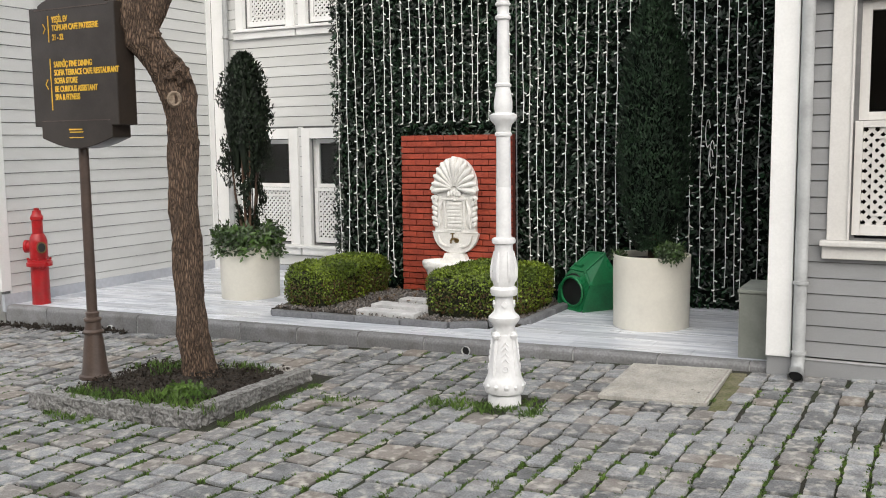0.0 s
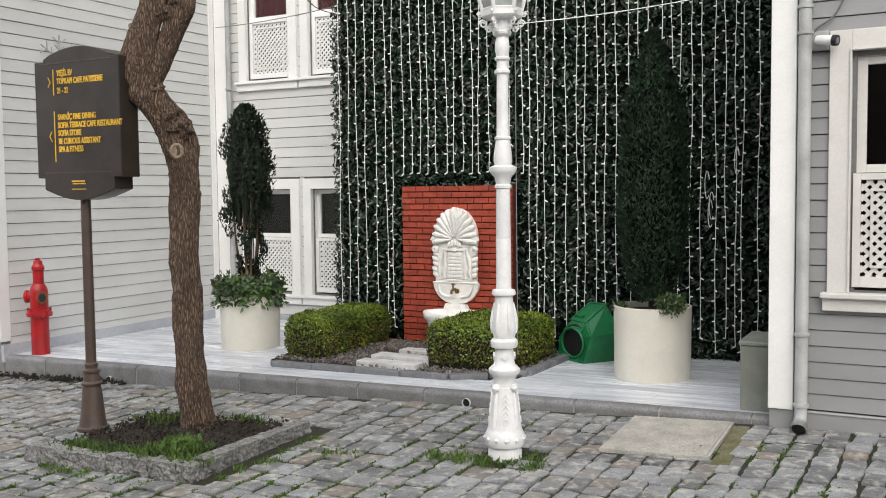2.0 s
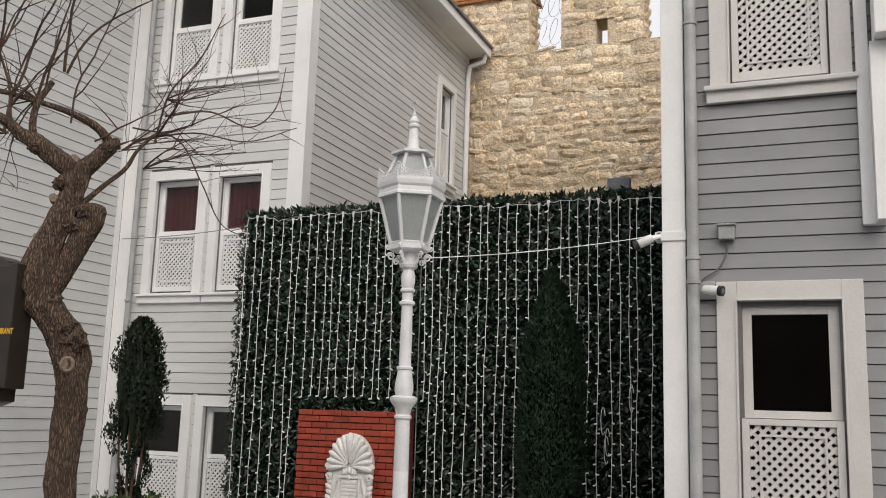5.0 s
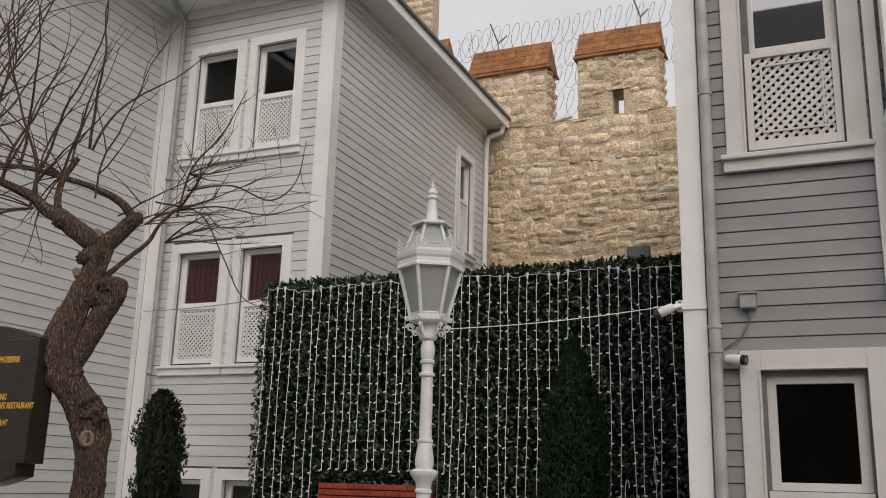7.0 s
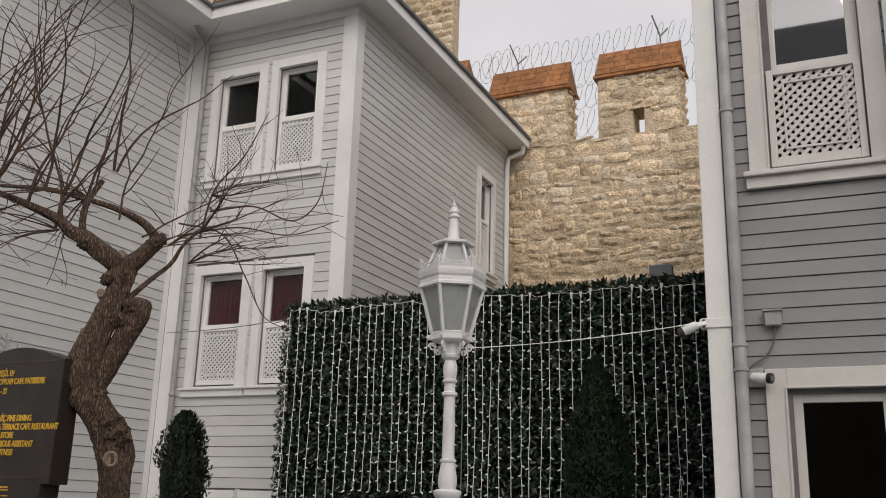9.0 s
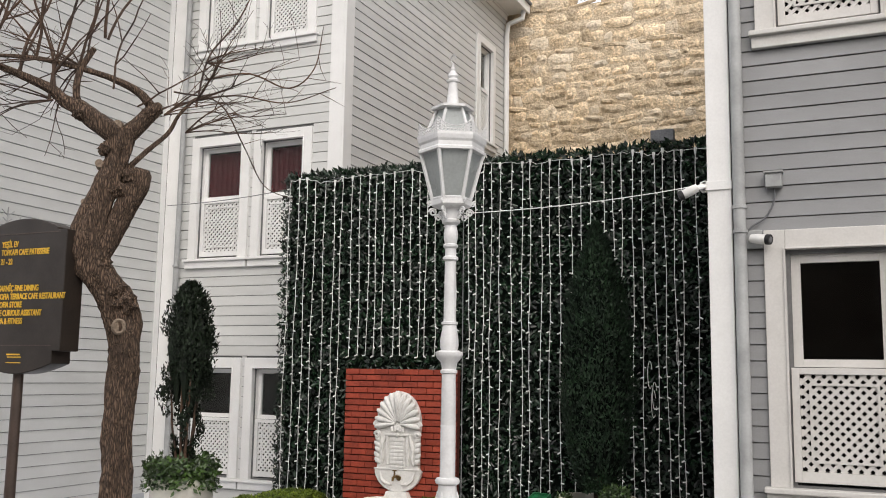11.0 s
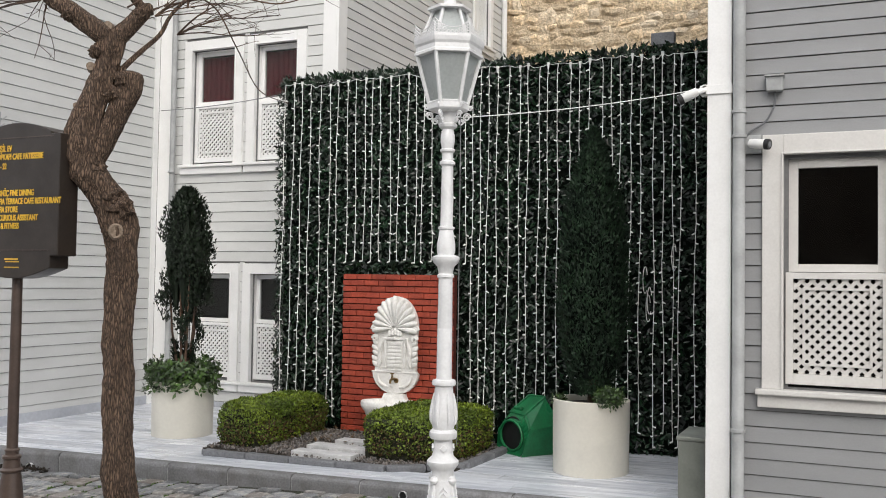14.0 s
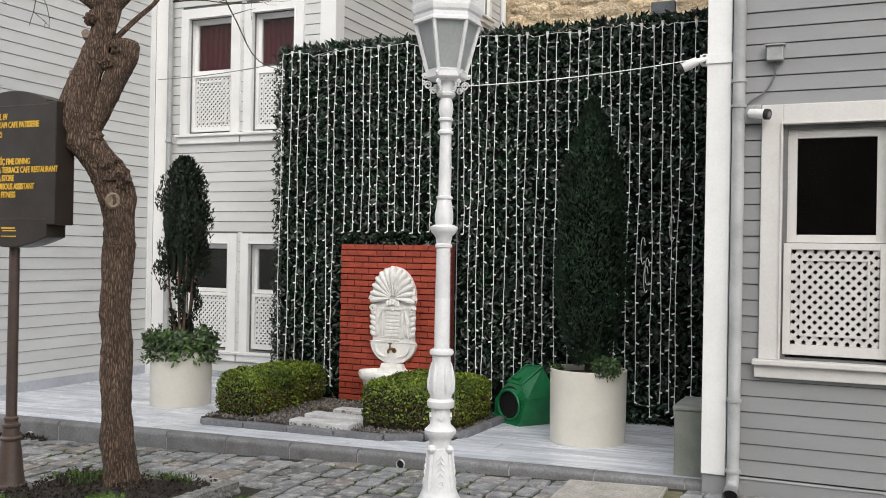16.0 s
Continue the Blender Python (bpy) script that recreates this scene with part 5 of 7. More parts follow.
# ---- tree in its bed ----
def build_tree():
    rnd = random.Random(21)
    t = thing("tree", (-4.77, 5.11, -0.12), "bare winter tree with a crooked lopped trunk", "tree")
    trunk = bmesh.new()
    pts, rad = smooth_path([(-4.74, 5.13, -0.22, 0.165), (-4.755, 5.12, -0.10, 0.128), (-4.785, 5.10, 0.25, 0.108), (-4.80, 5.09, 0.60, 0.103), (-4.81, 5.085, 1.0, 0.100), (-4.805, 5.09, 1.37, 0.100), (-4.793, 5.095, 1.60, 0.104), (-4.80, 5.09, 1.80, 0.113),
                            (-4.832, 5.06, 1.98, 0.122), (-4.892, 5.003, 2.133, 0.106), (-4.970, 4.929, 2.282, 0.114), (-5.000, 4.901, 2.414, 0.122), (-4.996, 4.905, 2.577, 0.108), (-4.962, 4.938, 2.743, 0.088), (-4.919, 4.977, 2.902, 0.084),
                            (-4.887, 5.007, 3.061, 0.079), (-4.88, 5.014, 3.18, 0.092), (-4.885, 5.01, 3.27, 0.085)], 6)
    tube(trunk, pts, rad, 32, rough=0.3)
    # lopped limb
    pts, rad = smooth_path([(-4.985, 4.92, 2.20, 0.05), (-4.94, 4.96, 2.40, 0.075), (-4.86, 5.033, 2.617, 0.075), (-4.829, 5.062, 2.737, 0.082), (-4.792, 5.096, 2.877, 0.098), (-4.781, 5.106, 2.965, 0.092), (-4.779, 5.108, 3.0, 0.062)], 5)
    tube(trunk, pts, rad, 22, rough=0.3, seed=3)
    limbs = [
        [(-4.88, 5.01, 3.22, 0.08), (-4.975, 4.925, 3.303, 0.078), (-5.082, 4.825, 3.404, 0.064), (-5.161, 4.752, 3.45, 0.046), (-5.24, 4.678, 3.534, 0.036), (-5.40, 4.53, 3.62, 0.028), (-5.62, 4.38, 3.70, 0.020), (-5.9, 4.2, 3.74, 0.013)],
        [(-4.875, 5.02, 3.20, 0.07), (-4.789, 5.099, 3.328, 0.060), (-4.717, 5.166, 3.447, 0.056), (-4.677, 5.204, 3.463, 0.034)],
        [(-4.714, 5.169, 3.44, 0.040), (-4.795, 5.094, 3.564, 0.030), (-4.917, 4.979, 3.643, 0.024), (-5.05, 4.856, 3.69, 0.020), (-5.303, 4.62, 3.742, 0.017), (-5.60, 4.4, 3.74, 0.011)],
        [(-4.848, 5.044, 2.978, 0.022), (-4.744, 5.141, 3.138, 0.018), (-4.639, 5.239, 3.29, 0.016), (-4.587, 5.288, 3.436, 0.013), (-4.498, 5.371, 3.57, 0.010), (-4.40, 5.46, 3.62, 0.007)],
        [(-5.09, 4.82, 3.40, 0.030), (-5.11, 4.80, 3.52, 0.026), (-5.10, 4.81, 3.68, 0.024), (-5.037, 4.868, 3.86, 0.020)]]
    for k, limb in enumerate(limbs):
        pts, rad = smooth_path(limb, 6)
        tube(trunk, pts, rad, 14, rough=0.2, seed=k * 2.0)
    part("trunk", trunk, M["bark"], t, smooth=True)
    # ringed scar of a cut branch, and small stubs
    away = Vector((-4.80, 5.09, 0)).normalized()
    c = Vector((-4.83, 5.06, 1.86)) - away * 0.124
    b = bmesh.new()
    side = Vector((away.y, -away.x, 0))
    tube(b, [c + side * 0.036 * math.cos(a) + Vector((0, 0, 0.045 * math.sin(a))) for a in np.linspace(0, 2 * math.pi, 21)], 0.015, 8, rough=0.2, caps=False)
    part("knot", b, M["cutwood"], t, "ringed knot of a cut branch", True)
    part("knot_core", tube(bmesh.new(), [c + away * 0.03, c - away * 0.004], [0.036, 0.032], 14), M["cutwood"], t)
    for x, y, z, r in ((-5.02, 4.87, 2.734, 0.022), (-4.96, 4.93, 3.018, 0.030), (-4.87, 4.99, 3.31, 0.032)):
        p = Vector((x, y, z))
        part("stub", tube(bmesh.new(), [p + away * 0.08, p - away * 0.03 + Vector((-0.02, 0, 0))], [r * 1.3, r], 10), M["cutwood"], t)
    for x, y, z, r in ((-4.99, 4.86, 2.56, 0.05), (-4.84, 5.0, 2.83, 0.06), (-4.78, 5.03, 2.93, 0.055), (-4.93, 4.93, 3.12, 0.05), (-4.72, 5.13, 3.42, 0.05), (-4.90, 4.94, 2.30, 0.055), (-4.79, 5.0, 2.02, 0.06), (-4.750, 5.025, 2.025, 0.082), (-4.80, 4.995, 2.10, 0.068), (-5.06, 4.80, 3.36, 0.045)):
        b = bmesh.new()
        bmesh.ops.create_icosphere(b, subdivisions=3, radius=1.0)
        for v in b.verts:
            v.co = Vector((x, y, z)) + v.co * r * (1 + 0.55 * noise.noise(v.co * 2.1 + Vector((x * 9, z * 5, 0))))
        part("burl", b, M["bark"], t, smooth=True)
    # shoots and drooping twigs
    twigs = bmesh.new()

    def twig(start, direction, length, radius, droop, depth):
        p, d = Vector(start), Vector(direction).normalized()
        n = max(4, int(length / 0.09))
        pts, rad = [p.copy()], [radius]
        kids = []
        for k in range(n):
            d = (d + Vector((rnd.uniform(-0.16, 0.16), rnd.uniform(-0.16, 0.16), rnd.uniform(-0.10, 0.10) + droop))).normalized()
            p = p + d * length / n
            pts.append(p.copy())
            rad.append(radius * (1 - 0.8 * (k + 1) / n) + 0.0008)
            if depth and rnd.random() < 0.55 and k > 0:
                kids.append((p.copy(), d.copy(), rad[-1]))
        tube(twigs, pts, rad, 5)
        for q, e, r in kids:
            turn = Vector((rnd.uniform(-1, 1), rnd.uniform(-1, 1), rnd.uniform(-0.3, 0.7)))
            twig(q, e + turn * 1.3, length * rnd.uniform(0.2, 0.5), r * 0.75, droop * rnd.uniform(-0.5, 1.2), depth - 1)

    L0 = [(-5.22, 4.70, 3.45), (-5.40, 4.53, 3.62), (-5.62, 4.38, 3.70), (-5.9, 4.2, 3.74), (-5.10, 4.81, 3.72), (-5.32, 4.62, 3.74), (-5.60, 4.4, 3.74), (-4.98, 4.93, 3.95), (-5.04, 4.87, 3.80), (-4.93, 4.97, 3.57)]
    for k in range(25):
        s = Vector(rnd.choice(L0)) + Vector((rnd.uniform(-0.03, 0.03), rnd.uniform(-0.03, 0.03), 0))
        twig(s, (rnd.uniform(-0.25, 0.35), rnd.uniform(-0.25, 0.35), 1.0), rnd.uniform(0.7, 1.9), rnd.uniform(0.007, 0.013), 0.0, 1 if k % 2 else 0)
    R0 = [(-4.66, 5.21, 3.42), (-4.50, 5.36, 3.55), (-4.46, 5.40, 3.85), (-4.55, 5.32, 3.30), (-4.75, 5.13, 3.4), (-4.80, 5.08, 3.46)]
    for k in range(19):
        s = Vector(rnd.choice(R0))
        a = rnd.uniform(-1.2, 1.6)
        twig(s, (math.cos(a + 0.6), math.sin(a + 0.6), rnd.uniform(0.15, 0.8)), rnd.uniform(0.4, 1.0), rnd.uniform(0.004, 0.008), rnd.uniform(-0.08, 0.03), 2)
    for k in range(30):
        s = Vector(rnd.choice(L0[:7]))
        twig(s, (rnd.uniform(-1, -0.2), rnd.uniform(-1, 0.3), rnd.uniform(-0.4, 0.5)), rnd.uniform(0.4, 0.9), 0.006, rnd.uniform(-0.1, 0.0), 2)
    # long arching shoots towards the corner house
    for a in ([(-4.46, 5.40, 3.72, 0.008), (-4.22, 5.62, 3.80, 0.007), (-4.0, 5.82, 3.72, 0.006), (-3.86, 5.95, 3.90, 0.005), (-3.82, 6.0, 4.25, 0.003)],
              [(-4.62, 5.25, 3.6, 0.007), (-4.38, 5.47, 3.55, 0.006), (-4.24, 5.6, 3.25, 0.005), (-4.12, 5.72, 2.95, 0.004), (-3.95, 5.86, 2.86, 0.0025)],
              [(-4.62, 5.25, 3.5, 0.008), (-4.3, 5.55, 3.62, 0.006), (-4.0, 5.8, 3.60, 0.005), (-3.72, 6.05, 3.76, 0.003)],
              [(-4.5, 5.36, 3.5, 0.008), (-4.45, 5.42, 3.9, 0.007), (-4.30, 5.55, 4.2, 0.006), (-4.18, 5.66, 4.6, 0.003)]):
        pts, rad = smooth_path(a, 6)
        tube(twigs, pts, rad, 6)
        for k in range(4, len(pts) - 2, 4):
            twig(pts[k], (rnd.uniform(-0.6, 0.8), rnd.uniform(-0.3, 0.8), rnd.uniform(-0.3, 0.8)), rnd.uniform(0.15, 0.4), 0.003, 0.0, 0)
    tagged(part("twig_crown", twigs, M["twig"], t, "thin dark bare twigs", True), kind="stuff")


build_tree()


def rough_stone(L, W, H, seed, mat):
    """A stone block with broken faces."""
    bm = boxes((-L / 2, L / 2, -W / 2, W / 2, -H / 2, H / 2))
    bmesh.ops.subdivide_edges(bm, edges=bm.edges[:], cuts=11, use_grid_fill=True)
    for v in bm.verts:
        p = v.co * 13 + Vector((seed * 7.3, 0, 0))
        flat = 0.25 if v.co.z > H * 0.3 else 1.0
        v.co += flat * Vector((noise.noise(p), noise.noise(p + Vector((5, 0, 0))), noise.noise(p + Vector((0, 9, 0))))) * 0.026 + flat * Vector((noise.noise(p * 3.1), noise.noise(p * 3.1 + Vector((3, 1, 0))), 0.4 * noise.noise(p * 2.7))) * 0.016
    return mesh_of("edging_stone", bm, mat)


def build_tree_bed():
    bed = thing("tree_bed", (-4.72, 4.8, -0.18), "square planting bed edged with rough granite blocks", "planting bed")
    x0, x1, y0, y1 = -5.47, -3.98, 4.22, 5.42
    h = 0.26
    runs = [((x0, y0 + 0.05), (-4.72, y0 + 0.05)), ((-4.71, y0 + 0.05), (-4.35, y0 + 0.05)), ((-4.34, y0 + 0.05), (x1, y0 + 0.05)), ((x1 - 0.05, y0 + 0.11), (x1 - 0.05, 4.86)), ((x1 - 0.05, 4.87), (x1 - 0.05, y1)),
            ((x0, y1 - 0.05), (-4.75, y1 - 0.05)), ((-4.74, y1 - 0.05), (x1 - 0.11, y1 - 0.05)), ((x0 + 0.05, y0 + 0.11), (x0 + 0.05, 4.8)), ((x0 + 0.05, 4.81), (x0 + 0.05, y1 - 0.11))]
    for k, (a, b) in enumerate(runs):
        L = math.dist(a, b)
        cx, cy = (a[0] + b[0]) / 2, (a[1] + b[1]) / 2
        me = rough_stone(L, 0.105, h, k, M["granite"])
        piece("edging_stone", me, bed, Matrix.LocRotScale((cx, cy, street_z(cx, cy) + (0.098 if k < 5 else 0.05) - h / 2 + (-0.02 if k == 4 else 0)), Euler((0, 0, math.atan2(b[1] - a[1], b[0] - a[0]))), None))
    bm = bmesh.new()
    n = 26
    g = [[None] * (n + 1) for _ in range(n + 1)]
    for i in range(n + 1):
        for j in range(n + 1):
            x, y = x0 + 0.06 + (x1 - x0 - 0.12) * i / n, y0 + 0.06 + (y1 - y0 - 0.12) * j / n
            g[i][j] = bm.verts.new((x, y, street_z(x, y) + 0.055 + 0.05 * noise.noise(Vector((x * 3, y * 3, 1))) + 0.022 * noise.noise(Vector((x * 17, y * 17, 4)))))
    for i in range(n):
        for j in range(n):
            bm.faces.new((g[i][j], g[i + 1][j], g[i + 1][j + 1], g[i][j + 1]))
    part("soil", bm, M["soil"], bed, "loose dark soil")
    rng = np.random.default_rng(3)
    k = 2200
    at = np.stack([rng.uniform(x0 + 0.1, x1 - 0.1, k), rng.uniform(y0 + 0.1, y1 - 0.1, k), np.zeros(k)], 1)
    at[:, 2] = [street_z(a, b) + 0.07 + 0.03 * rng.random() for a, b in at[:, :2]]
    s = rng.uniform(0.012, 0.035, k)
    mesh_part("soil_litter", leaf_mesh("soil_litter", at, unit(rng.normal(0, 1, (k, 3)) + [0, 0, 1.2]), rng.normal(0, 1, (k, 3)), s, s * 0.8, M["soil"], 0.5), bed, "", "stuff")


build_tree_bed()


def blades(name, label, spots, height, mat="grass", wide=0.1, lean=0.5, seed=1):
    """Tufts of grass or weeds: spots of (x, y, z, spread, count)."""
    rng = np.random.default_rng(seed)
    at, out, up, le = [], [], [], []
    for x, y, z, spread, count in spots:
        p = np.stack([x + rng.normal(0, spread, count), y + rng.normal(0, spread, count), np.full(count, z)], 1)
        a = rng.uniform(0, 2 * np.pi, count)
        at.append(p)
        out.append(np.stack([np.cos(a), np.sin(a), rng.normal(0.2, 0.3, count)], 1))
        up.append(np.stack([rng.normal(0, lean, count), rng.normal(0, lean, count), np.ones(count)], 1))
        le.append(rng.uniform(0.4, 1.0, count) * height)
    at, out, up, le = np.concatenate(at), unit(np.concatenate(out)), np.concatenate(up), np.concatenate(le)
    ob = mesh_part(name, leaf_mesh(name, at, out, up, le, le * wide, M[mat]), None)
    return tagged(ob, label, "weeds", kind="stuff")


rng0 = random.Random(9)
spots = [(-5.2 + 0.75 * rng0.random(), 4.34 + 0.06 * rng0.random(), street_z(-5, 4.35) + 0.07, 0.05, 40) for k in range(16)]
spots += [(-4.25 + rng0.uniform(-0.28, 0.25), 4.42 + rng0.uniform(-0.1, 0.18), street_z(-4.2, 4.4) + 0.07, 0.05, 50) for k in range(20)]
spots += [(-5.1 + rng0.uniform(-0.2, 0.2), 5.1 + rng0.uniform(-0.15, 0.15), street_z(-5.1, 5.1) + 0.07, 0.04, 30) for k in range(7)]
spots += [(-4.45 + rng0.uniform(-0.15, 0.15), 5.3, street_z(-4.4, 5.3) + 0.06, 0.04, 22) for k in range(6)]
blades("bed_grass", "fresh green grass and weeds growing in the tree bed", spots, 0.075, seed=5, wide=0.16)
blades("bed_clover", "broad-leaved green weeds in the tree bed", [(-4.35 + rng0.uniform(-0.14, 0.14), 4.55 + rng0.uniform(-0.08, 0.12), street_z(-4.35, 4.6) + 0.10, 0.05, 14) for k in range(12)], 0.055, "grass", 0.95, 0.9, 6)


# ---- hydrant ----
def build_hydrant():
    h = thing("fire_hydrant", (-8.21, 6.56, deck_z(-8.1)), "red painted street hydrant on the terrace edge", "hydrant")
    c = (-8.21, 6.56, deck_z(-8.1) - 0.005)
    part("barrel", lathe([(0.118, 0.0), (0.118, 0.02), (0.115, 0.03), (0.115, 0.40)], c, 28), M["red"], h, smooth=True)
    part("flange", lathe([(0.115, 0.395), (0.165, 0.40), (0.165, 0.435), (0.15, 0.44), (0.15, 0.465), (0.115, 0.47)], c, 28), M["red"], h, smooth=True)
    part("body", lathe([(0.112, 0.47), (0.115, 0.50), (0.115, 0.66), (0.10, 0.70), (0.072, 0.735)], c, 28), M["red"], h, smooth=True)
    part("bonnet", lathe([(0.07, 0.735), (0.07, 0.87), (0.082, 0.88), (0.082, 0.91), (0.06, 0.935), (0.055, 0.97), (0.035, 0.975), (0.035, 0.995), (0.01, 1.0)], c, 24), M["red"], h, smooth=True)
    for k in range(8):
        a = k * math.pi / 4
        part("bolt", lathe([(0.014, 0.0), (0.014, 0.025)], (c[0] + 0.14 * math.cos(a), c[1] + 0.14 * math.sin(a), c[2] + 0.46), 6), M["red"], h)
    for d, open_end in ((Vector((-0.92, -0.35, 0)), False), (Vector((0.88, -0.45, 0)), True)):
        p = Vector(c) + Vector((0, 0, 0.60))
        n = part("nozzle", tube(bmesh.new(), [p + d * 0.09, p + d * 0.15, p + d * 0.152, p + d * 0.19], [0.055, 0.055, 0.066, 0.066], 18), M["red"], h, smooth=True)
        if open_end:
            part("nozzle_ring", tube(bmesh.new(), [p + d * 0.18, p + d * 0.197], [0.06, 0.06], 18), M["brass"], h)
            part("nozzle_mouth", tube(bmesh.new(), [p + d * 0.18, p + d * 0.2], [0.045, 0.045], 18), M["black"], h)


build_hydrant()
hyd = bpy.data.objects["fire_hydrant"]
for ob in hyd.children:
    # the castings are slim for their height
    ob.data.transform(Matrix.Translation((hyd.location.x - 0.012, hyd.location.y, 0)) @ Matrix.Diagonal((0.77, 0.77, 1.0, 1)) @ Matrix.Translation((-hyd.location.x, -hyd.location.y, 0)))


# ---- potted conifers ----
def pot(name, cx, cy, height, label):
    z = deck_z(cx)
    t = thing(name, (cx, cy, z), label, "planter", "cream planters")
    part("pot_wall", lathe([(0.300, 0.0), (0.302, 0.004), (0.308, height - 0.02), (0.310, height - 0.004), (0.306, height), (0.292, height), (0.288, height - 0.01), (0.286, height - 0.07), (0.05, height - 0.075)], (cx, cy, z), 56), M["cream"], t, smooth=True)
    part("pot_soil", lathe([(0.284, height - 0.085), (0.284, height - 0.05), (0.1, height - 0.03)], (cx, cy, z), 32), M["soil"], t)
    return z + height


def foliage(rng, count, profile, cx, cy, z0, z1, lumps, upness, size, shell=0.35):
    """Sprays on a column: profile(t) gives the radius from its foot to its tip."""
    t = rng.random(count)
    a = rng.uniform(0, 2 * np.pi, count)
    wob = 1 + lumps * np.array([noise.noise(Vector((math.cos(u) * 1.8, math.sin(u) * 1.8, v * 7))) for u, v in zip(a, t)])
    r = np.array([profile(v) for v in t]) * wob * np.sqrt(rng.uniform(1 - shell, 1.0, count))
    at = np.stack([cx + r * np.cos(a), cy + r * np.sin(a), z0 + (z1 - z0) * t], 1)
    radial = np.stack([np.cos(a), np.sin(a), np.zeros(count)], 1)
    out = unit(radial + rng.normal(0, 0.45, (count, 3)))
    up = radial * rng.uniform(0.1, 0.8, (count, 1)) + [0, 0, upness] + rng.normal(0, 0.35, (count, 3))
    return at, out, up, rng.uniform(0.6, 1.2, count) * size


def build_conifers():
    rng = np.random.default_rng(14)
    # the left one: dark, sparse below, of several upright leaders
    cx, cy = -6.37, 7.67
    top = pot("planter", cx, cy, 0.55, "cream round planter on the marble terrace")
    t = thing("columnar_conifer", (cx, cy, top - 0.06), "dark columnar yew, thin at the foot, in a cream planter", "conifer")
    for k in range(9):
        b = bmesh.new()
        a, r = k * 0.7, 0.03 + 0.10 * (k % 3) / 2
        tube(b, [(cx + 0.03 * math.cos(a), cy + 0.03 * math.sin(a), top - 0.08), (cx + r * math.cos(a), cy + r * math.sin(a), top + 0.5), (cx + r * 1.5 * math.cos(a), cy + r * 1.5 * math.sin(a), top + 1.3)], [0.016, 0.011, 0.005], 6)
        part("stem", b, M["twig"], t)

    def prof(v):
        return 0.09 + 0.165 * math.sin(min(v * 1.35, 1.0) * math.pi / 2) if v < 0.64 else 0.255 * max(1 - ((v - 0.64) / 0.385) ** 2.8, 0.08)

    at, out, up, L = foliage(rng, 11000, prof, cx, cy, top + 0.10, 2.45, 0.75, 1.5, 0.046, 0.6)
    keep = np.array([noise.noise(Vector(p * np.array([6.0, 6.0, 3.2]))) > -0.12 + (0.30 if p[2] < 1.25 else 0.0) - (0.25 if p[2] > 1.7 else 0) for p in at])
    at, out, up, L = at[keep], out[keep], up[keep], L[keep]
    mesh_part("crown", leaf_mesh("crown", at, out, up, L, L * 0.62, M["conifer"]), t, "dark needle sprays", "stuff")
    b = bmesh.new()
    for k in range(6):
        a = k * 1.05
        tube(b, [(cx + 0.10 * math.cos(a), cy + 0.10 * math.sin(a), 1.22), (cx + 0.13 * math.cos(a), cy + 0.13 * math.sin(a), 1.8), (cx + 0.08 * math.cos(a), cy + 0.08 * math.sin(a), 2.3)], [0.008, 0.085, 0.012], 8, rough=0.4, seed=k)
    part("crown_core", b, M["conifer"], t, smooth=True)
    shrub_ring(rng, cx, cy, top, 0.36, 2600, 0.20, 0.16)
    # the right one: a dense dark cypress
    cx, cy = -2.05, 7.45
    top = pot("planter", cx, cy, 0.585, "cream round planter beside the leaf screen")
    t = thing("columnar_conifer", (cx, cy, top - 0.06), "dense dark green columnar cypress in a cream planter", "conifer")
    part("stem", tube(bmesh.new(), [(cx, cy, top - 0.08), (cx + 0.01, cy, top + 0.3), (cx, cy, 1.6)], [0.035, 0.03, 0.02], 10), M["twig"], t, smooth=True)

    def prof2(v):
        return (0.12 + 0.16 * min(v / 0.22, 1.0) ** 0.8) if v < 0.55 else 0.28 * max(1 - ((v - 0.55) / 0.46) ** 1.9, 0.01)

    at, out, up, L = foliage(rng, 17000, prof2, cx, cy, top + 0.02, 2.80, 0.22, 0.9, 0.045, 0.4)
    mesh_part("crown", leaf_mesh("crown", at, out, up, L, L * 0.35, M["cypress"]), t, "fine dark green sprays", "stuff")
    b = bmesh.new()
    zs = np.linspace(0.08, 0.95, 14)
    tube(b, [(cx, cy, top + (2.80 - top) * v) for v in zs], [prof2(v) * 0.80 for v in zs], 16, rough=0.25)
    # added core, near-black for the shade inside the crown
    part("crown_core", b, M["leaf_gap_shade"], t, smooth=True)
    z = top - 0.02
    tuft(rng, cx + 0.20, cy - 0.20, z, 0.13, 700)
    tuft(rng, cx - 0.24, cy - 0.10, z - 0.02, 0.06, 160)


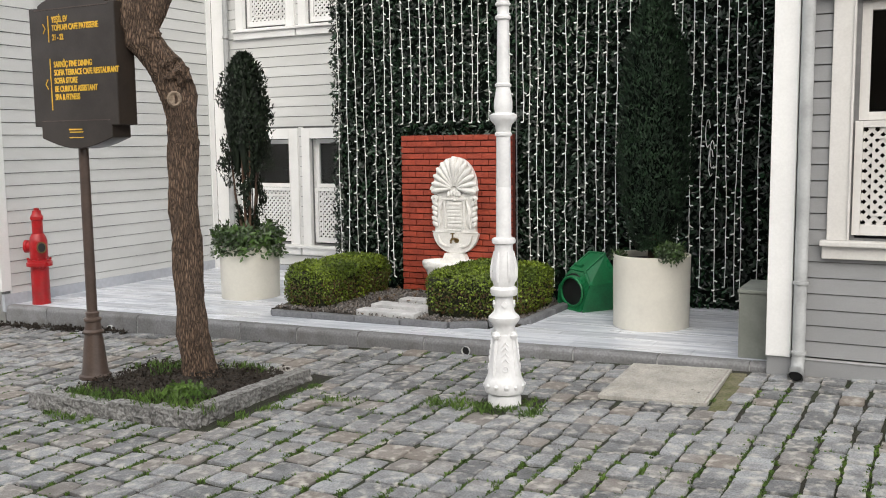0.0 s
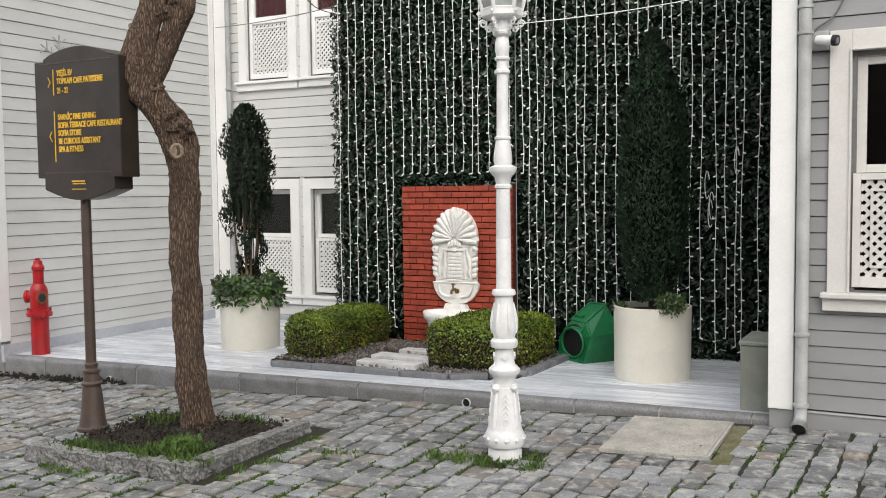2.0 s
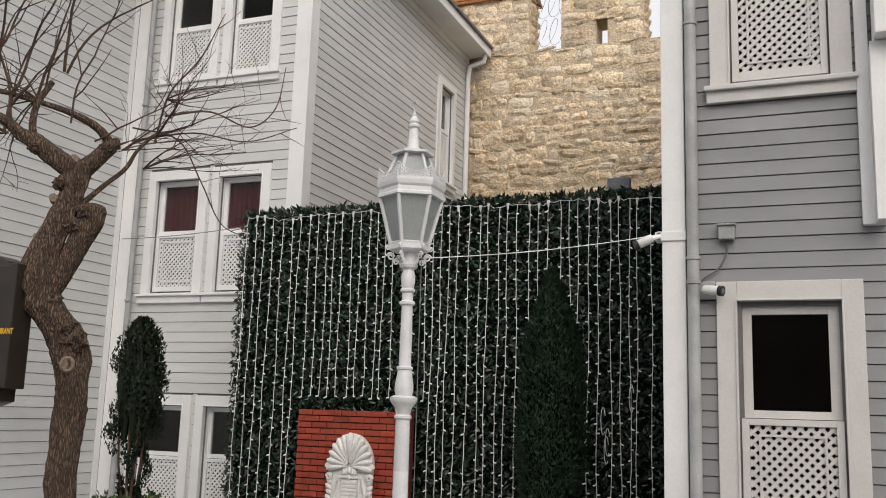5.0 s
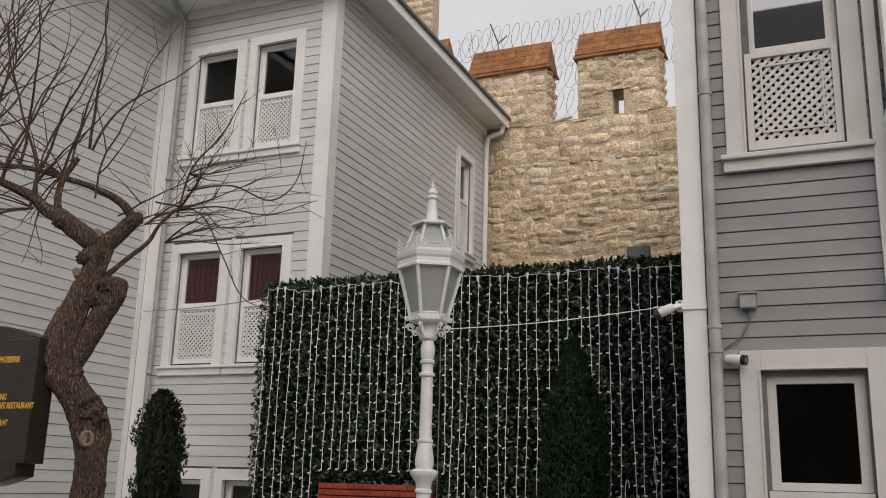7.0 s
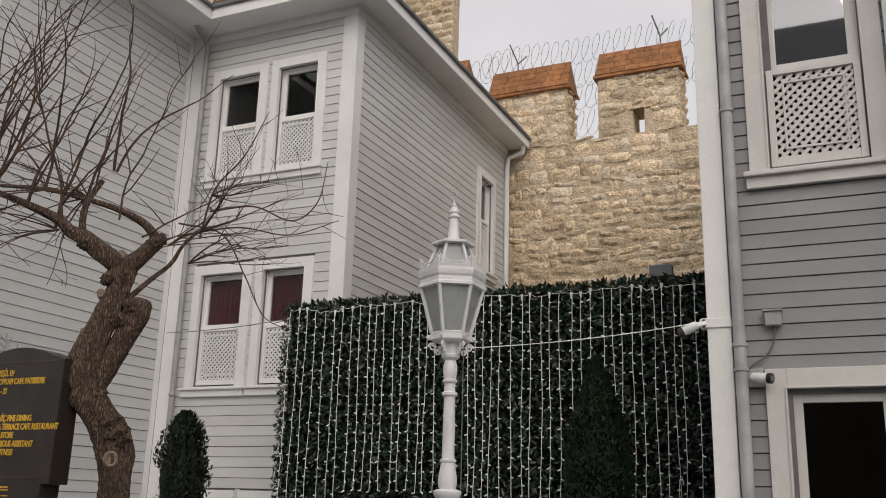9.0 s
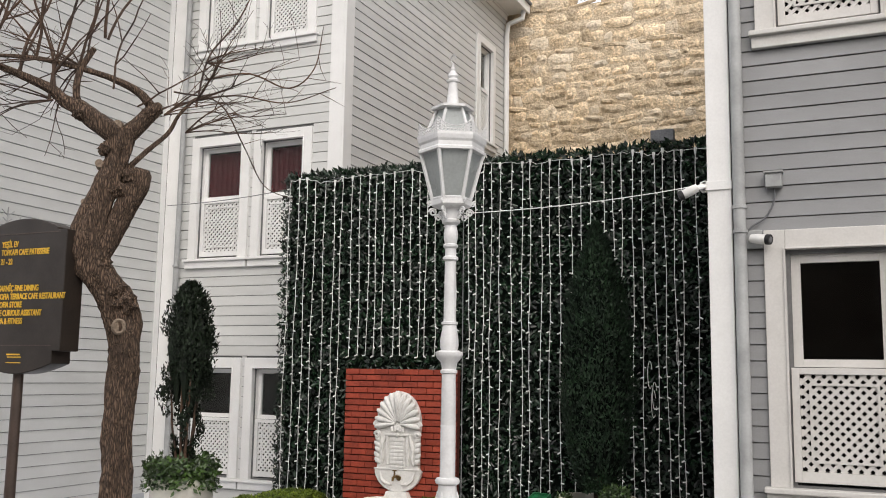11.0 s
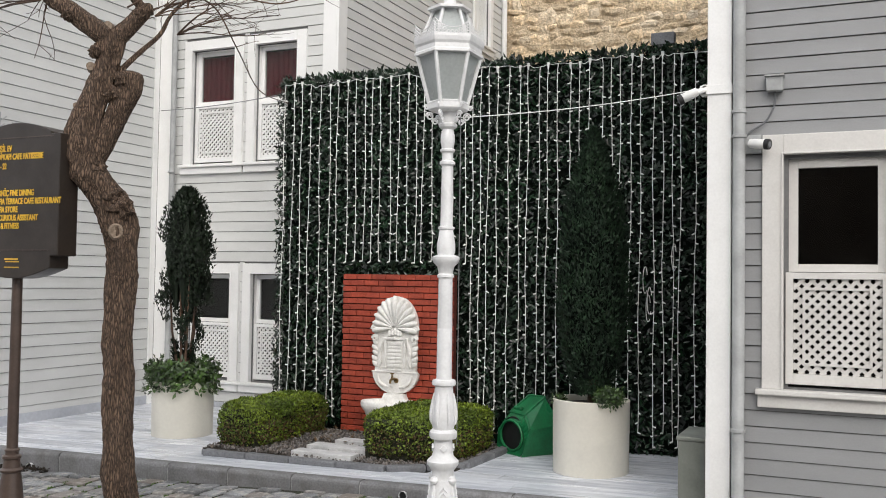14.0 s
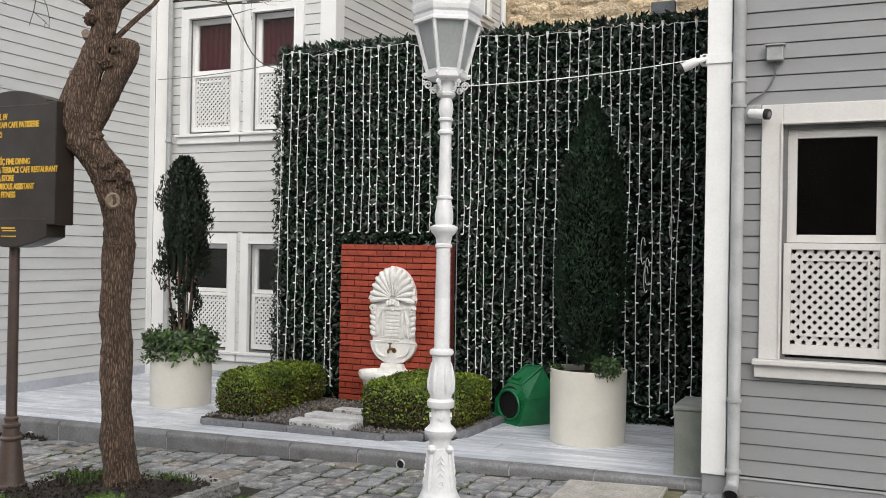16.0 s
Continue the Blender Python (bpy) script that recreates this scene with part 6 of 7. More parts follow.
def shrub_ring(rng, cx, cy, z, r, count, high, droop):
    """A collar of glossy leaves that spills over the rim."""
    a = rng.uniform(0, 2 * np.pi, count)
    q = r * np.sqrt(rng.uniform(0.25, 1.0, count))
    lump = np.array([noise.noise(Vector((math.cos(u) * 2.2, math.sin(u) * 2.2, 3.0))) for u in a])
    at = np.stack([cx + q * (1 + 0.25 * lump) * np.cos(a), cy + q * (1 + 0.25 * lump) * np.sin(a), z + rng.uniform(-droop, high, count) * (0.6 + 0.6 * (lump + 0.5)) * np.where(q > 0.3, 0.8, 1) + 0.02], 1)
    inside = (np.hypot(at[:, 0] - cx, at[:, 1] - cy) < 0.315) & (at[:, 2] < z - 0.04)
    at = at[~inside]
    n = len(at)
    out = unit(np.stack([np.cos(a[~inside]), np.sin(a[~inside]), np.ones(n) * 0.7], 1) + rng.normal(0, 0.5, (n, 3)))
    size = rng.uniform(0.045, 0.08, n)
    ob = mesh_part("shrub", leaf_mesh("shrub", at, out, rng.normal(0, 1, (n, 3)), size, size * 0.5, M["skirt"]), None)
    tagged(ob, "glossy green shrub spilling over the planter rim", "shrub", kind="stuff")


def tuft(rng, cx, cy, z, r, n):
    v = unit(rng.normal(0, 1, (n, 3)))
    at = np.array([cx, cy, z + r * 0.45]) + v * r * rng.uniform(0.4, 1.0, (n, 1)) * [1, 1, 0.7]
    size = rng.uniform(0.025, 0.05, n)
    ob = mesh_part("shrub", leaf_mesh("shrub", at, unit(v + rng.normal(0, 0.4, (n, 3))), v + rng.normal(0, 0.6, (n, 3)), size, size * 0.4, M["skirt"]), None)
    tagged(ob, "small green shrub at the foot of the cypress", "shrub", kind="stuff")


build_conifers()


# ---- clipped hedges, gravel and stepping stones ----
def hedge(x0, x1, y0, y1, z0, z1, seed, label):
    rng = np.random.default_rng(seed)
    h = thing("box_hedge", ((x0 + x1) / 2, (y0 + y1) / 2, z0), label, "hedge", "clipped box hedges")
    lo, hi = np.array([x0, y0, z0]), np.array([x1, y1, z1])
    core = boxes((x0 + 0.05, x1 - 0.05, y0 + 0.05, y1 - 0.05, z0 - 0.03, z1 - 0.05), bevel=0.05)
    part("twig_core", core, M["box_core"], h)
    n = 19000
    p = rng.uniform(-1, 1, (n, 3))
    dims = (hi - lo) / 2
    area = np.array([dims[1] * dims[2], dims[0] * dims[2], dims[0] * dims[1]])
    ax = rng.choice(3, n, p=area / area.sum())
    sg = rng.choice([-1, 1], n)
    sg[(ax == 2)] = 1
    p[np.arange(n), ax] = sg
    nor = np.zeros((n, 3))
    nor[np.arange(n), ax] = sg
    k = 5.0
    rr = (np.abs(p) ** k).sum(1) ** (1 / k)
    q = p / rr[:, None]
    nor = unit(np.sign(q) * np.abs(q) ** (k - 1))
    at = (lo + hi) / 2 + q * dims
    bump = np.array([noise.noise(Vector(v * 7.0)) for v in at])
    at += nor * (bump * 0.028 + rng.uniform(-0.03, 0.012, n))[:, None]
    out = unit(nor + rng.normal(0, 0.55, (n, 3)))
    up = rng.normal(0, 0.8, (n, 3)) + nor * 0.6 + [0, 0, 0.5]
    size = rng.uniform(0.017, 0.032, n)
    rust = (at[:, 2] < z0 + 0.62 * (z1 - z0)) & (rng.random(n) < 0.36)
    mesh_part("leaves", leaf_mesh("leaves", at[~rust], out[~rust], up[~rust], size[~rust], size[~rust] * 0.62, M["box_leaf"]), h, "small bright green leaves", "stuff")
    mesh_part("old_leaves", leaf_mesh("old_leaves", at[rust], out[rust], up[rust], size[rust], size[rust] * 0.62, M["rust_leaf"]), h, "rusty old leaves", "stuff")


hedge(-5.42, -4.93, 6.92, 8.22, 0.03, 0.42, 31, "clipped box hedge beside the stepping stones, bright on top")
hedge(-3.98, -3.10, 7.02, 8.16, 0.04, 0.43, 32, "clipped box hedge before the fountain, rusty on its flank")


def build_garden():
    g = thing("gravel_bed", (-4.3, 7.5, deck_z(-4.3)), "gravel bed with dark stone edging on the terrace", "gravel bed")
    x0, x1, y0, y1 = -5.45, -3.02, 6.80, 8.24
    rnd = random.Random(6)
    part("bed_base", boxes((x0 + 0.02, -3.5, y0 + 0.02, y1 + 0.1, -0.2, 0.035), (-3.5, x1 - 0.02, y0 + 0.2, y1 + 0.1, -0.2, 0.034)), M["soil"], g)

    def run(a, b, count):
        for k in range(count):
            p = [a[i] + (b[i] - a[i]) * k / count for i in (0, 1)]
            q = [a[i] + (b[i] - a[i]) * (k + 1) / count for i in (0, 1)]
            L = math.dist(p, q)
            bm = boxes((-L / 2 + 0.003, L / 2 - 0.003, -0.04, 0.04, -0.06, 0.0), bevel=0.014)
            cx, cy = (p[0] + q[0]) / 2, (p[1] + q[1]) / 2
            piece("edging", mesh_of("edging", bm, M["slate"]), g, Matrix.LocRotScale((cx, cy, deck_z(cx) + 0.05 + rnd.uniform(-0.004, 0.004)), Euler((0, 0, math.atan2(q[1] - p[1], q[0] - p[0]))), None))

    run((x0 + 0.06, y0), (-3.56, y0 - 0.02), 4)
    run((-3.56, y0 - 0.02), (x1, y0 + 0.35), 2)
    run((x1, y0 + 0.35), (x1 + 0.03, y1), 2)
    run((x0 + 0.06, y0), (x0 - 0.02, y1), 3)
    verts, faces = [], []
    rng = np.random.default_rng(2)
    for k in range(7000):
        x, y = rng.uniform(x0 + 0.04, x1 - 0.04), rng.uniform(y0 + 0.04, y1 + 0.0)
        if x > -3.56 and y < y0 + 0.04 + 0.69 * (x + 3.56):
            continue
        z = 0.035 + 0.02 * rng.random() + 0.03 * max(0, noise.noise(Vector((x * 2, y * 2, 0))))
        s = rng.uniform(0.008, 0.018)
        m = Matrix.LocRotScale((x, y, z), Euler(rng.uniform(0, 6.28, 3)), (s, s * 0.8, s * 0.45))
        o = len(verts)
        for c in ((1, 0.2, 0), (0.3, 1, 0.2), (-0.8, 0.6, 0), (-0.7, -0.7, 0.1), (0.4, -1, 0), (0, 0, 1), (0.1, 0, -1)):
            verts.append(tuple(m @ Vector(c)))
        for f in ((0, 1, 5), (1, 2, 5), (2, 3, 5), (3, 4, 5), (4, 0, 5), (1, 0, 6), (2, 1, 6), (3, 2, 6), (4, 3, 6), (0, 4, 6)):
            faces.append(tuple(o + i for i in f))
    mesh_part("gravel", mesh_from("gravel", verts, faces, M["gravel"]), g, "brown and gray slate chips", "stuff")
    n = 60
    at = np.stack([rng.uniform(x0 + 0.5, x1 - 0.7, n), rng.uniform(7.3, y1 - 0.02, n), np.full(n, 0.085)], 1)
    s = rng.uniform(0.03, 0.06, n)
    mesh_part("fallen_leaves", leaf_mesh("fallen_leaves", at, unit(rng.normal(0, 0.5, (n, 3)) + [0, 0, 1]), rng.normal(0, 1, (n, 3)), s, s * 0.6, M["rust_leaf"]), g, "dry brown leaves", "stuff")
    for k, (a, b, y, d) in enumerate(((-4.52, -3.93, 6.93, 0.15), (-4.55, -3.95, 7.24, 0.19), (-4.46, -3.97, 7.57, 0.17))):
        bm = boxes((a, b, y - d / 2, y + d / 2, 0.02, 0.088), bevel=0.006)
        tagged(part("stepping_stone", bm, M["slab"], None), "white stepping stone laid in gravel", "stepping stone", "stepping stones")


build_garden()


# ---- green shelter ----
def build_bin():
    g = thing("animal_shelter", (-2.92, 8.0, 0.03), "faceted green plastic shelter with a round hole", "shelter")
    z0 = deck_z(-2.9)
    turn = Matrix.Translation((-2.80, 8.10, z0)) @ Matrix.Rotation(radians(-30), 4, "Z") @ Matrix.Diagonal((0.98, 0.96, 0.86, 1.0))
    bm = bmesh.new()
    # two bent outlines, of the front and the back, joined by flat panels
    front = [(-0.23, -0.20, 0.0), (0.17, -0.24, 0.0), (0.23, -0.20, 0.28), (0.10, -0.15, 0.40), (-0.12, -0.14, 0.41), (-0.25, -0.17, 0.22)]
    back = [(-0.20, 0.16, 0.0), (0.24, 0.16, 0.0), (0.30, 0.12, 0.32), (0.16, 0.05, 0.585), (-0.03, 0.03, 0.585), (-0.22, 0.12, 0.34)]
    f = [bm.verts.new(turn @ Vector(p)) for p in front]
    b = [bm.verts.new(turn @ Vector(p)) for p in back]
    for k in range(6):
        bm.faces.new((f[k], b[k], b[(k + 1) % 6], f[(k + 1) % 6]))
    bm.faces.new(list(reversed(b)))
    # front face with a round opening
    c = Vector((-0.03, -0.195, 0.19))
    n = 30
    hole, lip, deep = [], [], []
    for k in range(n):
        a = 2 * math.pi * k / n
        hole.append(bm.verts.new(turn @ (c + Vector((0.15 * math.cos(a), 0.02, 0.15 * math.sin(a))))))
    def edge_point(k):
        a = 2 * math.pi * k / n
        d = Vector((math.cos(a), math.sin(a)))
        best = None
        for i in range(6):
            p, q = Vector((front[i][0] - c.x, front[i][2] - c.z)), Vector((front[(i + 1) % 6][0] - c.x, front[(i + 1) % 6][2] - c.z))
            e = q - p
            den = d.x * e.y - d.y * e.x
            if abs(den) > 1e-9:
                s = (p.x * e.y - p.y * e.x) / den
                t = (p.x * d.y - p.y * d.x) / den
                if s > 0 and -1e-6 <= t <= 1 + 1e-6:
                    y = front[i][1] + (front[(i + 1) % 6][1] - front[i][1]) * t
                    best = Vector((c.x + d.x * s, y, c.z + d.y * s))
        return best
    rim = [bm.verts.new(turn @ edge_point(k)) for k in range(n)]
    for k in range(n):
        bm.faces.new((hole[k], hole[(k + 1) % n], rim[(k + 1) % n], rim[k]))
    bmesh.ops.remove_doubles(bm, verts=bm.verts[:], dist=0.0005)
    bmesh.ops.recalc_face_normals(bm, faces=bm.faces[:])
    shell = part("shell", bm, M["green_plastic"], g)
    ring = [turn @ (c + Vector((0.152 * math.cos(a), 0.0, 0.152 * math.sin(a)))) for a in np.linspace(0, 2 * math.pi, 37)]
    part("hole_rim", tube(bmesh.new(), ring, 0.011, 8, caps=False), M["green_plastic"], shell, smooth=True)
    part("dark_inside", tube(bmesh.new(), [turn @ (c + Vector((0, 0.03, 0))), turn @ (c + Vector((0, 0.26, 0)))], [0.165, 0.165], 24), M["black"], g)
    bm = bmesh.new()
    for p, q in (((0.23, -0.19, 0.29), (0.10, -0.14, 0.42)), ((0.10, -0.14, 0.415), (0.16, 0.05, 0.60)), ((-0.12, -0.13, 0.42), (-0.03, 0.03, 0.60)), ((0.16, 0.05, 0.595), (-0.03, 0.03, 0.595)), ((0.10, -0.145, 0.41), (-0.12, -0.135, 0.42))):
        tube(bm, [turn @ Vector(p), turn @ Vector(q)], 0.009, 6)
    part("seams", bm, M["green_plastic"], shell, smooth=True)
    part("hatch", tube(bmesh.new(), [turn @ Vector((-0.10, -0.09, 0.46)), turn @ Vector((0.02, -0.10, 0.455))], [0.02, 0.02], 6), M["green_plastic"], shell)


build_bin()

# ---- utility box ----
ub = thing("utility_box", (-1.08, 6.72, 0.06), "gray green metal utility box beside the corner board", "utility box")
part("case", boxes((-1.185, -0.985, 6.50, 6.98, 0.055, 0.50), bevel=0.008), M["gray_box"], ub)
part("lid", boxes((-1.195, -0.98, 6.49, 6.99, 0.501, 0.53), bevel=0.008), M["gray_box"], ub)


# ---- small things on the right house ----
def bullet_camera(at, aim, label, mount):
    t = thing("security_camera", at, label, "camera", "security cameras")
    p, d = Vector(at), Vector(aim).normalized()
    part("housing", tube(bmesh.new(), [p - d * 0.062, p - d * 0.06, p - d * 0.02, p + d * 0.042, p + d * 0.046], [0.020, 0.027, 0.031, 0.031, 0.028], 20), M["ivory_plastic"], t, smooth=True)
    part("hood", tube(bmesh.new(), [p + d * 0.042, p + d * 0.044, p + d * 0.072], [0.030, 0.034, 0.033], 20), M["black"], t, "black lens hood", True)
    part("lens", tube(bmesh.new(), [p + d * 0.0721, p + d * 0.0745], [0.020, 0.018], 16), M["slate"], t)
    part("base_ring", tube(bmesh.new(), [Vector(mount) + Vector((0, -0.012, 0)), Vector(mount)], [0.038, 0.040], 18), M["ivory_plastic"], t, smooth=True)
    part("arm", tube(bmesh.new(), [p - d * 0.03, Vector(mount) + Vector((0, -0.02, 0)), Vector(mount)], [0.014, 0.014, 0.03], 10), M["ivory_plastic"], t, smooth=True)


bullet_camera((-0.640, 6.215, 2.452), (0.93, -0.34, -0.14), "white bullet camera with black hood on gray clapboard", (-0.70, 6.295, 2.46))
tagged(part("camera_plate", boxes((-0.752, -0.632, 6.276, 6.299, 2.40, 2.52), bevel=0.006), M["pipe_gray"], None), "gray back box behind the camera", "junction box")
bullet_camera((-1.075, 6.20, 2.785), (-0.82, -0.22, -0.42), "white bullet camera on the corner board", (-0.985, 6.29, 2.83))
strap = thing("camera_strap", (-0.97, 6.28, 2.84), "white strap that holds the camera on the corner board", "strap")
part("band", boxes((-1.0, -0.81, 6.268, 6.279, 2.80, 2.86), (-1.015, -0.975, 6.268, 6.36, 2.80, 2.86), bevel=0.002), M["white"], strap)
jb = thing("junction_box", (-0.55, 6.28, 2.83), "gray plastic junction box on clapboard", "junction box")
part("case", boxes((-0.60, -0.50, 6.235, 6.299, 2.79, 2.88), bevel=0.006), M["pipe_gray"], jb)
part("hood", boxes((-0.61, -0.49, 6.22, 6.299, 2.881, 2.892), bevel=0.003), M["pipe_gray"], jb)
pts, rad = smooth_path([(-0.55, 6.28, 2.79, 0.007), (-0.555, 6.28, 2.70, 0.007), (-0.61, 6.28, 2.60, 0.007), (-0.70, 6.28, 2.54, 0.007), (-0.735, 6.285, 2.47, 0.007)], 6)
tagged(part("cable", tube(bmesh.new(), pts, rad, 6), M["slate"], None, smooth=True), "dark cable from the junction box to the camera", "cable")


def cable(a, b, sag, r, label, mat="wire_white"):
    pts = [Vector(a).lerp(Vector(b), t) - Vector((0, 0, sag * 4 * t * (1 - t))) for t in np.linspace(0, 1, 20)]
    return tagged(part("cable", tube(bmesh.new(), pts, r, 6), M[mat], None, smooth=True), label, "cable")


cable((-0.97, 6.27, 2.845), (-2.36, 5.27, 2.56), 0.03, 0.0029, "white cable from the corner board to the lamp")
cable((-5.0, 8.32, 3.60), (-8.4, 9.55, 3.72), 0.05, 0.005, "thin gray cable across the house front", "steel")
cable((-2.300, 5.295, 2.60), (-2.296, 5.298, 0.55), 0.0, 0.0028, "thin wire hanging down the lamp post", "steel")
fl = thing("floodlight", (-1.70, 8.45, 3.72), "dark gray floodlight on top of the leaf screen", "floodlight")
part("case", boxes((-1.80, -1.59, 8.42, 8.50, 3.71, 3.82), bevel=0.008), M["slate"], fl)
part("foot", boxes((-1.71, -1.68, 8.43, 8.47, 3.60, 3.71)), M["slate"], fl)


# ---- snowflake ornament on the left wall ----
def build_flake():
    c = Vector((LEFT_X + 0.06, 7.12, 3.02))
    s = thing("snowflake_ornament", c, "gray wire snowflake ornament on the clapboard wall", "ornament")
    for k in range(6):
        a = k * math.pi / 3 + 0.5
        d = Vector((0, math.cos(a), math.sin(a)))
        n = Vector((0, -d.z, d.y))
        b = bmesh.new()
        tube(b, [c, c + d * 0.27], 0.007, 6)
        for r, l in ((0.11, 0.06), (0.18, 0.08)):
            for g in (-1, 1):
                tube(b, [c + d * r, c + d * (r + l * 0.7) + n * l * g], 0.006, 5)
        part("arm", b, M["pipe_gray"], s)


build_flake()


# ---- old city wall ----
def stone_mesh(seed, mat):
    """A worn stone of unit size, its front bulging and its outline uneven."""
    rnd = random.Random(seed)
    bm = bmesh.new()
    nx, nz = 4, 3
    grid = []
    for i in range(nx + 1):
        col = []
        for j in range(nz + 1):
            x, z = i / nx - 0.5, j / nz - 0.5
            e = max(abs(x), abs(z)) * 2
            rim = e > 0.95
            corner = abs(x) > 0.45 and abs(z) > 0.45
            k = rnd.uniform(0.78, 0.97) if corner else 1.0
            y = 0.10 if rim else -0.62 + rnd.uniform(-0.3, 0.2)
            col.append(bm.verts.new(((x + rnd.uniform(-0.06, 0.06)) * k, y, (z + rnd.uniform(-0.085, 0.085)) * k)))
        grid.append(col)
    for i in range(nx):
        for j in range(nz):
            bm.faces.new((grid[i][j], grid[i + 1][j], grid[i + 1][j + 1], grid[i][j + 1]))
    return mesh_of("stone", bm, mat, True)


def build_city_wall():
    rnd = random.Random(17)
    w = tagged(new("city_wall"), "old battlemented city wall of sandy rubble stone", "wall", kind="structure")
    Y, T = STONE_Y, 0.5
    base = 8.05
    x0, x1 = -12.0, 6.0
    hole = (-3.47, -3.27, 8.06, 8.50)
    part("wall_core", boxes((x0, x1, Y, Y + 1.6, -0.5, base)), M["mortar"], w)
    merlons = [(-8.25, -6.76, 9.70, 10.20), (-6.20, -4.68, 9.17, 9.78), (-4.10, -2.64, 9.24, 9.82), (-2.02, -0.5, 9.2, 9.7), (0.05, 1.6, 9.2, 9.7)]
    for n, (a, b, z, zt) in enumerate(merlons):
        if n == 2:
            bm = boxes((a, hole[0], Y, Y + T, base, z), (hole[1], b, Y, Y + T, base, z), (hole[0], hole[1], Y, Y + T, hole[3], z))
        else:
            bm = boxes((a, b, Y, Y + T, base, z))
        part("merlon_core", bm, M["mortar"], w)
        if n == 2:
            # a broad lintel over the loophole
            part("loophole_lintel", boxes((hole[0] - 0.08, hole[1] + 0.13, Y - 0.03, Y + 0.06, 8.50, 8.545), bevel=0.01), M["stone"], w)
        # gabled cap of flat bricks
        cap = bmesh.new()
        o = 0.05
        v = [cap.verts.new(p) for p in ((a - o, Y - o, z), (b + o, Y - o, z), (b + o, Y + T + o, z), (a - o, Y + T + o, z), (a - 0.0, Y + 0.25, zt), (b + 0.0, Y + 0.25, zt))]
        for f in ((0, 1, 5, 4), (1, 2, 5), (2, 3, 4, 5), (3, 0, 4), (3, 2, 1, 0)):
            cap.faces.new([v[k] for k in f])
        cap_ob = part("cap_core", cap, M["cap"], w, "orange brick capping")
        part("cap_course", boxes((a - 0.07, b + 0.07, Y - 0.075, Y + T + 0.07, z - 0.055, z - 0.003), bevel=0.008), M["cap"], w)
        k, x = 0, a - 0.02
        slope = math.atan2(zt - z, 0.30)
        rowh = 0.155
        run = math.hypot(zt - z, 0.30)
        for r in range(int(run / rowh)):
            x = a - 0.03
            while x < b:
                L = min(rnd.uniform(0.24, 0.34), b + 0.03 - x)
                if L > 0.04:
                    c = (r + 0.5) * rowh
                    bm = boxes((-L / 2 + 0.004, L / 2 - 0.004, -rowh / 2 + 0.003, rowh / 2 - 0.003, -0.01, 0.014), bevel=0.004)
                    ob = piece("cap_brick", mesh_of("cap_brick", bm, M["cap"]), w, Matrix.LocRotScale((x + L / 2, Y - o + c * math.cos(slope), z + c * math.sin(slope) + 0.012), Euler((slope, 0, rnd.uniform(-0.01, 0.01))), None))
                x += L
    singles = [stone_mesh(k, M["stone"]) for k in range(16)]
    joined_src = [stone_mesh(k, M["stone_joined"]) for k in range(8)]
    jv, jf = [], []
    count = 0

    def lay(a, b, z, h, single_zone):
        nonlocal count
        x = a - rnd.random() * 0.1
        while x < b:
            L = rnd.choice((rnd.uniform(0.12, 0.26), rnd.uniform(0.22, 0.55))) * (1.15 if h > 0.17 else 0.95)
            p, q = max(x, a), min(x + L, b)
            x += L
            if q - p < 0.07:
                continue
            cx, zz, hh = (p + q) / 2, z + h / 2 + rnd.uniform(-0.05, 0.05), h * rnd.uniform(0.68, 1.18)
            if hole[0] - 0.02 < q and p < hole[1] + 0.02 and hole[2] - 0.03 < z + h and z < hole[3] + 0.03:
                continue
            m = Matrix.LocRotScale((cx, Y - rnd.uniform(0.0, 0.012), zz), Euler((rnd.uniform(-0.06, 0.06), rnd.uniform(-0.15, 0.15), rnd.uniform(-0.05, 0.05))), ((q - p) * 0.985, rnd.uniform(0.022, 0.058), hh))
            if single_zone and count < 290:
                piece("stone", rnd.choice(singles), w, m)
                count += 1
            else:
                me = rnd.choice(joined_src)
                o = len(jv)
                jv.extend(tuple(m @ v.co) for v in me.vertices)
                jf.extend(tuple(o + i for i in poly.vertices) for poly in me.polygons)

    z = 3.2
    while z < base:
        h = min(rnd.uniform(0.10, 0.25), base - z)
        if h > 0.05:
            lay(-6.6 if z < 8 else -8.3, -0.6, z, h, 5.2 < z < 7.7)
        z += h
    for a, b, z1, zt in merlons[:4]:
        z = base
        while z < z1 - 0.06:
            h = min(rnd.uniform(0.13, 0.24), z1 - 0.05 - z)
            if h > 0.05:
                lay(a, b, z, h, True)
            z += h
        # the end face seen past the gap
        z = base
        while z < z1 - 0.06:
            h = min(rnd.uniform(0.15, 0.24), z1 - 0.05 - z)
            y = Y + 0.02
            while y < Y + T:
                L = min(rnd.uniform(0.2, 0.38), Y + T - y)
                if L > 0.06 and h > 0.05:
                    m = Matrix.LocRotScale((b, y + L / 2, z + h / 2), Euler((0, 0, radians(90))), (L * 0.97, 0.07, h * 0.95))
                    me = rnd.choice(joined_src)
                    o = len(jv)
                    jv.extend(tuple(m @ v.co) for v in me.vertices)
                    jf.extend(tuple(o + i for i in poly.vertices) for poly in me.polygons)
                y += L
            z += h
    ob = mesh_part("rubble", mesh_from("rubble", jv, jf, M["stone_joined"]), w, "sandy rubble stones", "stuff")
    ob.data.polygons.foreach_set("use_smooth", [True] * len(ob.data.polygons))
    # a taller tower behind the house
    t = tagged(new("wall_tower"), "tall sandy stone tower behind the house roof", "tower", kind="structure")
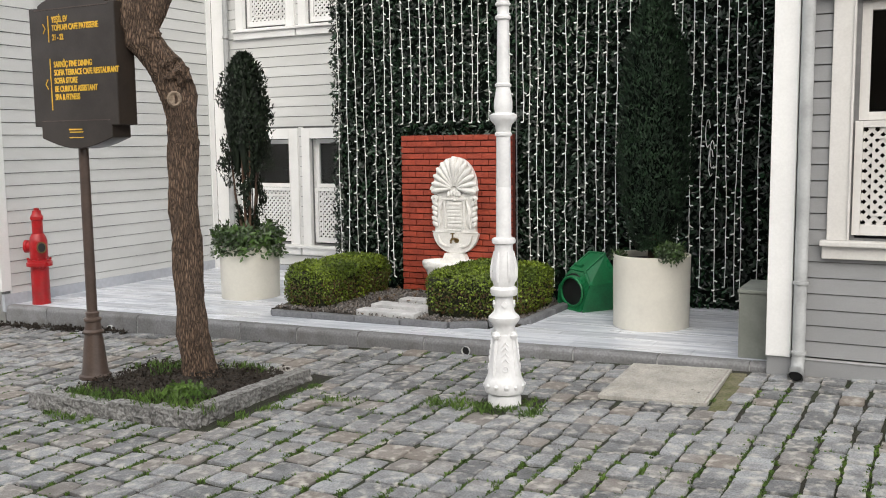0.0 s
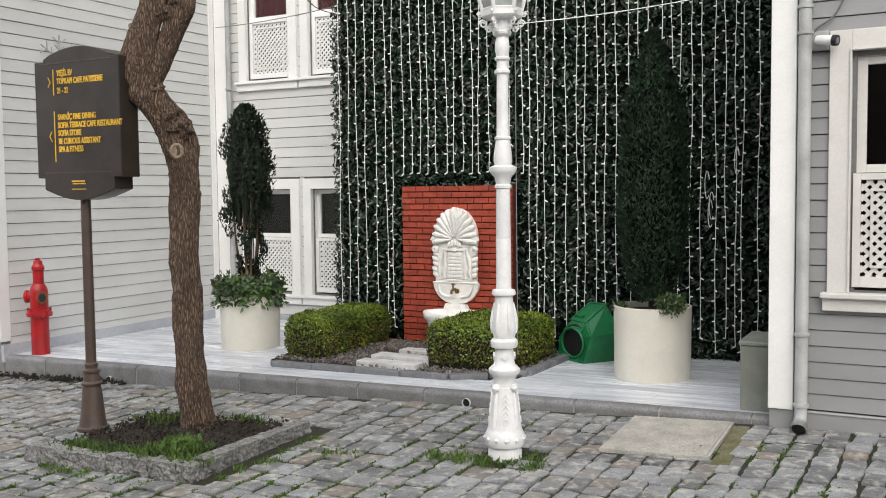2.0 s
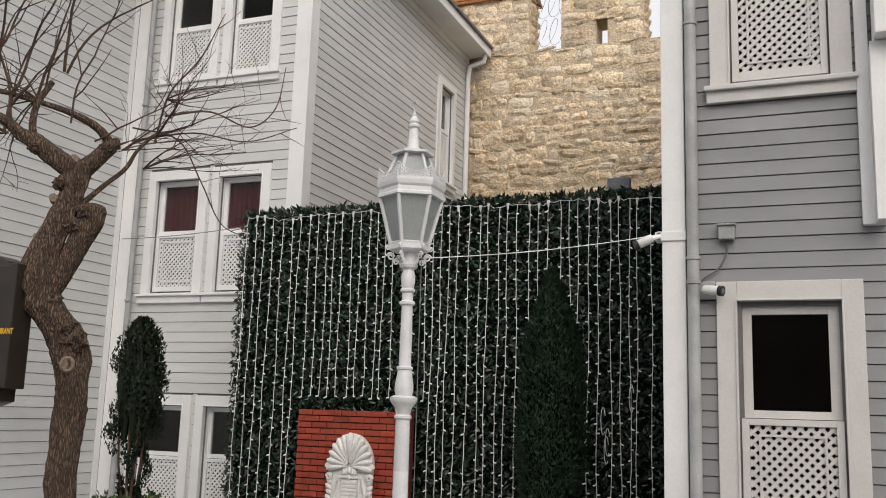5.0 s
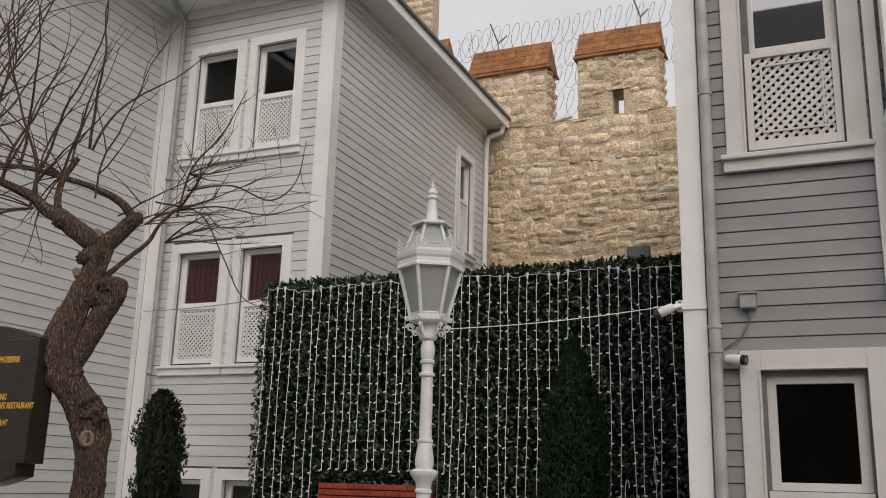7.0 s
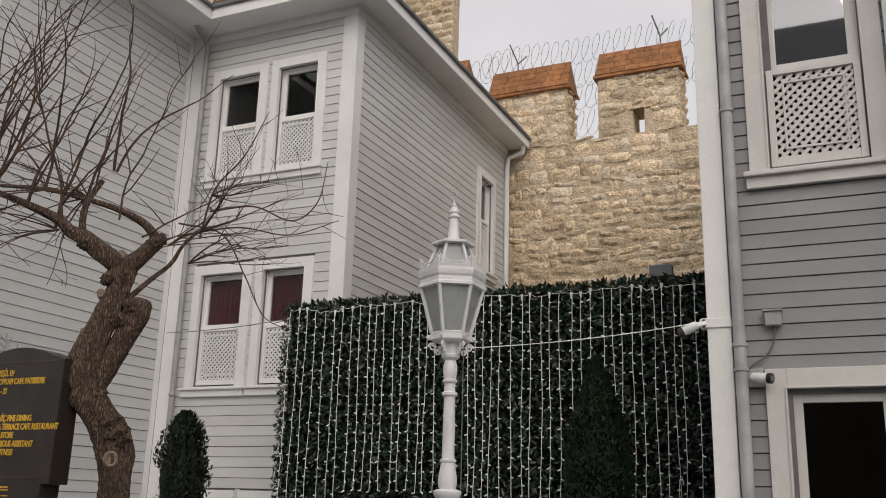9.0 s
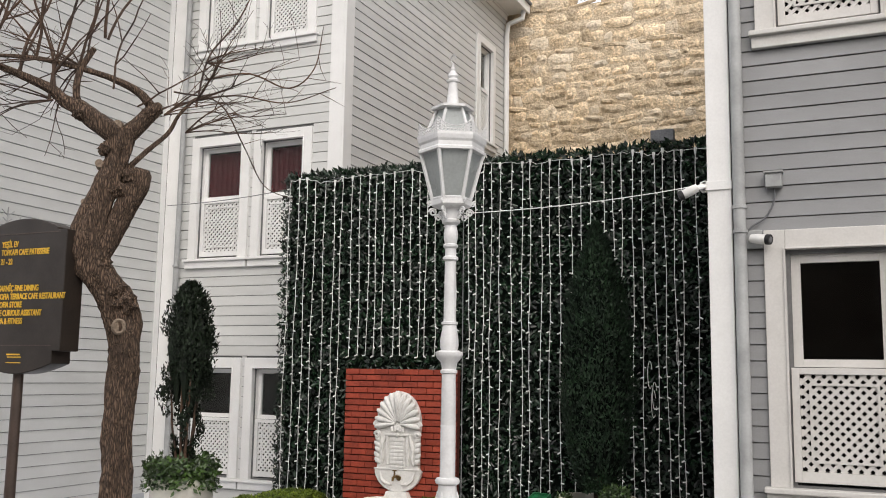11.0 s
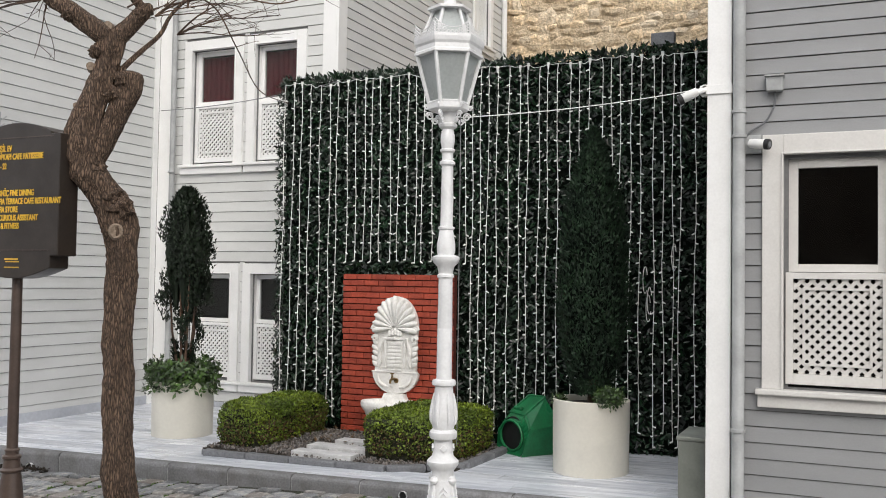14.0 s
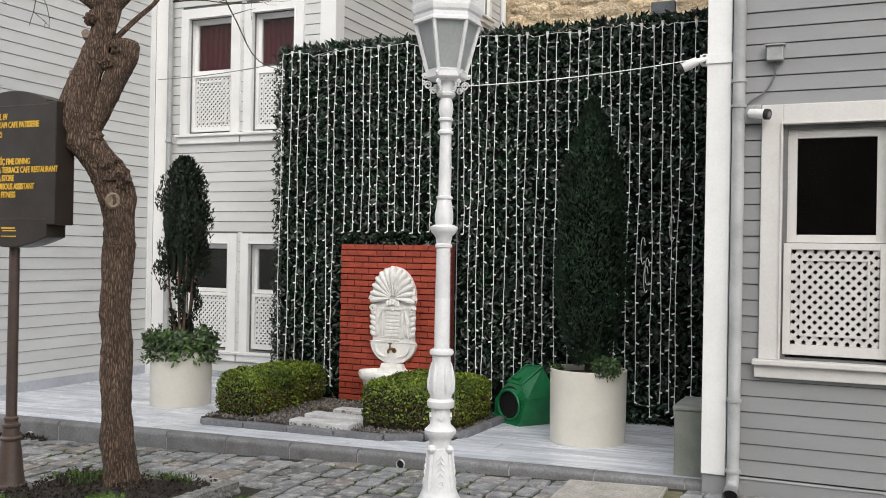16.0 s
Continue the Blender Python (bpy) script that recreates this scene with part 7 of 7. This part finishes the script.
    part("tower_core", boxes((-15.0, -7.62, 16.65, 16.95, -0.5, 16.5)), M["mortar"], t)
    tv, tf = [], []
    z = 8.6
    while z < 13.2:
        h = rnd.uniform(0.16, 0.26)
        x = -11.6
        while x < -7.62:
            L = min(rnd.uniform(0.25, 0.6), -7.62 - x)
            if L > 0.1:
                m = Matrix.LocRotScale((x + L / 2, 16.65, z + h / 2), Euler((0, rnd.uniform(-0.03, 0.03), 0)), (L * 0.97, 0.08, h * 0.95))
                me = rnd.choice(joined_src)
                o = len(tv)
                tv.extend(tuple(m @ v.co) for v in me.vertices)
                tf.extend(tuple(o + i for i in poly.vertices) for poly in me.polygons)
            x += L
        z += h
    ob = mesh_part("tower_stones", mesh_from("tower_stones", tv, tf, M["stone_joined"]), t, "sandy tower stones", "stuff")
    ob.data.polygons.foreach_set("use_smooth", [True] * len(ob.data.polygons))
    # coils of razor wire on posts
    c = thing("razor_wire", (-4.5, Y + 0.4, base), "coils of razor wire along the wall top", "razor wire")
    for a, b, z, lift in ((-6.75, -6.1, 9.95, 0.0), (-6.5, -2.3, 10.05, 0.0), (-4.62, -4.12, 8.55, 0.0), (-4.65, -4.1, 9.1, 0.0), (-4.65, -4.1, 9.55, 0.0), (-2.7, -1.0, 9.3, 0.0)):
        n = int((b - a) / 0.20 * 20)
        pts = []
        for k in range(n + 1):
            u = k / 20 * 2 * math.pi
            x = a + (b - a) * k / n
            pts.append((x + 0.10 * math.sin(u), Y + 0.36 + 0.24 * math.cos(u), z + 0.24 * math.sin(u) + 0.03 * math.sin(x * 3)))
        part("coil", tube(bmesh.new(), pts, 0.0042, 4), M["steel"], c)
    for x, z in ((-5.75, 9.86), (-3.0, 9.92)):
        b = bmesh.new()
        tube(b, [(x, Y + 0.3, z - 0.25), (x, Y + 0.3, z + 0.08), (x - 0.10, Y + 0.1, z + 0.42)], 0.016, 6)
        tube(b, [(x, Y + 0.3, z + 0.08), (x + 0.10, Y + 0.5, z + 0.32)], 0.016, 6)
        part("post", b, M["steel"], c, "forked steel post")


build_city_wall()


# ---- access cover in the street ----
def build_cover():
    c = thing("access_cover", (-1.51, 5.91, street_z(-1.51, 5.91)), "pale rectangular access cover set in the cobbles", "access cover")
    tilt = Matrix.Translation((-1.515, 5.91, street_z(-1.515, 5.91) + 0.011)) @ Euler((math.atan(0.05), -math.atan(0.04), 0)).to_matrix().to_4x4()
    bm = boxes((-0.315, 0.315, -0.365, 0.365, -0.05, 0.006), bevel=0.004)
    bm.transform(tilt)
    part("cover_plate", bm, M["cover"], c)
    bm = bmesh.new()
    rnd = random.Random(3)
    for i in range(24):
        for j in range(27):
            s = 1 if (i + j) % 2 else -1
            x, y = -0.29 + 0.0252 * i, -0.338 + 0.026 * j
            v = [bm.verts.new((x + p * 0.011 - s * q * 0.004, y + s * p * 0.009 + q * 0.004, z)) for z in (0.006, 0.009) for p, q in ((-1, -1), (1, -1), (1, 1), (-1, 1))]
            bm.faces.new(v[4:])
            for k in range(4):
                bm.faces.new((v[k], v[(k + 1) % 4], v[4 + (k + 1) % 4], v[4 + k]))
    bm.transform(tilt)
    tagged(part("tread_pattern", bm, M["cover"], c), kind="stuff")
    bm = boxes((-0.335, -0.318, -0.385, 0.385, -0.05, 0.003), (0.318, 0.335, -0.385, 0.385, -0.05, 0.003), (-0.318, 0.318, -0.385, -0.368, -0.05, 0.003), (-0.318, 0.318, 0.368, 0.385, -0.05, 0.003))
    bm.transform(tilt)
    part("cover_frame", bm, M["cover"], c)
    for x in (0.24, 0.2):
        bm = boxes((x - 0.012, x + 0.012, 0.04 - x, 0.055 - x, 0.006, 0.0075))
        bm.transform(tilt)
        part("lifting_slot", bm, M["black"], c)


build_cover()


# ---- cobbles ----
def cobble_mesh(seed, mat):
    rnd = random.Random(seed)
    bm = bmesh.new()
    rings = []
    for s, z in ((1.0, -1.0), (1.0, -0.22), (0.985, -0.06), (0.945, 0.0)):
        ring = []
        for k in range(12):
            a = 2 * math.pi * (k + 0.5) / 12
            r = 0.5 / max(abs(math.cos(a)), abs(math.sin(a)))
            r = min(r, 0.672)
            ring.append((math.cos(a) * r * s, math.sin(a) * r * s, z))
        rings.append(ring)
    jit = [(rnd.uniform(-0.035, 0.035), rnd.uniform(-0.035, 0.035)) for k in range(12)]
    vs = [[bm.verts.new((x + jit[k][0], y + jit[k][1], z + (rnd.uniform(-0.025, 0.025) if z > -0.2 else 0))) for k, (x, y, z) in enumerate(r)] for r in rings]
    for a, b in zip(vs, vs[1:]):
        for k in range(12):
            bm.faces.new((a[k], a[(k + 1) % 12], b[(k + 1) % 12], b[k]))
    mid = bm.verts.new((rnd.uniform(-0.1, 0.1), rnd.uniform(-0.1, 0.1), 0.01 + rnd.uniform(-0.05, 0.03)))
    for k in range(12):
        bm.faces.new((vs[-1][k], vs[-1][(k + 1) % 12], mid))
    return mesh_of("cobble", bm, mat)


def build_cobbles():
    rnd = random.Random(33)
    road = tagged(new("road"), "old street of worn gray granite cobbles with grassy joints", "road", kind="structure")
    singles = [cobble_mesh(k, M["cobble"]) for k in range(14)]
    src = [cobble_mesh(k + 50, M["cobble_joined"]) for k in range(10)]
    jv, jf, gaps = [], [], []
    count = 0
    x = -12.0
    slope = Euler((math.atan(0.03), -math.atan(0.04), 0)).to_matrix().to_4x4()
    while x < 8.0:
        w = rnd.uniform(0.165, 0.22) if x < -2.4 else rnd.uniform(0.125, 0.165)
        y = -7.95 + rnd.random() * 0.2
        while y < 6.335:
            L = rnd.uniform(0.3, 0.4) if y < 0.3 else rnd.uniform(0.13, 0.25) if x < -2.4 else rnd.uniform(0.12, 0.215)
            if y + L > 6.335:
                L = 6.335 - y
            # the courses fan a little towards the far end
            cy = y + L / 2
            cx = x + w / 2 + 0.04 * math.sin(cy * 0.9 + x * 0.4) + 0.03 * (cy - 4) + rnd.uniform(-0.009, 0.009)
            y += L
            if L < 0.06:
                continue
            bed = -5.50 < cx < -3.92 and 4.20 < cy < 5.45
            cover = -1.79 < cx < -1.06 and 5.58 < cy < 6.36
            lamp = math.hypot(cx - LX, cy - LY) < 0.17
            if bed or cover or lamp:
                continue
            gaps.append((cx - w / 2, cy, cx, cy + L / 2))
            sx, sy = w * rnd.uniform(0.84, 0.97), L * rnd.uniform(0.88, 0.95)
            m = Matrix.Translation((cx, cy, street_z(cx, cy) + rnd.uniform(-0.008, 0.006))) @ slope @ Matrix.LocRotScale((0, 0, 0), Euler((rnd.uniform(-0.03, 0.03), rnd.uniform(-0.03, 0.03), rnd.uniform(-0.07, 0.07) - 0.05)), (sx, sy, 0.05))
            if 3.55 < cy < 4.75 and -3.85 < cx < -0.2 and count < 295:
                piece("cobble", rnd.choice(singles), road, m)
                count += 1
            else:
                me = rnd.choice(src)
                o = len(jv)
                jv.extend(tuple(m @ v.co) for v in me.vertices)
                jf.extend(tuple(o + i for i in poly.vertices) for poly in me.polygons)
        x += w
    ob = mesh_part("cobbles", mesh_from("cobbles", jv, jf, M["cobble_joined"]), road, "worn gray granite cobbles", "stuff")
    return gaps


gaps = build_cobbles()
rnd1 = random.Random(12)
spots = []
for gx, gy, hx, hy in gaps:
    if not (-9 < gx < 2 and 3.0 < gy < 6.3):
        continue
    near = noise.noise(Vector((gx * 0.8, gy * 0.8, 2.0))) + (0.45 if gy < 4.7 else 0.1) - (0.25 if gy > 5.2 else 0) - (0.22 if gx > -2.3 and gy > 4.2 else 0)
    if near > -0.08 and rnd1.random() < 0.9:
        for k in range(6 if gy < 4.5 else 3):
            spots.append((gx + rnd1.uniform(-0.005, 0.005), gy + rnd1.uniform(-0.09, 0.09), street_z(gx, gy) - 0.016, 0.009, 14))
        if rnd1.random() < 0.4:
            spots.append((hx + rnd1.uniform(-0.05, 0.05), hy, street_z(hx, hy) - 0.014, 0.010, 8))
blades("joint_grass", "short grass and moss in the cobble joints", spots, 0.030, seed=8, wide=0.5, lean=1.3)
spots = [(LX + rnd1.uniform(-0.55, 0.30), LY - 0.16 + rnd1.uniform(-0.07, 0.06), street_z(LX, LY) - 0.012, 0.03, 34) for k in range(22)]
spots += [(LX + 0.17 + rnd1.uniform(-0.05, 0.12), LY + rnd1.uniform(-0.1, 0.15), street_z(LX, LY) - 0.012, 0.03, 26) for k in range(6)]
spots += [(-3.82 + rnd1.uniform(-0.02, 0.07), 4.3 + 1.0 * rnd1.random(), street_z(-3.8, 4.8) - 0.012, 0.025, 30) for k in range(14)]
spots += [(-5.3 + 1.3 * rnd1.random(), 4.12 + rnd1.uniform(-0.02, 0.03), street_z(-4.7, 4.1) - 0.012, 0.025, 26) for k in range(12)]
spots += [(-3.55 + rnd1.uniform(-0.1, 0.25), 5.0 + rnd1.uniform(-0.06, 0.06), street_z(-3.5, 5.0) - 0.012, 0.03, 26) for k in range(7)]
blades("street_weeds", "low green weeds round the lamp foot and the bed", spots, 0.05, seed=9, wide=0.25, lean=0.8)
strip = boxes((-0.055, 0.055, -0.42, 0.42, -0.03, 0.0), bevel=0.01)
strip.transform(Matrix.Translation((-1.115, 5.84, street_z(-1.115, 5.84) + 0.001)) @ Euler((math.atan(0.05), -math.atan(0.04), 0.03)).to_matrix().to_4x4())
tagged(part("mortar_strip", strip, M["moss_mortar"], None), "mossy mortar strip beside the access cover", "mortar", kind="structure")
spots = [(-1.12 + rnd1.uniform(-0.05, 0.06), 5.55 + 0.7 * rnd1.random(), street_z(-1.1, 5.9) - 0.016, 0.02, 18) for k in range(14)]
blades("moss", "dull green moss beside the access cover", spots, 0.012, seed=10, wide=0.8, lean=1.6)

rng1 = np.random.default_rng(44)
k = 1400
at = np.stack([rng1.uniform(-9.5, -6.75, k), 6.33 - np.abs(rng1.normal(0, 0.05, k)), np.zeros(k)], 1)
at[:, 2] = [street_z(a, b) + rng1.uniform(-0.01, 0.025) for a, b in at[:, :2]]
s = rng1.uniform(0.015, 0.045, k)
tagged(mesh_part("gutter_litter", leaf_mesh("gutter_litter", at, unit(rng1.normal(0, 1, (k, 3)) + [0, 0, 1.2]), rng1.normal(0, 1, (k, 3)), s, s * 0.7, M["soil"], 0.5), None), "dark soil and litter along the kerb foot", "litter", kind="stuff")
